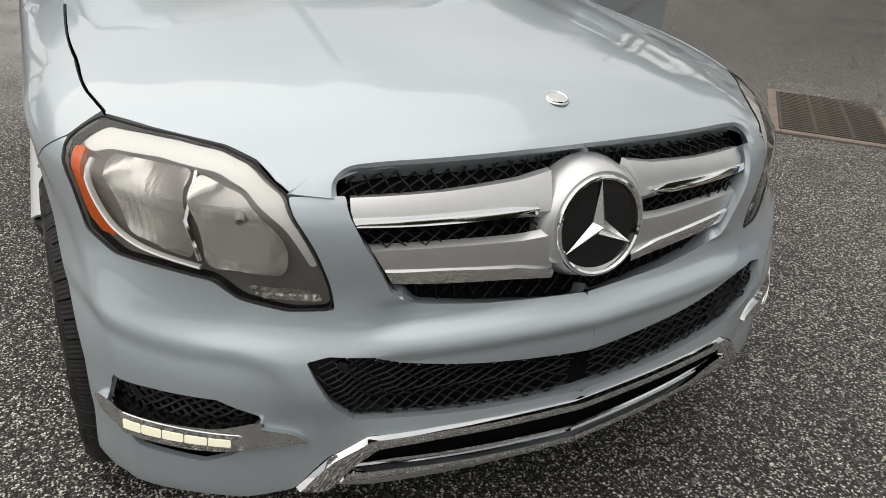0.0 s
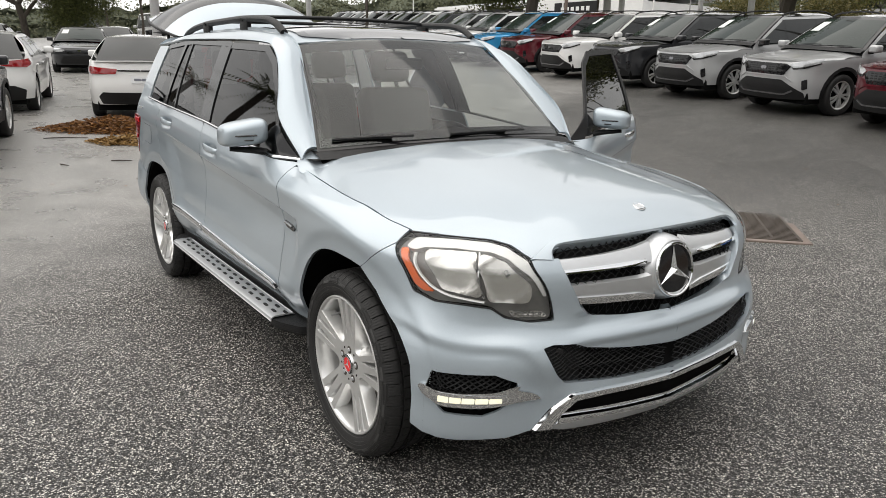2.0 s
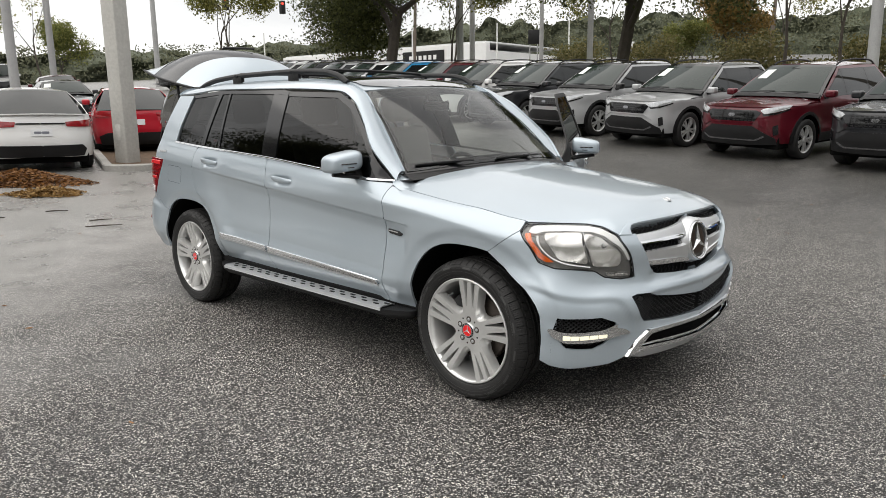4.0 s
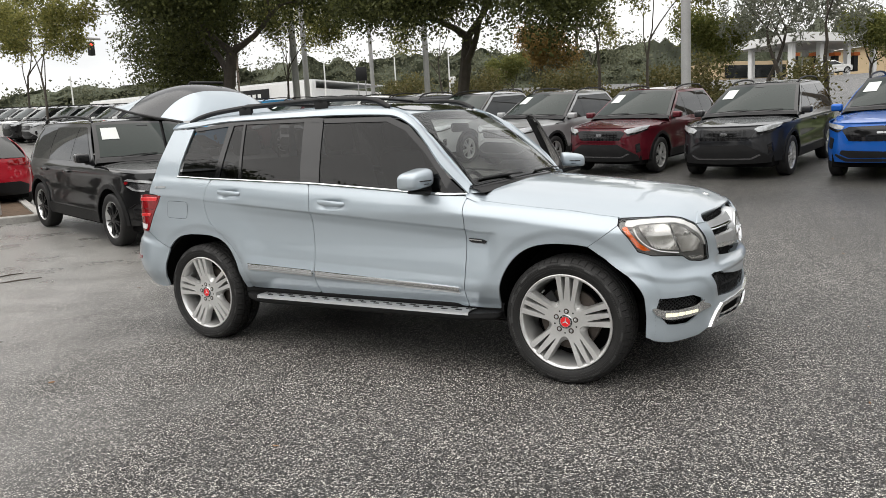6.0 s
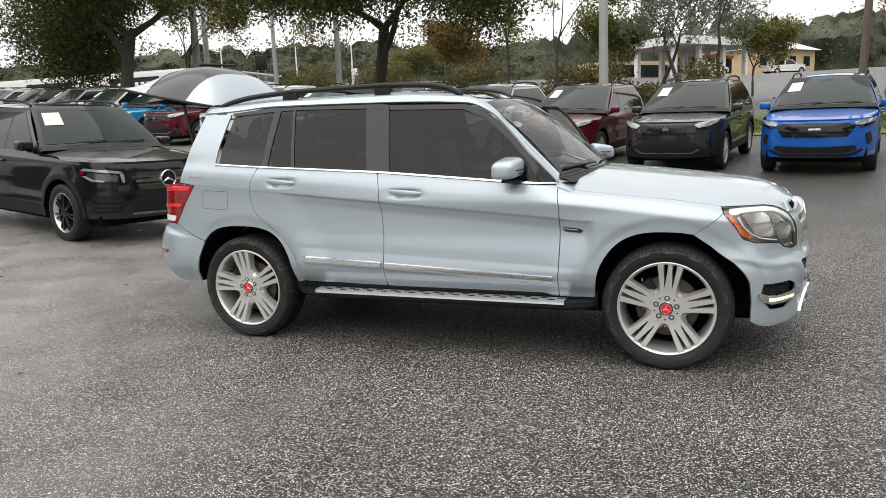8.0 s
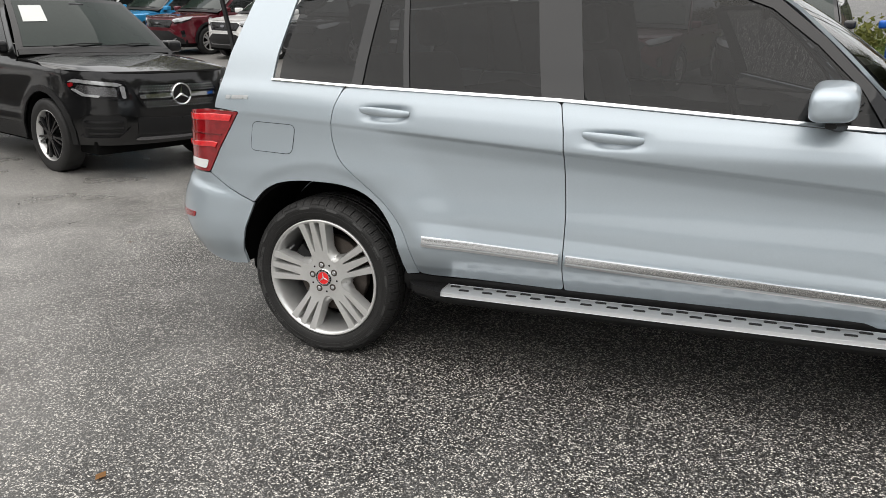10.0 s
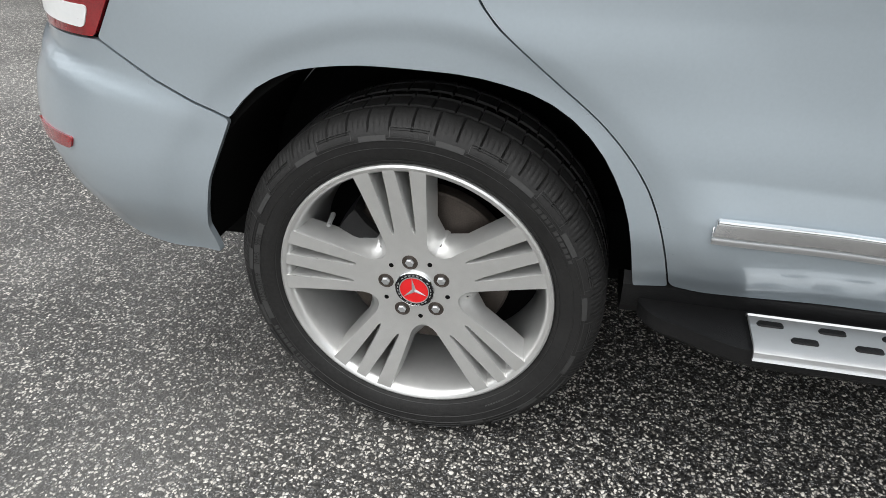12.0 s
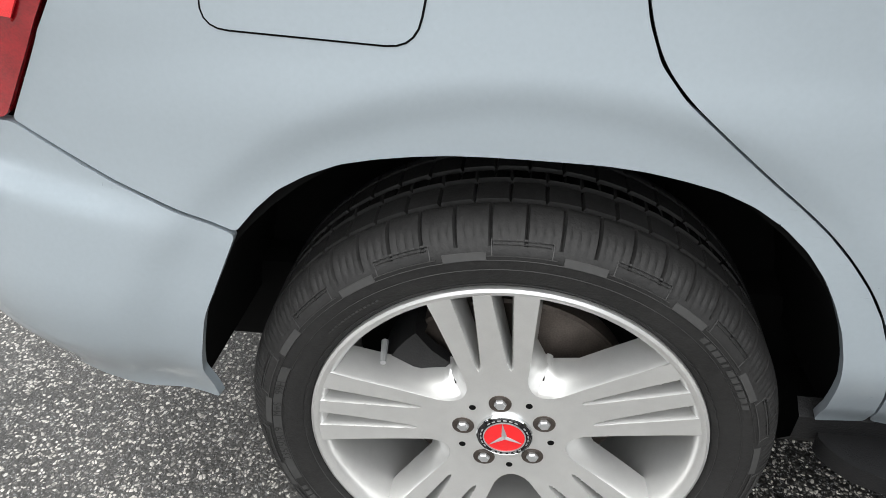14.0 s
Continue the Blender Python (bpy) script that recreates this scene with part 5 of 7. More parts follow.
    # rim
    out["barrel"] = lathe([(.254, .080), (.2625, .094), (.2640, .101), (.2628, .1055), (.2590, .1075), (.2540, .1060), (.2490, .1010), (.2455, .092), (.2425, .080), (.2385, .060), (.235, .040), (.232, .0), (.229, -.06), (.236, -.09)], 90)
    # five spoke groups: each a wedge of the centre that forks into three prongs
    edge_pts = [(.0855, 36.0), (.0865, 32.5), (.0900, 28.6), (.0965, 25.0), (.1060, 22.4)]
    half = [(r * math.cos(radians(a)), r * math.sin(radians(a))) for r, a in edge_pts] + [(.13, .0462), (.17, .0535), (.21, .0605), (.252, .0685)]
    half += [(.252, .0370), (.21, .0322), (.17, .0280), (.138, .0246), (.1225, .0230), (.1180, .0208), (.1225, .0182), (.138, .0168), (.17, .0150), (.21, .0130), (.252, .0112)]
    chain = half + [(x, -y) for x, y in reversed(half)]
    C = np.array(chain)
    T = np.gradient(C, axis=0)
    seg0, seg1 = np.diff(C, axis=0, prepend=C[:1]), np.diff(C, axis=0, append=C[-1:])
    unit = lambda q: q / (np.linalg.norm(q, axis=1)[:, None] + 1e-9)
    T = unit(unit(seg0) + unit(seg1))
    Nn = np.stack([T[:, 1], -T[:, 0]], 1)
    Nn[0] = (math.cos(radians(36)), math.sin(radians(36)))
    Nn[-1] = (math.cos(radians(36)), -math.sin(radians(36)))
    if (Nn[10] @ np.array((0, 1))) < 0 and C[7][1] > 0:
        Nn[1:-1] = -Nn[1:-1]
    side = np.sign((Nn[6] @ np.array((-.3, 1))))
    Nn[1:-1] *= side
    rr = np.hypot(C[:, 0], C[:, 1])
    face_at = lambda r: .0875 + .0175 * np.clip((r - .085) / .165, 0, 1) ** 1.25
    slot = np.array([8 < k < 31 for k in range(len(C))])
    flare = np.where(slot, .0022, .0065 + .022 * step(.130, .088, rr))
    loops = [(C - Nn * .0016, face_at(rr) - .0001), (C - Nn * .0006, face_at(rr) - .0002), (C, face_at(rr) - .0016), (C + Nn * .0012, face_at(rr) - .007), (C + Nn * (flare * .45)[:, None], face_at(rr) - .018), (C + Nn * flare[:, None], face_at(rr) - .036), (C + Nn * (flare * 1.1)[:, None], face_at(rr) - .052)]
    inner_arc = [(.030 * math.cos(a), .030 * math.sin(a)) for a in np.linspace(-radians(36), radians(36), 7)]
    outline = [tuple(p) for p in C - Nn * .0008] + inner_arc
    lp, lf = mesh2d(outline, .010, .010)
    lid = [(x, -float(face_at(math.hypot(x, y))) - .0001, y) for x, y in lp], lf
    walls = sheet(np.array([[(x, -dd, y) for (x, y), dd in zip(L, D)] for L, D in loops]))
    out["spoke"] = joined(lid, walls)
    groups = [radians(90 + 72 * k) for k in range(5)]
    # dark disc just proud of the spokes paints the shade in a bolt well
    out["lug_well"] = lathe([(.0155, .0790), (.0150, .0806), (.0138, .0808), (.0125, .0800), (0, .0800)], 20)
    hexa = [(.0085 * math.cos(a), .0085 * math.sin(a)) for a in np.linspace(0, 2 * np.pi, 6, endpoint=False)]
    out["lug_bolt"] = prism(hexa, .078, .0850, .002)
    # black dot painting the shade of a small hole
    out["pin_hole"] = lathe([(.0050, .0790), (.0045, .0802), (0, .0800)], 12)
    out["cap"] = lathe([(.0375, .078), (.0372, .084), (.035, .0862), (.0285, .0866)], 48)
    out["cap_rim"] = lathe([(.0385, .079), (.0385, .084), (.0372, .0855), (.0360, .084)], 48)
    out["cap_field"] = lathe([(.0285, .0864), (.02, .0868), (0, .0870)], 40)
    out["cap_ring"] = lathe([(.0275, .0862), (.0275, .0876), (.0292, .0876), (.0292, .0862)], 48)
    out["cap_star"] = star(.0278, .0045, .0022, .0868) + (False,)
    dots = []
    for k in range(26):
        a = 2 * np.pi * k / 26
        if k % 13 in (3, 10):
            continue
        dots.append(arc_pad(.0305, .0340, a - .07, a + .07, lambda r: .0862, .0008, 3))
    out["cap_mark"] = joined(*dots)
    out["disc"] = lathe([(.172, -.02), (.172, .010), (.168, .014), (.10, .014), (.092, .018), (.085, .050), (.055, .052), (0, .052)], 60)
    cal = []
    for r, d in ((.108, .035), (.108, .046), (.150, .052), (.182, .046), (.186, .020), (.186, -.03)):
        cal.append([(r * math.cos(a), -d, r * math.sin(a)) for a in np.linspace(radians(125), radians(178), 9)])
    out["caliper"] = thick(sheet(np.array(cal)), .02)
    out["backing"] = lathe([(.236, -.085), (.10, -.06), (0, -.06)], 40)
    out["valve"] = tube([(.205 * math.cos(radians(135)), -.055, .205 * math.sin(radians(135))), (.200 * math.cos(radians(135)), -.092, .200 * math.sin(radians(135)))], (.005, .004), 8)
    return out


WM = {k: ([data(k, *s) for s in v] if isinstance(v, list) else data(k, *v)) for k, v in wheel_meshes().items()}


def build_wheel(m, label):
    w = part("wheel", WM["tyre"], RUBBER, suv, label)
    w.matrix_local = m
    for k in range(15):
        part("sidewall_block", WM["sidewall_block"], RUBBER_PALE, w).rotation_euler = (0, radians(24 * k), 0)
        part("sidewall_pad", WM["sidewall_pad"], RUBBER_PALE, w).rotation_euler = (0, radians(24 * k), 0)
    for me in WM["sidewall_line"]:
        part("sidewall_line", me, RUBBER_PALE, w)
    tagged(part("raised_mark", WM["raised_mark"], RUBBER_PALE, w, "raised marking bars"), kind="stuff")
    part("text_band", WM["text_band"], RUBBER_PALE, w, "paler rubber band under the markings")
    tagged(part("raised_text", WM["tyre_text"], RUBBER, w, "raised rubber tyre markings"), kind="stuff")
    part("rim", WM["barrel"], ALLOY, w, "silver alloy rim")
    for k in range(5):
        part("spoke", WM["spoke"], ALLOY, w).rotation_euler = (0, radians(-90 - 72 * k), 0)
    for k in range(5):
        a = radians(90 + 72 * k)
        for nme, mt in (("lug_well", DISC), ("lug_bolt", SATIN)):
            o = part(nme, WM[nme], mt, w)
            o.location = (.0575 * math.cos(a), -.008, .0575 * math.sin(a))
        o = part("pin_hole", WM["pin_hole"], DARK, w)
        a += radians(36)
        o.location = (.064 * math.cos(a), -.008, .064 * math.sin(a))
    part("hub_cap", WM["cap"], GLOSSBLACK, w, "black and chrome hub cap").location = (0, -.008, 0)
    part("cap_rim", WM["cap_rim"], CHROME, w).location = (0, -.008, 0)
    part("cap_mark", WM["cap_mark"], SATIN, w).location = (0, -.008, 0)
    part("cap_field", WM["cap_field"], REDCAP, w, "bright red enamel field").location = (0, -.008, 0)
    part("cap_ring", WM["cap_ring"], SATIN, w).location = (0, -.008, 0)
    part("cap_star", WM["cap_star"], SATIN, w).location = (0, -.008, 0)
    part("brake_disc", WM["disc"], DISC, w, "rusty brake disc")
    part("caliper", WM["caliper"], TRIM, w)
    part("wheel_back", WM["backing"], DARK, w)
    part("valve", WM["valve"], SATIN, w)
    return w


for cx in (1.3775, -1.3775):
    build_wheel(pose(cx, -.790, .347, 0, 5 if cx > 0 else -8.5, 0), "alloy wheel with red hub cap")
    build_wheel(pose(cx, .790, .347, 0, 0, 180), "alloy wheel with red hub cap")


# ---- the other parked cars ----
BODY = mat("car_paint", (0.5, 0.5, 0.5), 0.3, 0.2, vary=0.03, coat=1.0)


def paint(name, c, metal=0.35):
    return mat(name, c, 0.35, metal, spec=0.15, vary=0.04, scale=120.0, coat=1.0)


WHITE, SILVER, GREY = paint("white_paint", (0.74, 0.74, 0.73), 0.0), paint("silver_paint", (0.42, 0.425, 0.43), 0.4), paint("dark_grey_paint", (0.024, 0.025, 0.028), 0.3)
BLACKP, REDP, BLUEP = paint("black_paint", (0.005, 0.005, 0.0055), 0.0), paint("ruby_red_paint", (0.095, 0.006, 0.013), 0.35), paint("bright_blue_paint", (0.006, 0.105, 0.46), 0.3)
BRIGHTRED = paint("bright_red_paint", (0.42, 0.012, 0.025), 0.2)
SKYBLUE = paint("sky_blue_paint", (0.03, 0.26, 0.52), 0.2)
SIDEGLASS = mat("dark_car_glass", (0.010, 0.012, 0.012), 0.02, vary=0.2)
FRONTGLASS = mat("green_tinted_glass", (0.016, 0.024, 0.021), 0.02, spec=0.26, vary=0.1, scale=2.0)
PAPER = mat("white_paper", (0.62, 0.64, 0.62), 0.7, vary=0.05)
PLATE = mat("plate_white", (0.70, 0.71, 0.72), 0.5, vary=0.1)
PLATEBAR = mat("plate_grey_bar", (0.16, 0.17, 0.2), 0.5)
LAMPGLASS = mat("clear_lamp", (0.50, 0.51, 0.52), 0.10, 0.5, vary=0.3, scale=40.0, coat=1.0)
DARKCHROME = mat("dark_chrome", (0.22, 0.22, 0.23), 0.2, 0.9, vary=0.1)
BLACKRIM = mat("black_rim", (0.012, 0.012, 0.013), 0.25)


class Shape:
    """Half body of a parked car: x ahead of the middle of the wheelbase, sizes in metres."""

    def __init__(self, axle, front, rear, half, belt, roof, hood_f, hood_r, ws, rl, tyre=.35, low=.22, deck=None, taper=.25, nose=2.9):
        self.axle, self.front, self.rear, self.half, self.belt, self.roof = axle, front, rear, half, belt, roof
        self.hood_f, self.hood_r, self.ws, self.rl, self.tyre, self.low, self.deck = hood_f, hood_r, ws, rl, tyre, low, deck
        self.xf, self.xr, self.taper, self.n = axle + .05, -axle - .10, taper, nose
        self.af, self.ar = bow(front - self.xf, half, nose), bow(self.xr - rear, half, 3.2)
        self.sf, self.sr = self.xf + self.af[0][-1], self.xr - self.ar[0][-1]

    def surf(self, s, z):
        s, z = np.broadcast_arrays(np.asarray(s, float), np.asarray(z, float))
        b, r = self.belt, self.roof
        W = tab([(.15, self.half - .07), (.32, self.half - .025), (.55, self.half - .004), (.75, self.half - .012), (b - .12, self.half), (b, self.half - .030), ((b + r) / 2, self.half - .03 - self.taper * .42), (r - .06, self.half - .03 - self.taper * .92), (r + .05, self.half - .03 - self.taper * 1.2)], z)
        for cx in (self.axle, -self.axle):
            W = W + .012 * step(.58, .42, np.hypot(s - cx, z - self.tyre))
        W = W - .016 * step(.16, .02, np.abs(z - .62)) * step(self.axle - .3, self.axle - .5, np.abs(s))
        pf, pr = np.interp(s, self.af[0] + self.xf, self.af[1]), np.interp(-s, self.ar[0] - self.xr, self.ar[1])
        lf = (self.front - self.xf) * tab([(.15, .90), (.35, .97), (.55, 1.0), (.75, .99), (self.hood_f, .93), (self.hood_f + .15, .80)], z)
        lr = (self.xr - self.rear) * tab([(.15, .86), (.35, .97), (.55, 1.0), (.75, .97), (b, .93), (r, .55)], z)
        x = np.where(s > self.xf, self.xf + lf * np.cos(pf) ** (2 / self.n), np.where(s < self.xr, self.xr - lr * np.cos(pr) ** (2 / 3.2), s))
        y = np.where(s > self.xf, W * np.sin(pf) ** (2 / self.n), np.where(s < self.xr, W * np.sin(pr) ** (2 / 3.2), W))
        return np.stack([x, -y, z], -1)

    def hood_z(self, x, y):
        a = np.clip((x - self.ws[0]) / (self.front - self.ws[0]), 0, 1)
        ay = np.abs(y) / self.half
        return self.hood_r + (self.hood_f - self.hood_r) * a ** 1.5 - .07 * ay ** 2.5 + .012 * step(.35, .55, ay) * step(0, .15, a) * step(1, .8, a)


def arch(cx, r, z0, z1, ccw):
    """Wheel-arch points from the front to the rear side."""
    a0 = math.asin((z0 - z1) / r)
    w = np.linspace(a0, np.pi - a0, 13)
    return [(cx + r * math.cos(a), z1 + r * math.sin(a)) for a in (w if ccw else w[::-1])]


def rim_meshes(kind):
    r = {"ten": .235, "five": .225, "black": .235}[kind]
    ring = lathe([(r + .012, .085), (r + .016, .094), (r + .006, .096), (r - .008, .085), (r - .014, .04)], 40)
    sp = []
    if kind == "black":
        ring = lathe([(r + .010, .085), (r + .016, .094), (r + .011, .096), (r + .007, .088), (r - .014, .04)], 40)
    count = 7 if kind == "black" else 5
    for k in range(count):
        for q in ((-.12, .12) if kind == "black" else (-.13, .13) if kind != "ten" else (-.2, .2)):
            a = 2 * np.pi * k / count + q
            c, s = math.cos(a), math.sin(a)
            row = []
            for rr, w, d in ((.03, .022, .085), (.12, .017, .088), (r - .004, .021, .084)) if kind != "black" else ((.03, .012, .085), (.12, .009, .088), (r - .004, .010, .084)):
                row.append([(rr * c - e * s, -dd, rr * s + e * c) for e, dd in ((-w, d - .03), (-w, d), (w, d), (w, d - .03))])
            v, f = sheet(np.array(row))
            sp.append((v, [tuple(reversed(t)) for t in f]))
    sp.append(lathe([(.055, .06), (.05, .09), (.0, .092)], 20))
    back = lathe([(r - .01, .03), (.1, .02), (0, .02)], 24)
    return ring, joined(*sp), back


RIMS = {}
for k in ("ten", "five", "black"):
    RIMS[k] = [data("rim_" + n, *s) for n, s in zip(("ring", "spokes", "back"), rim_meshes(k))]
TYRES = {}


def car_wheel(root, x, y, r, kind):
    if r not in TYRES:
        p = [(.238, .075), (.252, .098), (.29, .108), (r - .03, .106), (r - .008, .094), (r, .076), (r, -.076), (r - .02, -.10), (.24, -.08)]
        TYRES[r] = data("car_tyre", *lathe(p, 48))
    w = part("wheel", TYRES[r], RUBBER, root)
    w.matrix_local = pose(x, y, r, 0, 11, 180 if y > 0 else 0)
    mt = BLACKRIM if kind == "black" else ALLOY
    part("rim", RIMS[kind][0], ALLOY, w)
    part("spokes", RIMS[kind][1], mt, w)
    part("wheel_back", RIMS[kind][2], DARK, w)


def parked_car(name, c, front, rear, wheels="ten", rails=True, cladding=True, windows=None):
    """A car with its parts round a Shape; front and rear are lists of fittings (name, outline, proud, material)."""
    root = new(name)
    S_ = c.surf
    tw = lambda n, sh, m, l="": both(n, sh, m, root, l)
    b, ax, R = c.belt, c.axle, c.tyre + .075
    zt = c.hood_f
    top_f = [(s, float(c.hood_z(s, c.half)) - .015) for s in np.linspace(c.ws[0] + .02, c.xf, 6)]
    tail_z = c.deck[1] if c.deck else b
    low = c.low + .10
    body = [(c.sf, low), (c.sf, zt), (c.sf - .3, zt), (c.xf + .45, zt - .01)] + list(reversed(top_f)) + [(c.ws[0], b), (c.rl[0], b)]
    body += [(c.xr, tail_z), (c.sr + .3, tail_z), (c.sr, tail_z), (c.sr, low + .03), (-ax - R - .1, low)]
    body += list(reversed(arch(-ax, R, low, c.tyre, True))) + [(0, low - .02)] + list(reversed(arch(ax, R, low, c.tyre, True))) + [(ax + R + .12, low)]
    tw("body_side", panel(body, gap=0, fold=.01, r=0, ds=.07, dz=.035, surf=S_), BODY)
    if cladding:
        for cx in (ax, -ax):
            o = arch(cx, R + .055, low, c.tyre, True) + arch(cx, R - .004, low, c.tyre, False)
            tw("arch_cladding", panel(o, off=.010, gap=0, fold=.012, r=0, ds=.05, dz=.04, surf=S_), TRIM)
        tw("sill_cladding", panel([(-ax + R + .05, low + .13), (ax - R - .05, low + .13), (ax - R, low - .03), (-ax + R, low - .03)], off=.010, gap=0, fold=.012, r=.01, ds=.12, dz=.05, surf=S_), TRIM)
    part("underbody", block(c.rear + .25, c.front - .25, -c.half + .14, c.half - .14, c.low, c.low + .30, .03), DARK, root)
    for cx in (ax, -ax):
        w = np.linspace(0.05, np.pi - .05, 16)
        tw("wheel_housing", joined(sheet([[(cx + R * math.cos(a), -y, c.tyre + R * math.sin(a)) for a in w] for y in (c.half - .03, c.half - .35)]), sheet([[(cx + R * k * math.cos(a), -c.half + .34, c.tyre + R * k * math.sin(a)) for a in w] for k in (1, .02)])), DARK)
    # cabin
    xb, xt, xrt, xrb = c.ws[0], c.ws[1], c.rl[1], c.rl[0]
    zr = c.roof - .055
    upper = [(xb, b), (xb * .45 + xt * .55, b + (zr - b) * .58), (xt, zr), ((xt + xrt) / 2, zr + .02), (xrt, zr - .01), (xrb, b)]
    tw("cabin_side", panel(upper, gap=0, fold=.01, r=.04, ds=.12, dz=.05, surf=S_), BODY)
    lerp = lambda z, x0, x1: x0 + (x1 - x0) * (z - b) / (zr - b)
    z0, z1 = b + .02, zr - .045
    cuts = windows or [(xb - .12, .05), (-.02, -.86), (-.93, xrb + .16)]
    for a, e in cuts:
        front_edge = a == cuts[0][0]
        back_edge = e == cuts[-1][1]
        q = [(a, z0), (a if not front_edge else lerp(z1, xb - .12, xt - .10), z1), (e - .04 if not back_edge else lerp(z1, xrb + .16, xrt + .12), z1), (e, z0)]
        if front_edge:
            q.insert(1, (lerp(z0 + (z1 - z0) * .55, xb - .12, xt - .10) + .03, z0 + (z1 - z0) * .55))
        tw("side_window", panel(q, off=.005, gap=0, fold=.006, r=.03, ds=.15, dz=.08, surf=S_), SIDEGLASS)
    for a, e in zip(cuts[:-1], cuts[1:]):
        tw("window_pillar", panel([(a[1], z0), (a[1] - .04, z1), (e[0] - .02, z1), (e[0], z0)], off=.003, gap=0, fold=.004, r=0, dz=.1, surf=S_), GLOSSBLACK)
    rear_half = lambda z: -float(S_(0, z)[1])
    wr, wb = rear_half(zr), rear_half(b)
    plan = [(xrt, -wr), (xt, -wr), (xt + .07, -wr * .5), (xt + .09, 0), (xt + .07, wr * .5), (xt, wr), (xrt, wr), (xrt - .05, 0)]
    pts, faces = mesh2d(plan, .2, .12)
    part("roof", thick(([(x, y, zr + .055 * (1 - (abs(y) / wr) ** 2.4) + .02 * math.sin(math.pi * np.clip((x - xrt) / (xt - xrt), 0, 1))) for x, y in pts], faces), .03), BODY, root)
    def pane(x0, x1, zb0, zt0, w0, w1, bul, sgn, name, m, cover=1.0):
        P = []
        for v in np.linspace(0, 1, 8):
            row = []
            for u in np.linspace(1, -1, 15):
                u = u * cover
                row.append((x0 + (x1 - x0) * v + sgn * bul * (1 - u * u) + sgn * .03 * math.sin(math.pi * v), u * (w0 + (w1 - w0) * v), zb0 + (zt0 - zb0) * v + .02 * (1 - u * u)))
            P.append(row)
        v_, f_ = sheet(np.array(P))
        if sgn < 0:
            f_ = [tuple(reversed(q)) for q in f_]
        return part(name, (v_, f_), m, root)
    frame_ob = pane(xb, xt, b + .0, zr + .02, wb - .012, wr - .004, .12, 1, "screen_border", GLOSSBLACK)
    ws_at = lambda u, v, off: (xb + (xt - xb) * v + .12 * (1 - u * u) + .03 * math.sin(math.pi * v) + off, u * (wb - .012 + (wr - wb + .008) * v), b + (zr + .02 - b) * v + .02 * (1 - u * u) + off * .8)
    part("windscreen", sheet(np.array([[ws_at(u, v, .004) for u in np.linspace(.925, -.925, 15)] for v in np.linspace(.15, .93, 8)])), FRONTGLASS, root)
    part("cowl", sheet(np.array([[ws_at(u, v, o) for u in np.linspace(.99, -.99, 13)] for v, o in ((-.02, .035), (.05, .022), (.11, .007))])), TRIM, root, "black plastic cowl")
    for u0, u1 in ((.05, .72), (-.62, .0)):
        part("wiper", tube([ws_at(u0, .10, .03), ws_at((u0 + u1) / 2, .15, .022), ws_at(u1, .17, .012)], .006, 6), TRIM, root)
    part("mirror_housing", moved(block(-.05, .03, -.09, .09, -.05, .05, .02), Matrix.Translation(ws_at(0, .86, -.03))), GLOSSBLACK, root)
    pane(xrb, xrt, tail_z if not c.deck else b, zr + .015, wb - .08, wr - .03, .10, -1, "rear_window", SIDEGLASS)
    st = [ws_at(u, v, .009) for v in (.56, .70, .84) for u in (-.86, -.79, -.71, -.63, -.56)]
    part("windscreen_sticker", (st, [(r_ * 5 + c_, r_ * 5 + c_ + 1, r_ * 5 + c_ + 6, r_ * 5 + c_ + 5) for r_ in range(2) for c_ in range(4)]), PAPER, root, "white paper sticker")
    for sy in (1, -1):
        base = float(S_(xb - .15, b)[1])
        m = block(xb - .25, xb - .09, base - .19, base - .01, b + .02, b + .15, .035, 3)
        mo = part("wing_mirror", m if sy > 0 else flip(m), BODY, root)
        s2 = block(xb - .20, xb - .12, base - .06, base + .02, b - .005, b + .04, .01)
        part("mirror_base", s2 if sy > 0 else flip(s2), TRIM, mo)
        for hx in (.02, -.92):
            hy = float(S_(hx - .1, b - .13)[1])
            h = block(hx - .20, hx, hy - .035, hy + .005, b - .15, b - .115, .012)
            part("door_handle", h if sy > 0 else flip(h), BODY, root)
        if rails:
            rr = resample([(xt - .05, -wr + .04, zr + .03), (xt - .2, -wr + .04, zr + .085), ((xt + xrt) / 2, -wr + .05, zr + .115), (xrt + .2, -wr + .04, zr + .085), (xrt + .03, -wr + .04, zr + .03)], 16)
            t_ = tube(rr, .018, 6)
            part("roof_rail", t_ if sy > 0 else flip(t_), TRIM, root)
    for a in (.0, -.90):
        o = [(a, b - .02), (a + .004, b - .02), (a + .004, low + .12), (a, low + .12)]
        tw("door_seam", panel(o, off=.0008, gap=0, fold=0, r=0, ds=.01, dz=.1, surf=S_), DARK)
    # bonnet
    yy = np.linspace(-1, 1, 19)
    rows = []
    for u in np.linspace(0, 1, 14):
        row = []
        for v in yy:
            edge = S_(np.interp(abs(v), [0, .62, .86, 1], [c.sf, c.sf - .52 * c.half, c.xf + .38, c.xf]), zt)
            xe = float(edge[0])
            y = -v * (c.half - .035) if abs(v) > .97 else -v * c.half * .965
            x0 = xb + .13 * (1 - v * v)
            fx = c.xf + (c.front * .985 - c.xf) * max(1 - abs(v) ** c.n, 0) ** (1 / c.n)
            x = x0 + (fx - x0) * u
            z = float(c.hood_z(x, y))
            z = z + (zt - .004 - z) * math.exp(-((fx - x) / .07) ** 2)
            row.append((x, y, z))
        rows.append(row)
    v_, f_ = sheet(np.array(rows))
    part("bonnet", thick((v_, [tuple(reversed(q)) for q in f_]), .02), BODY, root)
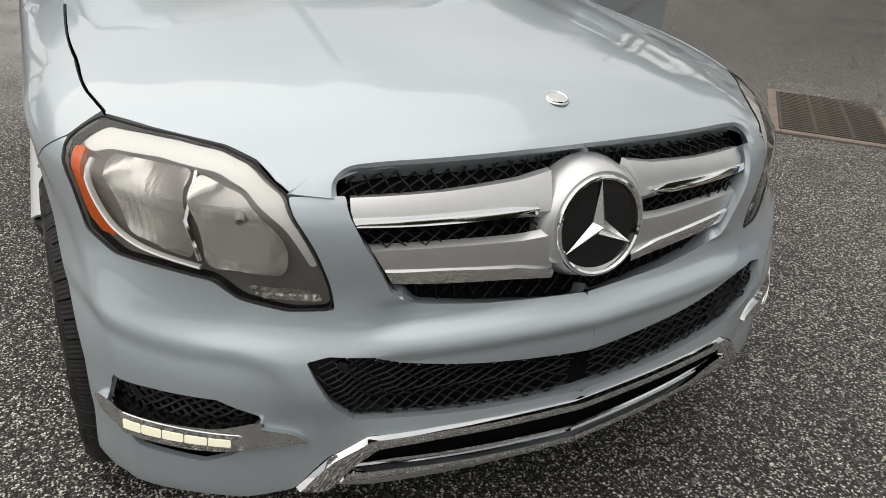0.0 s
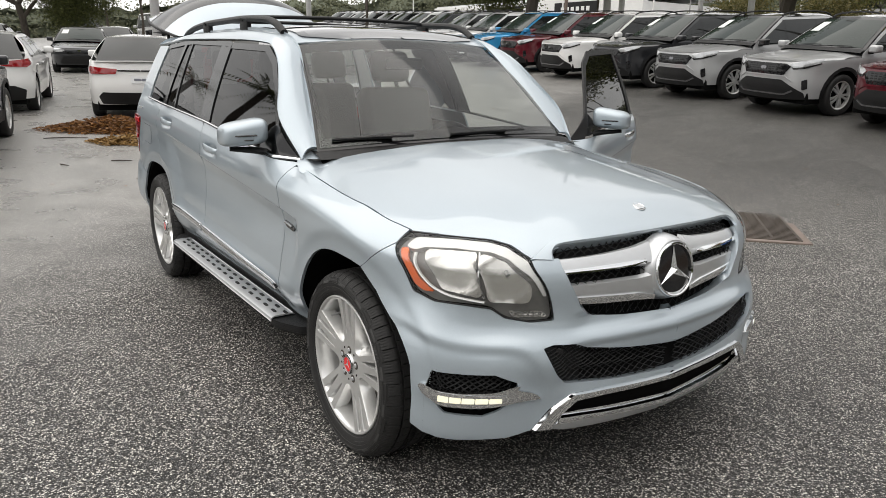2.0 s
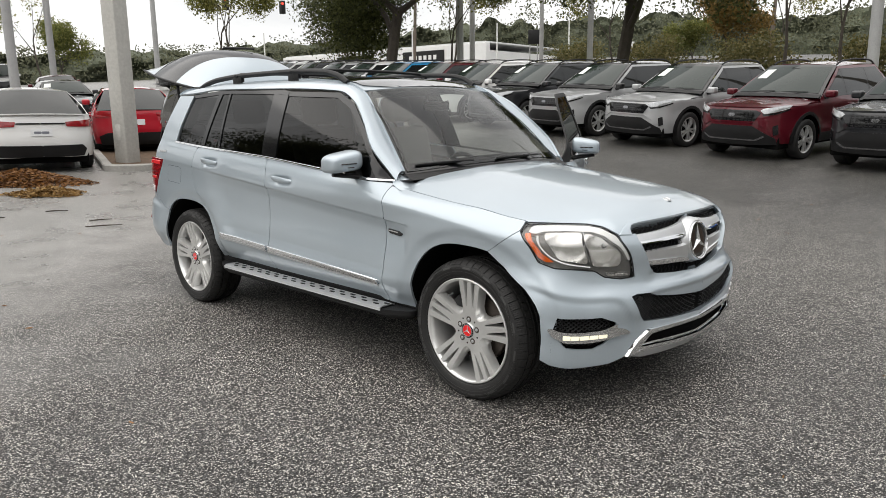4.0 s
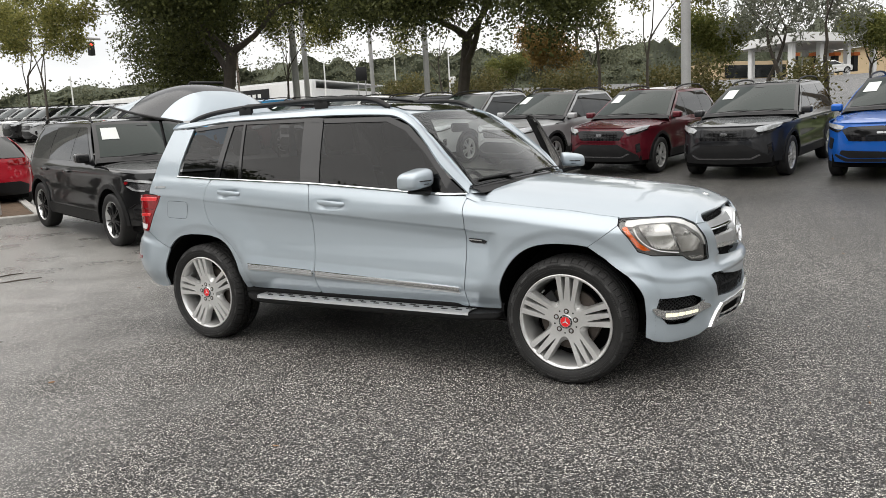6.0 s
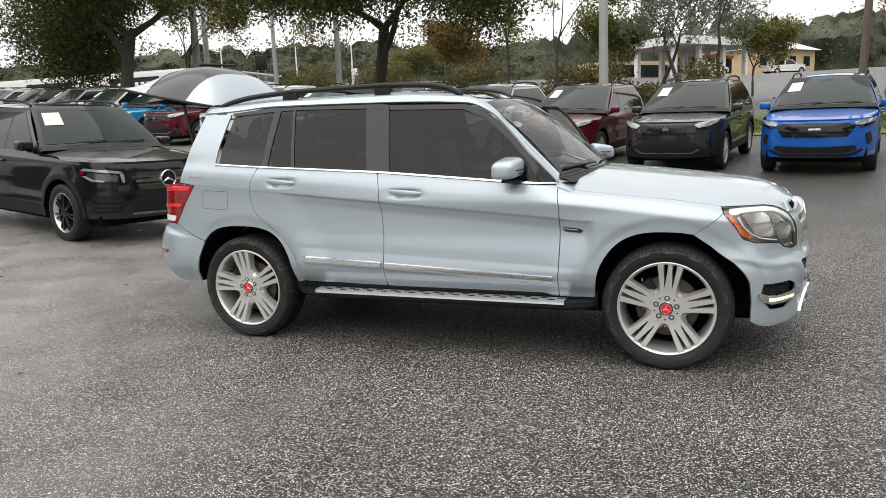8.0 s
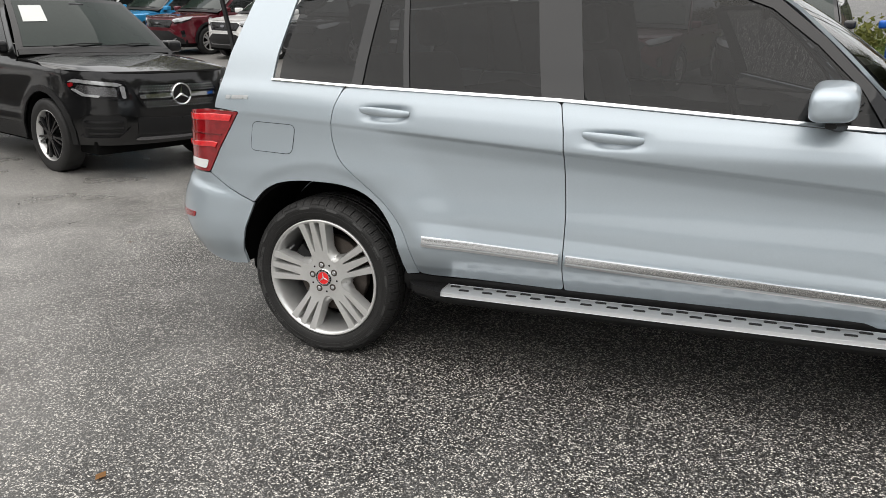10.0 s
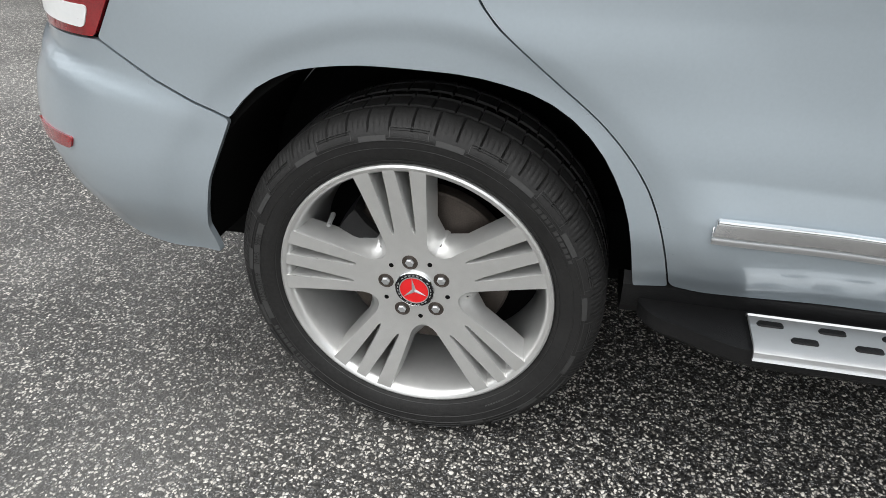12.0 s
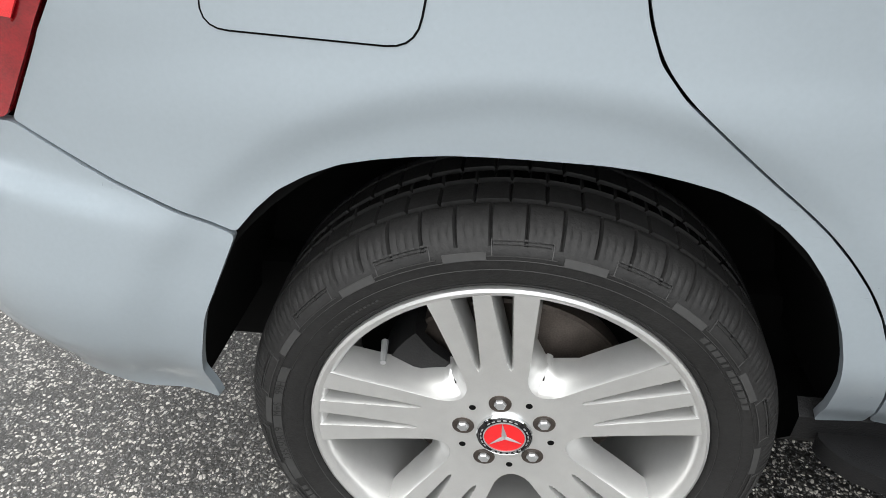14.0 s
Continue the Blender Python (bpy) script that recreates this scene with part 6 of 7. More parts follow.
    if c.deck:
        rows = []
        for u in np.linspace(0, 1, 8):
            row = []
            for v in np.linspace(-1, 1, 15):
                x0 = xrb + .05
                fx = c.xr + (c.rear * .985 - c.xr) * max(1 - abs(v) ** 3.2, 0) ** (1 / 3.2)
                x = x0 + (fx - x0) * u
                row.append((x, -v * c.half * .955, b + (tail_z - b) * u + .03 * (1 - v * v)))
            rows.append(row)
        part("boot_lid", thick(sheet(np.array(rows)), .02), BODY, root)
    for n, o, off, m, *l in front + rear:
        shape = panel([(c.sf - a if d == "f" else c.sr + a, z) for d, a, z in o], off=off, gap=0, fold=max(.006, off), r=.018, ds=.05, dz=.03, surf=S_)
        tw(n, shape, m, l[0] if l else "")
    for cx in (ax, -ax):
        car_wheel(root, cx, -c.half + .112, c.tyre, wheels)
        car_wheel(root, cx, c.half - .112, c.tyre, wheels)
    return root


F_ = lambda *p: [("f", a, z) for a, z in p]
R_ = lambda *p: [("r", a, z) for a, z in p]
COMPACT = Shape(1.345, 2.27, -2.30, .925, 1.05, 1.65, .97, 1.07, (.93, .0), (-2.05, -1.50), tyre=.36)
suv_front = [
    ("grille", F_((0, .905), (.44, .905), (.53, .86), (.43, .715), (0, .715)), .012, GLOSSBLACK, "black honeycomb grille"),
    ("grille_surround", F_((0, .712), (.44, .712), (.52, .66), (.62, .60), (.45, .685), (0, .690)), .016, BODY),
    ("lower_grille", F_((0, .635), (.40, .635), (.64, .50), (.80, .42), (.84, .31), (0, .29)), .010, TRIM, "wide black lower grille"),
    ("skid_plate", F_((0, .40), (.46, .40), (.60, .47), (.63, .45), (.48, .375), (0, .375)), .018, DARKCHROME, "grey skid plate"),
    ("headlight", F_((.50, .90), (.56, .935), (.88, .985), (1.06, .99), (.98, .93), (.72, .865), (.58, .845)), .010, LAMPGLASS, "slim clear headlight"),
    ("lamp_mask", F_((.53, .86), (.58, .84), (.74, .862), (1.0, .93), (1.02, .915), (.76, .835), (.58, .81)), .012, GLOSSBLACK),
    ("fog_lamp", F_((.74, .63), (.83, .66), (.85, .50), (.76, .47)), .012, GLOSSBLACK),
    ("badge", F_((0, .850), (.05, .845), (.07, .82), (.05, .795), (0, .790)), .022, DARKCHROME, "dark chrome oval badge"),
]
suv_rear = [
    ("tail_light", R_((.42, 1.02), (.98, 1.03), (1.02, .94), (.44, .92)), .012, REDLENS, "red tail light"),
    ("rear_valance", R_((0, .52), (.85, .52), (.9, .36), (0, .36)), .012, TRIM),
    ("number_plate", R_((0, .86), (.16, .86), (.16, .74), (0, .74)), .014, PLATE),
]
MODELS = {}
MODELS["suv"] = parked_car("compact_suv", COMPACT, suv_front, suv_rear, "ten")
for part_ob in list(MODELS["suv"].children):
    if part_ob.name.startswith("grille") and not part_ob.name.startswith("grille_"):
        for row in range(5):
            for col in range(6):
                a = .03 + col * .075
                if a > .40 - row * .0:
                    continue
                sgn = -1 if part_ob.data.vertices[0].co.y > 0 else 1
                o = [(COMPACT.sf - a, .885 - row * .036), (COMPACT.sf - a - .05, .885 - row * .036), (COMPACT.sf - a - .05, .867 - row * .036), (COMPACT.sf - a, .867 - row * .036)]
                sh = panel(o, off=.014, gap=0, fold=.004, r=.006, ds=.06, dz=.03, surf=COMPACT.surf)
                part("grille_slot", sh if sgn > 0 else flip(sh), TRIM, part_ob)

BLUEC = Shape(1.36, 2.32, -2.33, .92, 1.05, 1.63, .96, 1.07, (.92, .02), (-2.05, -1.55), tyre=.36)
blue_front = [
    ("grille", F_((0, .90), (.50, .89), (.62, .84), (.50, .67), (0, .66)), .012, GLOSSBLACK, "large black grille"),
    ("headlight", F_((.58, .90), (.72, .93), (1.08, .96), (1.02, .90), (.72, .855), (.62, .85)), .012, LAMPGLASS, "slim headlight"),
    ("lamp_mask", F_((.62, .84), (.74, .85), (1.0, .895), (1.0, .86), (.72, .80)), .010, GLOSSBLACK),
    ("lower_grille", F_((0, .50), (.62, .52), (.66, .46), (.50, .40), (0, .40)), .010, TRIM),
    ("fog_pocket", F_((.80, .70), (.92, .72), (.96, .56), (.84, .52)), .012, TRIM),
    ("bumper_lip", F_((0, .385), (.52, .385), (.74, .46), (.76, .43), (.56, .34), (0, .34)), .018, TRIM),
    ("badge", F_((0, .81), (.09, .81), (.10, .78), (0, .78)), .022, SATIN, "plain silver badge"),
]
MODELS["blue"] = parked_car("blue_suv", BLUEC, blue_front, suv_rear, "black", cladding=False)
BOXY = Shape(1.415, 2.30, -2.33, .917, 1.09, 1.69, 1.01, 1.13, (.92, .30), (-2.08, -1.75), tyre=.36)
black_front = [
    ("grille", F_((0, .89), (.40, .88), (.47, .82), (.40, .68), (0, .66)), .014, GLOSSBLACK, "black studded grille"),
    ("grille_bar", F_((0, .80), (.43, .79), (.42, .755), (0, .755)), .020, CHROME, "chrome grille bar"),
    ("headlight", F_((.52, .86), (.56, .905), (.98, .945), (1.09, .90), (1.03, .80), (.90, .765), (.56, .745)), .010, GLOSSBLACK, "LED headlight with bright outline"),
    ("lamp_bowl", F_((.62, .855), (.96, .885), (1.0, .83), (.90, .79), (.62, .775)), .013, DARKCHROME, "smoked chrome lamp bowl"),
    ("lamp_tube", F_((.555, .885), (.60, .902), (.98, .937), (1.06, .908), (.98, .905), (.60, .868)), .017, LAMPGLASS, "bright light strip"),
    ("lamp_tube", F_((.545, .872), (.590, .872), (.580, .762), (.545, .758)), .017, LAMPGLASS, "bright light strip"),
    ("lamp_tube", F_((.76, .790), (.90, .800), (1.0, .850), (1.04, .842), (.93, .782), (.78, .770)), .017, LAMPGLASS, "bright light strip"),
    ("lamp_corner", F_((1.0, .905), (1.065, .893), (1.055, .855), (1.0, .872)), .018, REDLENS, "small red corner reflector"),
    ("intake", F_((.56, .58), (.62, .605), (.90, .605), (.97, .54), (.93, .43), (.86, .395), (.62, .395), (.57, .44)), .010, TRIM, "black slatted side intake"),
    ("intake_slat", F_((.59, .555), (.94, .555), (.94, .535), (.59, .535)), .020, GLOSSBLACK),
    ("intake_slat", F_((.59, .500), (.93, .500), (.92, .480), (.59, .480)), .020, GLOSSBLACK),
    ("intake_slat", F_((.60, .450), (.90, .450), (.89, .430), (.60, .430)), .020, GLOSSBLACK),
    ("intake_brow", F_((.44, .605), (.60, .650), (.92, .650), (1.06, .56), (1.03, .545), (.90, .618), (.62, .618), (.46, .58)), .024, BODY),
    ("intake_lip", F_((.53, .50), (.555, .42), (.62, .372), (.90, .362), (1.0, .42), (.92, .40), (.64, .402), (.58, .45)), .026, BODY),
    ("lower_grille", F_((0, .56), (.46, .58), (.46, .42), (0, .40)), .010, TRIM),
    ("bumper_chrome", F_((0, .385), (.46, .395), (.50, .375), (.46, .365), (0, .357)), .018, DARKCHROME),
]
MODELS["boxy"] = parked_car("black_suv", BOXY, black_front, suv_rear, "black", cladding=True)
studs = []
for row in range(9):
    for col in range(15):
        a, z = .02 + col * .028 + (row % 2) * .014, .675 + row * .024
        if .745 < z < .81 or a > .43 - abs(z - .80) * .4:
            continue
        studs.append(panel([(BOXY.sf - a, z + .004), (BOXY.sf - a - .008, z + .004), (BOXY.sf - a - .008, z - .004), (BOXY.sf - a, z - .004)], off=.018, gap=0, fold=0, r=0, ds=.1, dz=.1, surf=BOXY.surf))
st_ = both("grille_studs", joined(*studs), SATIN, MODELS["boxy"], "small bright grille studs")
for o_ in st_:
    tagged(o_, kind="stuff")
em_m = Matrix.Translation((2.312, 0, .785)) @ Matrix.Rotation(radians(90), 4, "Z")
em_b = part("emblem_dish", moved(lathe([(.098, -.02), (.098, .012), (.05, .013), (0, .013)], 40), em_m), GLOSSBLACK, MODELS["boxy"], "round black emblem disc")
part("emblem_ring", moved(lathe([(.108, -.01), (.108, .014), (.102, .022), (.094, .016)], 40), em_m), CHROME, em_b)
part("emblem_star", (lambda s: (s[0], s[1], False))(moved(star(.096, .018, .012, .013), em_m)), CHROME, em_b)
LOWCAR = Shape(1.35, 2.25, -2.38, .89, .96, 1.44, .80, .96, (.92, .15), (-1.72, -1.05), tyre=.32, low=.17, deck=(-2.3, 1.02), taper=.27)
sedan_front = [
    ("grille", F_((0, .66), (.30, .66), (.40, .72), (.44, .70), (.36, .62), (0, .63)), .010, GLOSSBLACK),
    ("lower_grille", F_((0, .56), (.45, .56), (.62, .36), (.55, .30), (0, .30)), .010, TRIM, "wide black lower grille"),
    ("headlight", F_((.42, .74), (.60, .78), (.98, .80), (1.02, .73), (.74, .67), (.48, .69)), .012, LAMPGLASS),
    ("badge", F_((0, .745), (.05, .74), (.05, .69), (0, .685)), .018, CHROME),
]
sedan_rear = [
    ("tail_light", R_((.38, .90), (.98, .93), (1.06, .88), (.92, .80), (.40, .82)), .014, REDLENS, "red tail light"),
    ("rear_valance", R_((0, .50), (.66, .50), (.76, .42), (.70, .30), (0, .30)), .012, TRIM, "black rear valance"),
    ("number_plate", R_((0, .78), (.17, .78), (.17, .66), (0, .66)), .014, PLATE, "white plate with plain bars"),
    ("plate_bar", R_((0, .74), (.12, .74), (.12, .70), (0, .70)), .018, PLATEBAR),
    ("boot_strip", R_((0, .885), (.38, .885), (.38, .86), (0, .86)), .012, TRIM),
]
MODELS["sedan"] = parked_car("compact_sedan", LOWCAR, sedan_front, sedan_rear, "five", rails=False, cladding=False, windows=[(.80, .05), (-.02, -.80), (-.86, -1.38)])
HATCH = Shape(1.32, 2.15, -2.20, .885, .98, 1.44, .82, .97, (.92, .15), (-1.95, -1.35), tyre=.32, low=.17, taper=.27)
hatch_rear = [
    ("tail_light", R_((.40, .94), (1.02, .99), (1.08, .90), (.86, .84), (.42, .86)), .014, REDLENS, "red tail light"),
    ("rear_valance", R_((0, .52), (.60, .52), (.82, .44), (.80, .26), (0, .26)), .012, TRIM),
    ("number_plate", R_((0, .80), (.16, .80), (.16, .68), (0, .68)), .014, PLATE),
]
MODELS["hatch"] = parked_car("hatchback", HATCH, sedan_front, hatch_rear, "five", rails=False, cladding=False, windows=[(.80, .05), (-.02, -.80), (-.86, -1.55)])
TRUCK = Shape(1.85, 2.85, -2.95, .99, 1.22, 1.90, 1.18, 1.26, (1.15, .55), (-.75, -.60), tyre=.40, low=.32, deck=(-2.9, 1.20), taper=.22)
truck_front = [
    ("grille", F_((0, 1.12), (.60, 1.12), (.62, .80), (0, .78)), .014, GLOSSBLACK, "tall black grille"),
    ("headlight", F_((.66, 1.10), (1.06, 1.10), (1.06, .86), (.68, .88)), .014, LAMPGLASS),
    ("bumper", F_((0, .70), (1.0, .70), (1.0, .50), (0, .50)), .03, CHROME),
]
truck_rear = [("tail_light", R_((.86, 1.16), (1.1, 1.16), (1.1, .85), (.86, .85)), .014, REDLENS), ("bumper", R_((0, .68), (.95, .68), (.95, .52), (0, .52)), .03, CHROME)]
MODELS["truck"] = parked_car("pickup_truck", TRUCK, truck_front, truck_rear, "ten", rails=False, cladding=False, windows=[(1.02, .30), (.24, -.62)])


def park(model, color, x, y, heading, label, category="car", roof=None, group="parked cars", rim=None):
    """Stand a copy of a model on the lot, tilted with the ground."""
    c, s = math.cos(radians(heading)), math.sin(radians(heading))
    gz = lambda a, b: float(ground_z(x + a * c - b * s, y + a * s + b * c))
    ax_, wy = 1.35, .8
    zs = {(a, b): gz(a, b) for a in (ax_, -ax_) for b in (wy, -wy)}
    fwd = Vector((2 * ax_ * c, 2 * ax_ * s, (zs[ax_, wy] + zs[ax_, -wy] - zs[-ax_, wy] - zs[-ax_, -wy]) / 2)).normalized()
    lft = Vector((-2 * wy * s, 2 * wy * c, (zs[ax_, wy] + zs[-ax_, wy] - zs[ax_, -wy] - zs[-ax_, -wy]) / 2)).normalized()
    up_ = fwd.cross(lft).normalized()
    lft = up_.cross(fwd)
    m = Matrix((fwd, lft, up_)).transposed().to_4x4()
    m.translation = (x, y, sum(zs.values()) / 4 - .004)
    ob = copy_thing(MODELS[model], m)
    for o in ob.children_recursive:
        if o.type == "MESH" and o.data.materials[0] == BODY:
            o.material_slots[0].link = "OBJECT"
            o.material_slots[0].material = roof if roof and o.name.startswith(("roof", "wing_mirror")) else color
    tagged(ob, label, category, group)
    return ob


ROW_F = Vector((-.18, -.984, 0)).normalized()
ROW_H = math.degrees(math.atan2(ROW_F.y, ROW_F.x))
ROW_L = Vector((-ROW_F.y, ROW_F.x, 0))


def in_row(k, model, color, label, roof=None, ahead=0.0):
    p = Vector((1.59 - 2.45 * k, 10.1 + .48 * k, 0)) - ROW_F * (1.345 - ahead) - ROW_L * .86
    return park(model, color, p.x, p.y, ROW_H, label, "suv", roof, "row of parked SUVs")


in_row(-1, "blue", BLUEP, "bright blue SUV with black grille parked on asphalt")
in_row(0, "suv", GREY, "dark grey SUV with chrome badge parked in a row")
in_row(1, "suv", REDP, "ruby red SUV parked in a row on asphalt")
in_row(2, "suv", SILVER, "silver SUV with slim headlights parked in a row")
in_row(3, "suv", SILVER, "silver SUV with black roof parked in a row", BLACKP)
in_row(4, "suv", GREY, "dark grey SUV with black grille parked in a row")
in_row(5, "suv", WHITE, "white SUV with black grille parked in a row")
in_row(6, "suv", REDP, "ruby red SUV parked in a long row")
in_row(7, "suv", SKYBLUE, "sky blue SUV parked in a long row")
for k, (col, txt) in enumerate(((WHITE, "white"), (SILVER, "silver"), (GREY, "dark grey"), (WHITE, "white"), (GREY, "dark grey"), (SILVER, "silver"), (BLACKP, "black"), (WHITE, "white"), (SILVER, "silver"), (GREY, "dark grey"))):
    in_row(8 + k, "suv", col, txt + " SUV far along the parked row")
park("boxy", BLACKP, -7.17, 2.93, -14.5, "glossy black SUV with chrome emblem and black wheels", "suv", group="cars by the drive")
park("sedan", WHITE, -12.5, 1.40, 167, "white sedan seen from behind with red lamps", group="cars by the drive")
park("suv", GREY, -7.9, -2.45, 168, "grey SUV with black arches parked facing away", "suv", group="cars by the drive")
park("hatch", WHITE, -14.0, -1.15, 169, "white hatchback parked facing away", group="cars by the drive")
park("sedan", GREY, -25.4, 2.2, -12, "dark grey sedan with clear lamps facing the drive", group="cars by the drive")
park("hatch", BRIGHTRED, -14.2, 4.15, 160, "bright red hatchback parked behind the lamp pole", group="cars by the drive")
park("sedan", REDP, -31.0, 8.2, 165, "red sedan parked far along the drive", group="cars by the drive")
park("sedan", WHITE, -29.5, 4.0, 167, "white sedan parked far along the drive", group="cars by the drive")
park("truck", WHITE, -39.5, 8.1, -12, "white pickup truck with black grille", "pickup", group="cars by the drive")
park("truck", BLACKP, -42.0, 4.6, -10, "black pickup truck with chrome bumper", "pickup", group="cars by the drive")
park("sedan", GREY, -24.2, 6.05, -12, "dark green-grey sedan facing the drive beyond the pole", group="cars by the drive")
park("sedan", GREY, -33.0, -.2, 170, "dark sedan parked along the drive", group="cars by the drive")
park("truck", WHITE, 8.5, 104.0, 35, "white pickup truck by the far buildings", "pickup", group="cars by the far buildings")
park("sedan", WHITE, -.5, 84.0, 35, "white sedan by the filling station", group="cars by the far buildings")
for m_ in MODELS.values():
    for o in (m_, *m_.children_recursive):
        bpy.data.objects.remove(o, do_unlink=True)


# ---- round the lot: trees, poles, buildings, drain, leaves ----
def leafy(name, c1, c2, rough=0.6):
    m = bpy.data.materials.new(name)
    m.use_nodes = True
    t = m.node_tree
    p = t.nodes["Principled BSDF"]
    g, r = t.nodes.new("ShaderNodeNewGeometry"), t.nodes.new("ShaderNodeValToRGB")
    r.color_ramp.elements[0].color, r.color_ramp.elements[1].color = (*c1, 1), (*c2, 1)
    t.links.new(g.outputs["Random Per Island"], r.inputs["Fac"])
    t.links.new(r.outputs["Color"], p.inputs["Base Color"])
    p.inputs["Roughness"].default_value = rough
    p.inputs["Specular IOR Level"].default_value = 0.3
    tl_, mx_ = t.nodes.new("ShaderNodeBsdfTranslucent"), t.nodes.new("ShaderNodeMixShader")
    mx_.inputs[0].default_value = 0.4
    t.links.new(r.outputs["Color"], tl_.inputs["Color"])
    t.links.new(p.outputs[0], mx_.inputs[1])
    t.links.new(tl_.outputs[0], mx_.inputs[2])
    t.links.new(mx_.outputs[0], t.nodes["Material Output"].inputs["Surface"])
    return m


LEAF_OAK = leafy("oak_leaves", (0.030, 0.038, 0.012), (0.125, 0.135, 0.042))
LEAF_SPARSE = leafy("thin_leaves", (0.10, 0.11, 0.03), (0.32, 0.30, 0.09))
LEAF_AUTUMN = leafy("autumn_leaves", (0.13, 0.09, 0.025), (0.30, 0.19, 0.06))
LEAF_GREEN = leafy("bush_leaves", (0.09, 0.11, 0.03), (0.24, 0.24, 0.07))
LEAF_FAR = leafy("far_wood_leaves", (0.070, 0.078, 0.048), (0.155, 0.16, 0.10))
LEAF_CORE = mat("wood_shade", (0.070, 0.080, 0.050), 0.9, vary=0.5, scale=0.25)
LEAF_THICKET = leafy("thicket_leaves", (0.07, 0.075, 0.025), (0.20, 0.17, 0.07))
MOSS = leafy("grey_moss", (0.15, 0.16, 0.12), (0.28, 0.29, 0.23))
LEAF_DEAD = leafy("fallen_leaves", (0.07, 0.028, 0.012), (0.34, 0.17, 0.06))
GRASS = leafy("grass_blades", (0.06, 0.10, 0.02), (0.16, 0.20, 0.06))
BARK = mat("bark", (0.060, 0.050, 0.040), 0.9, vary=0.4, scale=4.0, bump=0.6, bump_scale=25.0)
CONCRETE = mat("concrete", (0.36, 0.35, 0.33), 0.85, vary=0.22, scale=2.5, bump=0.3, bump_scale=60.0)
PALECONCRETE = mat("pale_concrete", (0.50, 0.49, 0.46), 0.85, vary=0.15, scale=1.5, bump=0.2, bump_scale=60.0)
POLE = mat("grey_pole", (0.33, 0.33, 0.33), 0.6, vary=0.15, scale=2.0)
WOODPOLE = mat("weathered_pole", (0.13, 0.105, 0.085), 0.9, vary=0.3, scale=3.0)
IRON = mat("drain_iron", (0.075, 0.062, 0.052), 0.6, 0.5, vary=0.4, scale=12.0, bump=0.3)
WALLWHITE = mat("white_fascia", (0.72, 0.72, 0.71), 0.6, vary=0.06, scale=0.6)
WALLTAN = mat("tan_wall", (0.56, 0.43, 0.27), 0.8, vary=0.08, scale=0.8)
ROOFGREY = mat("pale_roof", (0.60, 0.61, 0.61), 0.6, vary=0.08, scale=0.8)
SHOPGLASS = mat("shop_glass", (0.02, 0.022, 0.024), 0.08, vary=0.4, scale=0.7)
ORANGE = mat("orange_panel", (0.65, 0.16, 0.03), 0.5, vary=0.1)
SIGNRED = mat("lit_red_signal", (1.0, 0.05, 0.03), 0.4, emit=2.0)
rng = np.random.default_rng(7)


def cards(points, size, flat=0.0, ratio=1.7):
    """One leaf-shaped card at each point, turned at random."""
    n = len(points)
    a = rng.normal(size=(n, 3))
    a /= np.linalg.norm(a, axis=1)[:, None]
    b = np.cross(a, rng.normal(size=(n, 3)))
    b /= np.linalg.norm(b, axis=1)[:, None]
    if flat:
        a[:, 2] *= 1 - flat
        b[:, 2] *= 1 - flat
    s = (size * rng.uniform(.6, 1.4, n))[:, None]
    a, b = a * s * ratio / 2, b * s / 2
    P = np.stack([points - a, points + b * .9, points + a, points - b * .9], 1).reshape(-1, 3)
    return [tuple(p) for p in P], [(4 * i, 4 * i + 1, 4 * i + 2, 4 * i + 3) for i in range(n)]


def tree_shapes(height, spread, trunk, leaves, leaf, seed, low=.3, bare=0.0, depth=4):
    """Tapered trunk with forking limbs, and a crown of small leaves round the limb ends."""
    global rng
    rng = np.random.default_rng(seed)
    limbs, ends = [], []

    def grow(p, d, length, r, level):
        pts, rad = [p], [r]
        q, dd = np.array(p), np.array(d)
        for k in range(5):
            dd = dd + rng.normal(size=3) * .12
            if level > 0:
                dd[2] += .05
            dd /= np.linalg.norm(dd)
            q = q + dd * length / 5
            pts.append(q.copy())
            rad.append(r * (1 - .11 * (k + 1)))
            if level >= 2:
                ends.append(q.copy())
        limbs.append(tube(pts, rad, 7 if level < 2 else 4))
        if level < depth:
            for k in range(3 if level < 2 else 2 + int(rng.random() < .5)):
                turn = rng.normal(size=3)
                turn -= dd * (turn @ dd)
                turn /= np.linalg.norm(turn) + 1e-9
                nd = dd * .62 + turn * .78 * (spread / height * 1.7)
                nd /= np.linalg.norm(nd)
                grow(pts[-1 - (k % 2)], nd, length * rng.uniform(.58, .78), rad[-1] * .72, level + 1)

    grow(np.zeros(3), np.array((rng.normal() * .05, rng.normal() * .05, 1)), height * low, trunk, 0)
    ends = np.array(ends)
    scale = np.array((spread / max(np.percentile(np.hypot(ends[:, 0], ends[:, 1]), 95), .1),) * 2 + (height / ends[:, 2].max(),))
    heads = ends[rng.permutation(len(ends))[:max(40, len(ends) // 3)]] if bare == 0 else ends
    k = rng.integers(0, len(heads), leaves)
    ball = rng.normal(size=(leaves, 3))
    ball *= (rng.random((leaves, 1)) ** .45) / np.linalg.norm(ball, axis=1)[:, None]
    pts = heads[k] + ball * (height * (.085 if bare == 0 else .05)) * (1, 1, .8)
    if bare == 0:
        pts[:, 2] -= rng.random(leaves) ** 2 * height * .06
    pts = pts * scale
    wood = joined(*limbs)
    wood = [tuple(np.array(p) * (1 + (scale - 1) * min(1, p[2] / (height * low)))) for p in wood[0]], wood[1]
    return wood, cards(pts, leaf)


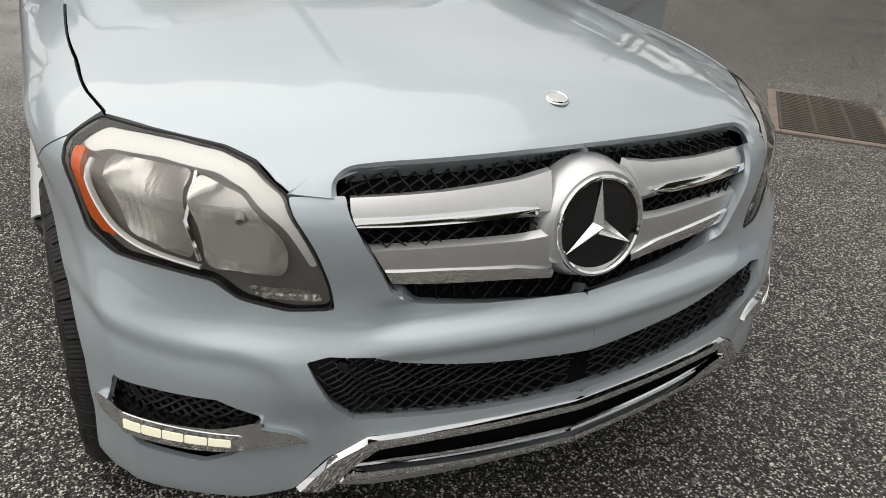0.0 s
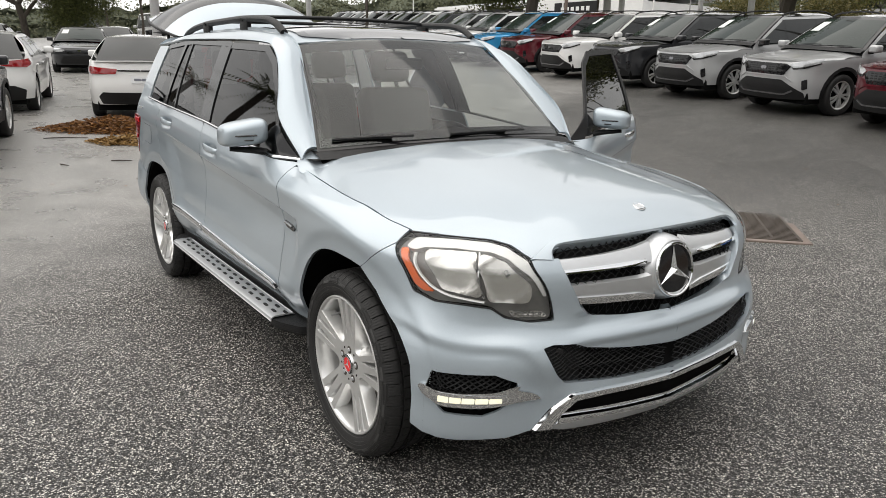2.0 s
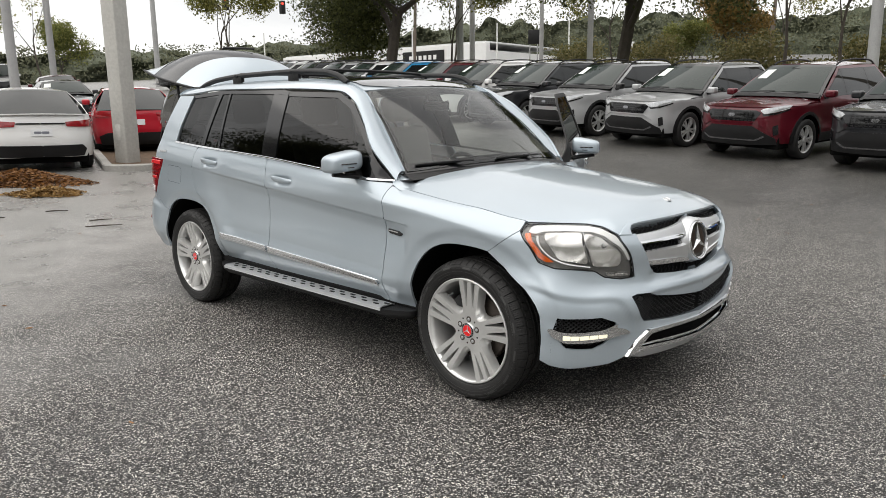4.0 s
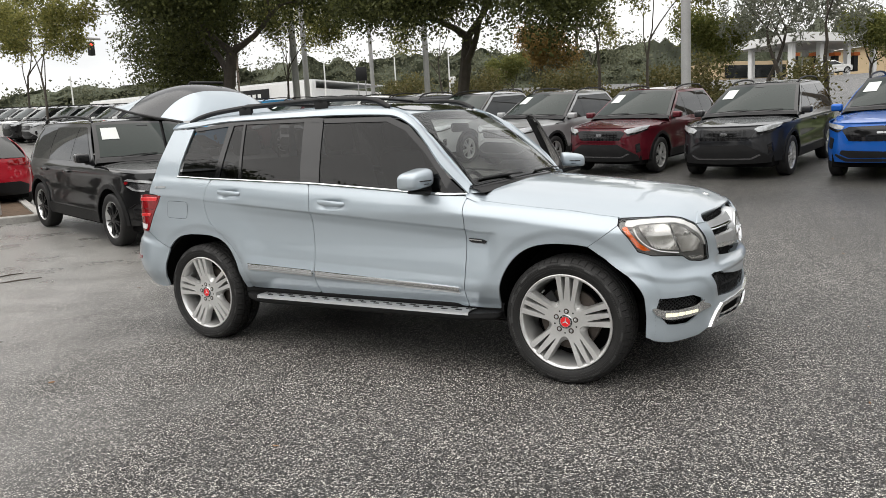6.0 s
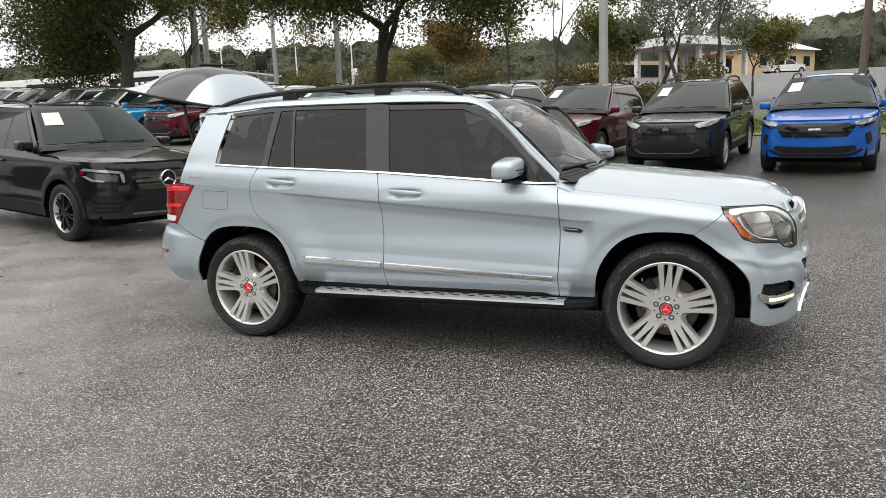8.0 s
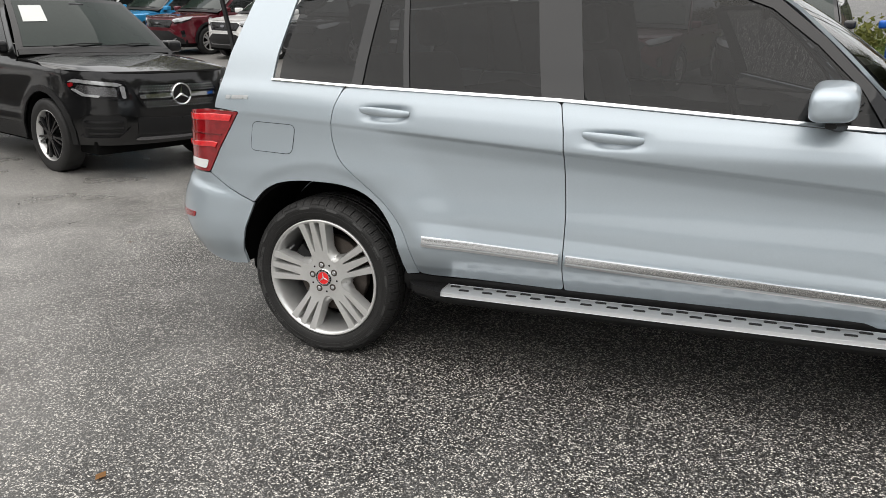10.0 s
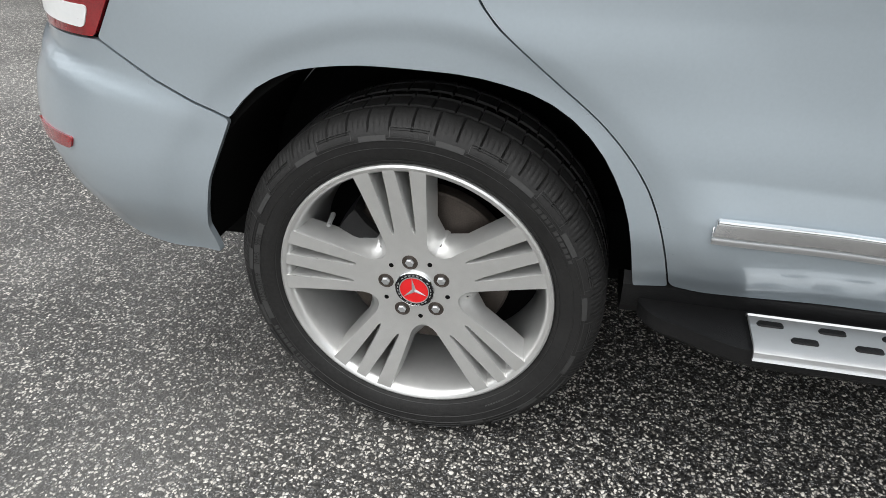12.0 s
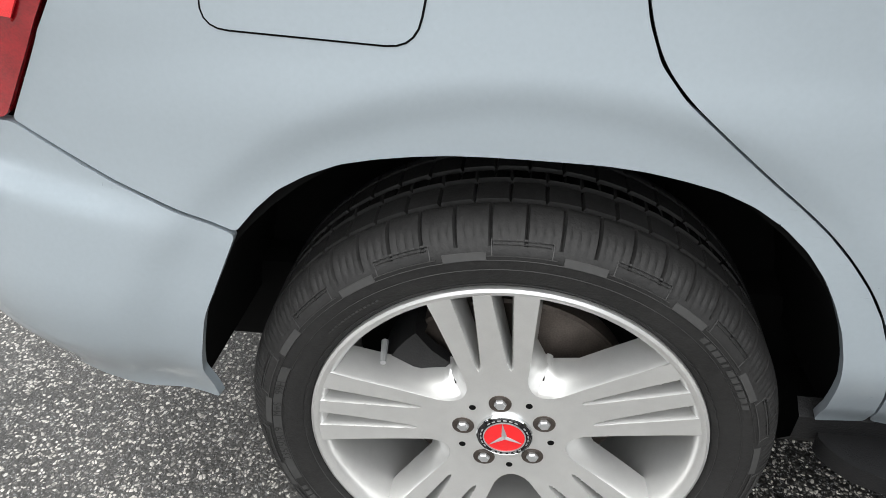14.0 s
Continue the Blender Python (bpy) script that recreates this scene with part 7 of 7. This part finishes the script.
TREES = {}


def plant(kind, x, y, turn, scale, name, label, crown_mat, shapes):
    if kind not in TREES:
        w, c = tree_shapes(*shapes)
        TREES[kind] = data("trunk", *w), data("crown", *c, False)
    root = thing(name, label, "tree", "trees round the lot", pose(x, y, float(ground_z(x, y)) - .05, 0, 0, turn) @ Matrix.Scale(scale, 4))
    part("trunk", TREES[kind][0], BARK, root)
    ob = new("crown", TREES[kind][1])
    ob.parent = root
    if not ob.data.materials:
        ob.data.materials.append(crown_mat)
    return root


OAK, OAK2 = (8.8, 6.2, .20, 120000, .088, 3, .20), (9.4, 6.4, .22, 105000, .088, 11, .20)
THIN, THIN2 = (9.5, 3.2, .09, 9500, .095, 5, .22, .6), (9.0, 3.0, .08, 4500, .09, 9, .25, .7)
for x, y, tn, sc in ((-24.6, 21.5, 150, 1.05), (-40.0, 1.8, 40, .62)):
    plant("oak", x, y, tn, sc, "oak_tree", "dark green oak tree with spreading crown", LEAF_OAK, OAK)
for x, y, tn, sc in ((-12.2, 23.1, 20, .95), (11.5, 20.5, 95, 1.15)):
    plant("oak_wide", x, y, tn, sc, "oak_tree", "large oak with dark leaves and thick limbs", LEAF_OAK, OAK2)
for x, y, tn, sc in ((-9.2, 33.2, 0, 1.15), (-45.5, 6.6, 80, 1.0), (-39.9, 21.1, 200, 1.0), (-29.4, 15.6, 300, .9), (-35.2, 6.4, 30, .9), (-25.0, 26.9, 160, .9), (-6.0, 30.0, 130, 1.0)):
    plant("thin", x, y, tn, sc, "street_tree", "slender tree with sparse yellowing leaves", LEAF_SPARSE, THIN)
for x, y, tn, sc in ((-46.9, 12.7, 40, 1.0), (-30.4, 32.8, 170, 1.1), (-13.6, 43.5, 250, 1.0), (-20, 36, 10, 1.0), (-52, 3.0, 90, 1.0)):
    plant("thin_bare", x, y, tn, sc, "street_tree", "slender nearly bare tree with few leaves", LEAF_SPARSE, THIN2)
for x, y, tn, sc in ((-.6, 36.6, 0, 1.2), (1.3, 35.0, 120, 1.1), (-2.2, 38.5, 230, 1.15)):
    tr = plant("mossy", x, y, tn, sc, "moss_tree", "bare tree hung with grey moss", LEAF_SPARSE, (9.0, 2.6, .12, 1500, .08, 21, .42, .7))
    if "moss" not in TREES:
        rng = np.random.default_rng(2)
        st = []
        for k in range(150):
            a, r = rng.uniform(0, 6.28), rng.uniform(.1, 1.9)
            top = rng.uniform(3.6, 7.2)
            n = int(rng.integers(5, 12))
            q = np.stack([r * math.cos(a) + rng.normal(size=n) * .08, r * math.sin(a) + rng.normal(size=n) * .08, top - np.arange(n) * .14], 1)
            st.append(cards(np.repeat(q, 3, 0) + rng.normal(size=(3 * n, 3)) * .05, .07, ratio=3.5))
        TREES["moss"] = data("moss", *joined(*st), False)
        TREES["moss"].materials.append(MOSS)
    o = new("hanging_moss", TREES["moss"])
    o.parent = tr
for x, y, sc, m_, txt in ((-15.9, 41.1, 1.0, LEAF_AUTUMN, "orange autumn tree"), (-19, 44, .7, LEAF_GREEN, "yellow-green shrub tree"), (-5.2, 40, 1.0, LEAF_GREEN, "green-yellow leafy tree"), (3.0, 44, .9, LEAF_GREEN, "green-yellow leafy tree"), (10, 38, 1.0, LEAF_AUTUMN, "brown autumn tree"), (-60, 18, 1.0, LEAF_GREEN, "green leafy tree")):
    kind = "bushy_" + m_.name
    plant(kind, x, y, x * 40, sc, "leafy_tree", txt + " with dense low crown", m_, (5.6, 2.3, .08, 11000, .10, 31, .2))
# palms and oaks behind, which the car windows mirror
for x, y, tn, sc in ((-16, -15, 0, 1.1), (16, -26, 90, 1.0), (24, 4, 10, 1.0), (27, -9, 200, 1.1), (26, -20, 300, 1.0), (28, 15, 60, 1.0)):
    plant("oak", x, y, tn, sc, "oak_tree", "dark green oak tree with spreading crown", LEAF_OAK, OAK)


def palm(x, y, h, seed):
    r_ = np.random.default_rng(seed)
    root = thing("palm_tree", "palm tree with a tuft of fronds", "tree", "trees round the lot", pose(x, y, float(ground_z(x, y))))
    part("trunk", tube([(0, 0, 0), (.1, .05, h * .5), (.05, .1, h)], (.16, .13, .12), 10), BARK, root)
    fr = []
    for k in range(26):
        a, e = r_.uniform(0, 6.28), r_.uniform(-.5, 1.0)
        L = 1.5
        for s_ in np.linspace(.15, 1, 14):
            c = np.array((.05 + L * s_ * math.cos(a) * math.cos(e), .1 + L * s_ * math.sin(a) * math.cos(e), h + L * s_ * math.sin(e) - .7 * s_ ** 2))
            side = np.array((-math.sin(a), math.cos(a), -.5))
            for sg in (-1, 1):
                d = side * sg * .35 * (1.1 - s_)
                d[2] = -abs(d[2])
                w = np.array((math.cos(a), math.sin(a), 0)) * .03
                fr.append(([tuple(c - w), tuple(c + w), tuple(c + d)], [(0, 1, 2)]))
    part("fronds", joined(*fr) + (False,), LEAF_OAK, root)


for k, (x, y, h) in enumerate(((-13, -8.0, 4.6), (-16.5, -6.6, 5.2), (-10.5, -10, 5.4), (-20, -9, 6.0), (-24, -7, 5.0))):
    palm(x, y, h, k)

# far woods all round
rng = np.random.default_rng(5)
W_ = []
for k in range(230):
    a = rng.uniform(0, 2 * np.pi)
    R = rng.uniform(98, 150)
    if 74 < math.degrees(a) < 102:
        R += 45
    x, y = R * math.cos(a), R * math.sin(a)
    h = rng.uniform(4.5, 9) * (1.12 if 50 < math.degrees(a) < 95 else 1) * (1 - .38 * float(step(118, 150, math.degrees(a))))
    q = rng.normal(size=(300, 3)) * (2.6, 2.6, .0)
    q[:, 2] = rng.beta(1.6, 1.3, 300) * h
    q[:, :2] *= np.clip(1.25 - q[:, 2] / h, .25, 1)[:, None]
    W_.append(q + (x, y, float(ground_z(x, y))))
# solid backing for the leaf cards; its dark colour paints the woods' inner shade
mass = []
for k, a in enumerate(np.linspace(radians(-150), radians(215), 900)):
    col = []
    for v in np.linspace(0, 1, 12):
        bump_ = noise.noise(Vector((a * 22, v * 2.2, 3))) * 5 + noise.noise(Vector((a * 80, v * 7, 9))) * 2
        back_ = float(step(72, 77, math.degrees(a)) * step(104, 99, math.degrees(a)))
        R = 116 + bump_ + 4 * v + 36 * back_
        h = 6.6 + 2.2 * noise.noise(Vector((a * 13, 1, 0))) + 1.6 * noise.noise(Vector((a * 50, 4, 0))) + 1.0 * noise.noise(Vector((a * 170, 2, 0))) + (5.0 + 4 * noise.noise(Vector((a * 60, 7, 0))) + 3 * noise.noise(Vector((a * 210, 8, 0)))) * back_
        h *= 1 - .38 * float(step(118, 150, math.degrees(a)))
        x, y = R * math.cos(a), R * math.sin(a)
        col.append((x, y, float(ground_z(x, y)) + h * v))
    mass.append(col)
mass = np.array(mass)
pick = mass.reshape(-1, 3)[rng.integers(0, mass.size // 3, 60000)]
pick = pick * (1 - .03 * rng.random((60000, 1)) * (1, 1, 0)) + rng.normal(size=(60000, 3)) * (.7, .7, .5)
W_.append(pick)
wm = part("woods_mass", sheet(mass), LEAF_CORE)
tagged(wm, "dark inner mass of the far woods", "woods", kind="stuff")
woods = part("far_woods", cards(np.concatenate(W_), .30, ratio=1.4) + (False,), LEAF_FAR)
tagged(woods, "far belt of dull green woods", "woods", kind="stuff")

# grass verge and low bushes beyond the row
def strip(points, lift, mat_, name, label, kind="structure"):
    pts, faces = mesh2d(points, 1.5, 1.5)
    ob = part(name, ([(x, y, float(ground_z(x, y)) + lift) for x, y in pts], faces), mat_)
    return tagged(ob, label, name.replace("_", " "), kind=kind)
TURF = mat("turf", (0.10, 0.12, 0.04), 0.9, vary=0.35, scale=0.9, bump=0.6, bump_scale=30.0)
strip([(-70, 31), (-40, 25.5), (-10, 19.5), (9, 15.5), (14, 16), (14, 24), (-10, 28), (-70, 40)], .03, TURF, "grass_verge", "strip of short grass beyond the parked row")
rng = np.random.default_rng(9)
g = np.stack([rng.uniform(-12, 12, 5000), rng.uniform(0, 6, 5000), np.zeros(5000)], 1)
g[:, 1] += 20.2 - (g[:, 0] + 10) * .21
g[:, 2] = ground_z(g[:, 0], g[:, 1]) + .07
tagged(part("grass", cards(g, .12, ratio=1.2) + (False,), GRASS), "short green grass of the verge", "grass", kind="stuff")
for x, y, s_ in ((3.4, 20.5, .9), (5.2, 19.6, .8), (6.6, 20.2, 1.0), (-4, 22, 1.0), (-8.5, 24, 1.0)):
    q = rng.normal(size=(420, 3)) * (.34 * s_, .34 * s_, .22 * s_) + (0, 0, .42 * s_)
    b_ = part("bush", cards(q, .10) + (False,), LEAF_GREEN)
    b_.matrix_world = pose(x, y, float(ground_z(x, y)))
    tagged(b_, "low rounded green bush on the verge", "bush", "bushes")


# thicket between the verge and the road
th = []
for k in range(46000):
    u_ = rng.random()
    hx, hy = -30 + 31 * u_, 42.5 - 9.5 * u_
    top_ = 1.5 + .9 * math.sin(hx * .9) + .6 * math.sin(hx * 2.7 + 1)
    th.append((hx + rng.normal() * .4, hy + rng.normal() * .8, float(ground_z(hx, hy)) + rng.random() * max(top_, .7)))
tagged(part("thicket", cards(np.array(th), .11) + (False,), LEAF_THICKET), "rough brown and green thicket by the road", "thicket", kind="stuff")


# poles
def pole(x, y, h, r, m, label, square=False, head=False, lean=0.0):
    root = thing("lamp_pole" if head or square else "utility_pole", label, "pole", "poles", pose(x, y, float(ground_z(x, y)) - .05, 0, lean, 20))
    if square:
        part("shaft", block(-r, r, -r, r, 0, h, .03), m, root)
        part("base_plate", block(-r * 1.5, r * 1.5, -r * 1.5, r * 1.5, 0, .12, .02), m, root)
        part("access_cover", block(-r * .4, r * .4, -r - .012, -r + .01, .55, .85, .006), m, root)
    else:
        part("shaft", tube([(0, 0, 0), (0, 0, h * .5), (0, 0, h)], (r, r * .88, r * .7), 12), m, root)
        part("foot", lathe_z(r * 1.7, .25), m, root)
    if head:
        a_ = part("arm", tube([(0, 0, h - .1), (.5, 0, h + .1), (1.1, 0, h + .12)], .04, 6), m, root)
        part("lamp_head", block(.8, 1.5, -.16, .16, h + .05, h + .18, .03), m, a_)
    return root


def lathe_z(r, h):
    v, f = lathe([(r, 0), (r, h), (r * .8, h + .05), (0, h + .05)], 16)
    return [(a, b_, c) for (a, c, b_) in [(p[0], p[2], -p[1]) for p in v] for a, b_, c in [(a, c, b_)]], f


pole(-10.5, 2.45, 9.5, .165, PALECONCRETE, "square concrete lamp pole on a kerbed island", square=True)
for x, y, r, h in ((-22.3, 4.0, .15, 11), (-34.5, 9.2, .16, 12), (-26.3, 30.1, .17, 13), (-26.6, 37.4, .15, 12), (-16.1, 27.1, .15, 12), (-24.8, 27.4, .20, 14), (-2.2, 19.9, .16, 12)):
    pole(x, y, h, r, POLE, "tall grey concrete lamp pole", head=h > 12.5)
for x, y in ((6.6, 28.9), (6.9, 24.8), (-20, 60), (-48, 46)):
    pole(x, y, 12, .16, WOODPOLE, "tall weathered wooden utility pole", lean=2)
for x, y in ((-44, 42), (-36, 44), (-31, 47), (-27, 49), (-55, 34)):
    pole(x, y, 4.2, .07, WALLWHITE, "slim white lamp post with flat head", head=False)
# signal mast
mast = thing("signal_mast", "grey traffic signal mast with long arm and red lights", "traffic signal", at=pose(-52, 22.5, float(ground_z(-52, 22.5))))
part("shaft", tube([(0, 0, 0), (0, 0, 8.5)], (.22, .16), 12), POLE, mast)
part("arm", tube([(0, 0, 7.0), (1.0, 4.5, 7.25), (2.2, 11, 7.3)], (.17, .14, .09), 10), POLE, mast)
for u in (.5, .93):
    hd = part("signal_head", block(2.2 * u - .2, 2.2 * u + .2, 11 * u - .2, 11 * u + .2, 6.0, 7.05, .04), TRIM, mast)
    part("red_light", tube([(2.2 * u + .2, 11 * u - .1, 6.8), (2.2 * u + .26, 11 * u - .13, 6.8)], .09, 12), SIGNRED, hd, "lit red light")
for a, b_ in (((6.6, 28.9, 11.4), (-20, 60, 11.4)), ((-20, 60, 11.4), (-48, 46, 11.6)), ((6.9, 24.8, 10.6), (40, 20, 12)), ((6.6, 28.9, 10.9), (-48, 46, 10.9)), ((-48, 46, 11), (-90, 20, 12)), ((-48, 46, 10.2), (-90, 19, 11.2))):
    A, B = np.array(a), np.array(b_)
    A[2] += ground_z(A[0], A[1])
    B[2] += ground_z(B[0], B[1])
    P = [A + (B - A) * u - np.array((0, 0, 1.1 * math.sin(math.pi * u))) for u in np.linspace(0, 1, 12)]
    tagged(part("power_line", tube(P, .03, 4), TRIM), "thin black overhead power line", "cable", "power lines")


# buildings
def wall_box(name, x0, x1, y0, y1, z0, z1, m, root, label=""):
    return part(name, block(x0, x1, y0, y1, z0, z1, .02, 1), m, root, label)


bx, by = -72.5, 48.5
dealer = thing("showroom_building", "long low showroom with white fascia and dark glazing", "building", at=pose(bx, by, 2.7, 0, 0, 5))
wall_box("wall", 0, 29, .3, 14, 0, 4.2, WALLWHITE, dealer)
wall_box("fascia", -.6, 29.6, -.4, .28, 3.0, 4.8, WALLWHITE, dealer, "white fascia band")
wall_box("roof", -.4, 29.4, -.2, 14.2, 4.8, 4.95, ROOFGREY, dealer)
for k in range(11):
    w = wall_box("window", .4 + k * 2.5, 2.6 + k * 2.5, .2, .32, .3, 2.9, SHOPGLASS, dealer, "dark showroom glass")
    wall_box("window_frame", .3 + k * 2.5, .42 + k * 2.5, .12, .3, .2, 3.0, WALLWHITE, w)
for x0 in (9, 19):
    sg = wall_box("sign_panel", x0, x0 + 5.5, -.5, -.38, 3.1, 4.4, TRIM, dealer, "dark sign panel")
    for k in range(6):
        wall_box("sign_bar", x0 + .9 + k * .65, x0 + 1.3 + k * .65, -.54, -.49, 3.5, 3.95, WALLWHITE, sg)
gas = thing("filling_station", "filling station with white canopy on columns and orange pumps", "building", at=pose(-4.1, 89.3, 6.75, 0, 0, 53))
wall_box("canopy", 0, 17, 0, 10, 3.3, 4.3, WALLWHITE, gas, "white flat canopy")
for k in range(4):
    for yy_ in (1.5, 7.5):
        wall_box("column", 1 + k * 4.6, 1.6 + k * 4.6, yy_, yy_ + .6, -.6, 3.3, WALLWHITE, gas)
for k in range(4):
    pm = wall_box("pump", 2.6 + k * 3.4, 3.3 + k * 3.4, 2.6, 3.2, 0, 1.9, TRIM, gas, "fuel pump")
    wall_box("pump_top", 2.4 + k * 3.4, 3.5 + k * 3.4, 2.5, 3.3, 1.9, 2.3, ORANGE, pm, "orange pump top")
wall_box("shop", 2, 15, 14, 20, -.6, 2.6, WALLTAN, gas)
wall_box("shop_window", 3, 14, 13.9, 14.02, .4, 2.1, SHOPGLASS, gas)
tan = thing("tan_building", "single-storey tan building with pale hipped roof", "building", at=pose(5.1, 119.3, 7.6, 0, 0, 53))
wall_box("wall", 0, 16, 0, 10, -1.6, 3.6, WALLTAN, tan)
rv = [(-.8, -.8, 3.55), (16.8, -.8, 3.55), (16.8, 10.8, 3.55), (-.8, 10.8, 3.55), (4.5, 5, 6.2), (11.5, 5, 6.2)]
part("roof", (rv, [(0, 1, 5, 4), (1, 2, 5), (2, 3, 4, 5), (3, 0, 4), (3, 2, 1, 0)], False), ROOFGREY, tan, "pale hipped metal roof")
for k in range(4):
    w = wall_box("window", 1.5 + k * 3.8, 3.2 + k * 3.8, -.06, .05, 1.0, 2.6, SHOPGLASS, tan)
    wall_box("window_sill", 1.4 + k * 3.8, 3.3 + k * 3.8, -.14, .02, .9, 1.0, WALLWHITE, w)
for x, y, c_, h in ((-30, 55, ORANGE, 1.2), (-14, 36, SIGNRED, 0)):
    if h:
        sg = thing("road_barrier", "small orange and white road sign", "sign", at=pose(x, y, float(ground_z(x, y))))
        part("post", tube([(0, 0, 0), (0, 0, 2.2)], .04, 6), POLE, sg)
        part("plate", block(-.3, .3, -.03, .03, 1.6, 2.2, .01), WALLWHITE, sg)
fs = thing("roadside_sign", "small dark roadside sign on posts", "sign", at=pose(-33, 45, float(ground_z(-33, 45)), 0, 0, 35))
part("panel", block(-.45, .45, -.08, .08, 2.4, 3.5, .03), TRIM, fs)
part("post", tube([(-.3, 0, 0), (-.3, 0, 2.5)], .05, 6), POLE, fs)
part("post", tube([(.3, 0, 0), (.3, 0, 2.5)], .05, 6), POLE, fs)

# kerbed islands
def island(name, outline, h, fill, label, r=.4):
    o = rounded(outline, r, 6)
    zz = [float(ground_z(x, y)) for x, y in o]
    n = len(o)
    i1, i2 = inset(o, .02), inset(o, .15)
    v = [(x, y, z - .03) for (x, y), z in zip(o, zz)] + [(x, y, z + h - .02) for (x, y), z in zip(o, zz)] + [(x, y, z + h) for (x, y), z in zip(i1, zz)] + [(x, y, z + h) for (x, y), z in zip(i2, zz)] + [(x, y, z + h - .04) for (x, y), z in zip(i2, zz)]
    f = [(k * n + i, k * n + (i + 1) % n, (k + 1) * n + (i + 1) % n, (k + 1) * n + i) for k in range(4) for i in range(n)]
    tagged(part(name, (v, f), CONCRETE), label, "kerb", kind="structure")
    pts, faces = mesh2d(i2, .5, .5)
    tagged(part(name + "_bed", ([(x, y, float(ground_z(x, y)) + h - .035) for x, y in pts], faces), fill), "planted bed inside the kerb", "bed", kind="structure")
MULCH = mat("mulch", (0.10, 0.065, 0.04), 0.95, vary=0.5, scale=9.0, bump=0.8, bump_scale=50.0)
island("kerb_east", [(3.9, 6.6), (4.6, 5.9), (9, 5.2), (10, 15), (5.6, 14.5), (4.8, 10)], .13, MULCH, "pale concrete kerb of a planted island", .6)
island("kerb_pole", [(-14.5, 4.6), (-14.0, 3.0), (-9.9, 1.75), (-9.5, 2.9), (-12.5, 4.3)], .12, MULCH, "worn concrete kerb round the lamp pole", .3)

# storm drain
EARTH = mat("stained_concrete", (0.17, 0.135, 0.115), 0.7, vary=0.4, scale=6.0, bump=0.4, bump_scale=60.0)
drain = thing("storm_drain", "rusty iron drain grate in a concrete frame", "drain", at=pose(-.13, 3.92, float(ground_z(-.13, 3.92)) + .002, 0, 0, -48.5))
for y0, y1, x0, x1 in ((-.40, -.33, -.64, .64), (.33, .40, -.64, .64), (-.33, .33, -.64, -.57), (-.33, .33, .57, .64)):
    part("frame_bar", block(x0, x1, y0, y1, -.02, .006, .004), EARTH, drain, "stained concrete edge")
# black slab under the bars paints the shade of the pit
part("pit", block(-.57, .57, -.33, .33, -.05, -.012, .0), DARK, drain)
bar_me = data("grate_bar", *block(-.011, .011, -.33, .33, -.012, .012, .003, 1))
bar_me.materials.append(IRON)
for k in range(24):
    o = new("grate_bar", bar_me)
    o.parent = drain
    o.location = (-.552 + k * .048, 0, 0)
for yy_ in (-.325, -.11, .11, .325):
    part("grate_rib", block(-.57, .57, yy_ - .012, yy_ + .012, -.012, .0125, .003), IRON, drain)

# fallen leaves
rng = np.random.default_rng(12)
LEAF_YELLOW = leafy("yellow_fallen_leaves", (0.16, 0.085, 0.025), (0.46, 0.30, 0.12))


def leaf_pile(x, y, sx, sy, turn, n, high, m, label):
    """A low heap of leaves, thickest in the middle, with stragglers round it."""
    r, a = np.sqrt(rng.random(n)) * rng.uniform(.75, 1.08, n), rng.uniform(0, 2 * np.pi, n)
    u, v = sx * r * np.cos(a) * (1 + .18 * np.sin(3 * a + x)), sy * r * np.sin(a) * (1 + .15 * np.sin(5 * a))
    c, s_ = math.cos(radians(turn)), math.sin(radians(turn))
    q = np.stack([x + u * c - v * s_, y + u * s_ + v * c, rng.random(n) * high * np.clip(1.05 - r, 0, 1)], 1)
    q[:, 2] += ground_z(q[:, 0], q[:, 1]) + .012
    tagged(part("leaf_pile", cards(q, .050, .55) + (False,), m), label, "leaves", kind="stuff")


leaf_pile(-9.20, .20, 1.05, .62, 58, 4600, .24, LEAF_DEAD, "heap of wet brown fallen leaves on asphalt")
leaf_pile(-7.72, .10, .52, .30, 60, 1500, .13, LEAF_YELLOW, "smaller heap of yellow-brown leaves on asphalt")
for x, y, L, turn in ((-5.09, -.14, .20, 65), (-5.42, -.05, .13, 80), (-6.21, -.93, .10, 20), (-6.24, -.27, .13, 60), (-8.50, -.62, .30, 75)):
    z = float(ground_z(x, y))
    c, s_ = math.cos(radians(turn)), math.sin(radians(turn))
    tw_ = part("twig", tube([(x - L * c, y - L * s_, z + .008), (x + .02, y - .03, z + .016), (x + L * c, y + L * s_, z + .008)], (.006, .009, .005), 6), BARK)
    tagged(tw_, "short dark wet twig on the asphalt", "twig", "fallen twigs")
m_ = 150
q = np.stack([rng.uniform(-9, 5, m_), rng.uniform(-4.5, 8, m_), np.zeros(m_)], 1)
q = q[(np.abs(q[:, 1]) > 1.1) | (q[:, 0] > 2.4) | (q[:, 0] < -2.4)]
q[:, 2] = ground_z(q[:, 0], q[:, 1]) + .006
tagged(part("stray_leaves", cards(q, .030, .85) + (False,), LEAF_DEAD), "few stray brown leaves on the asphalt", "leaves", kind="stuff")
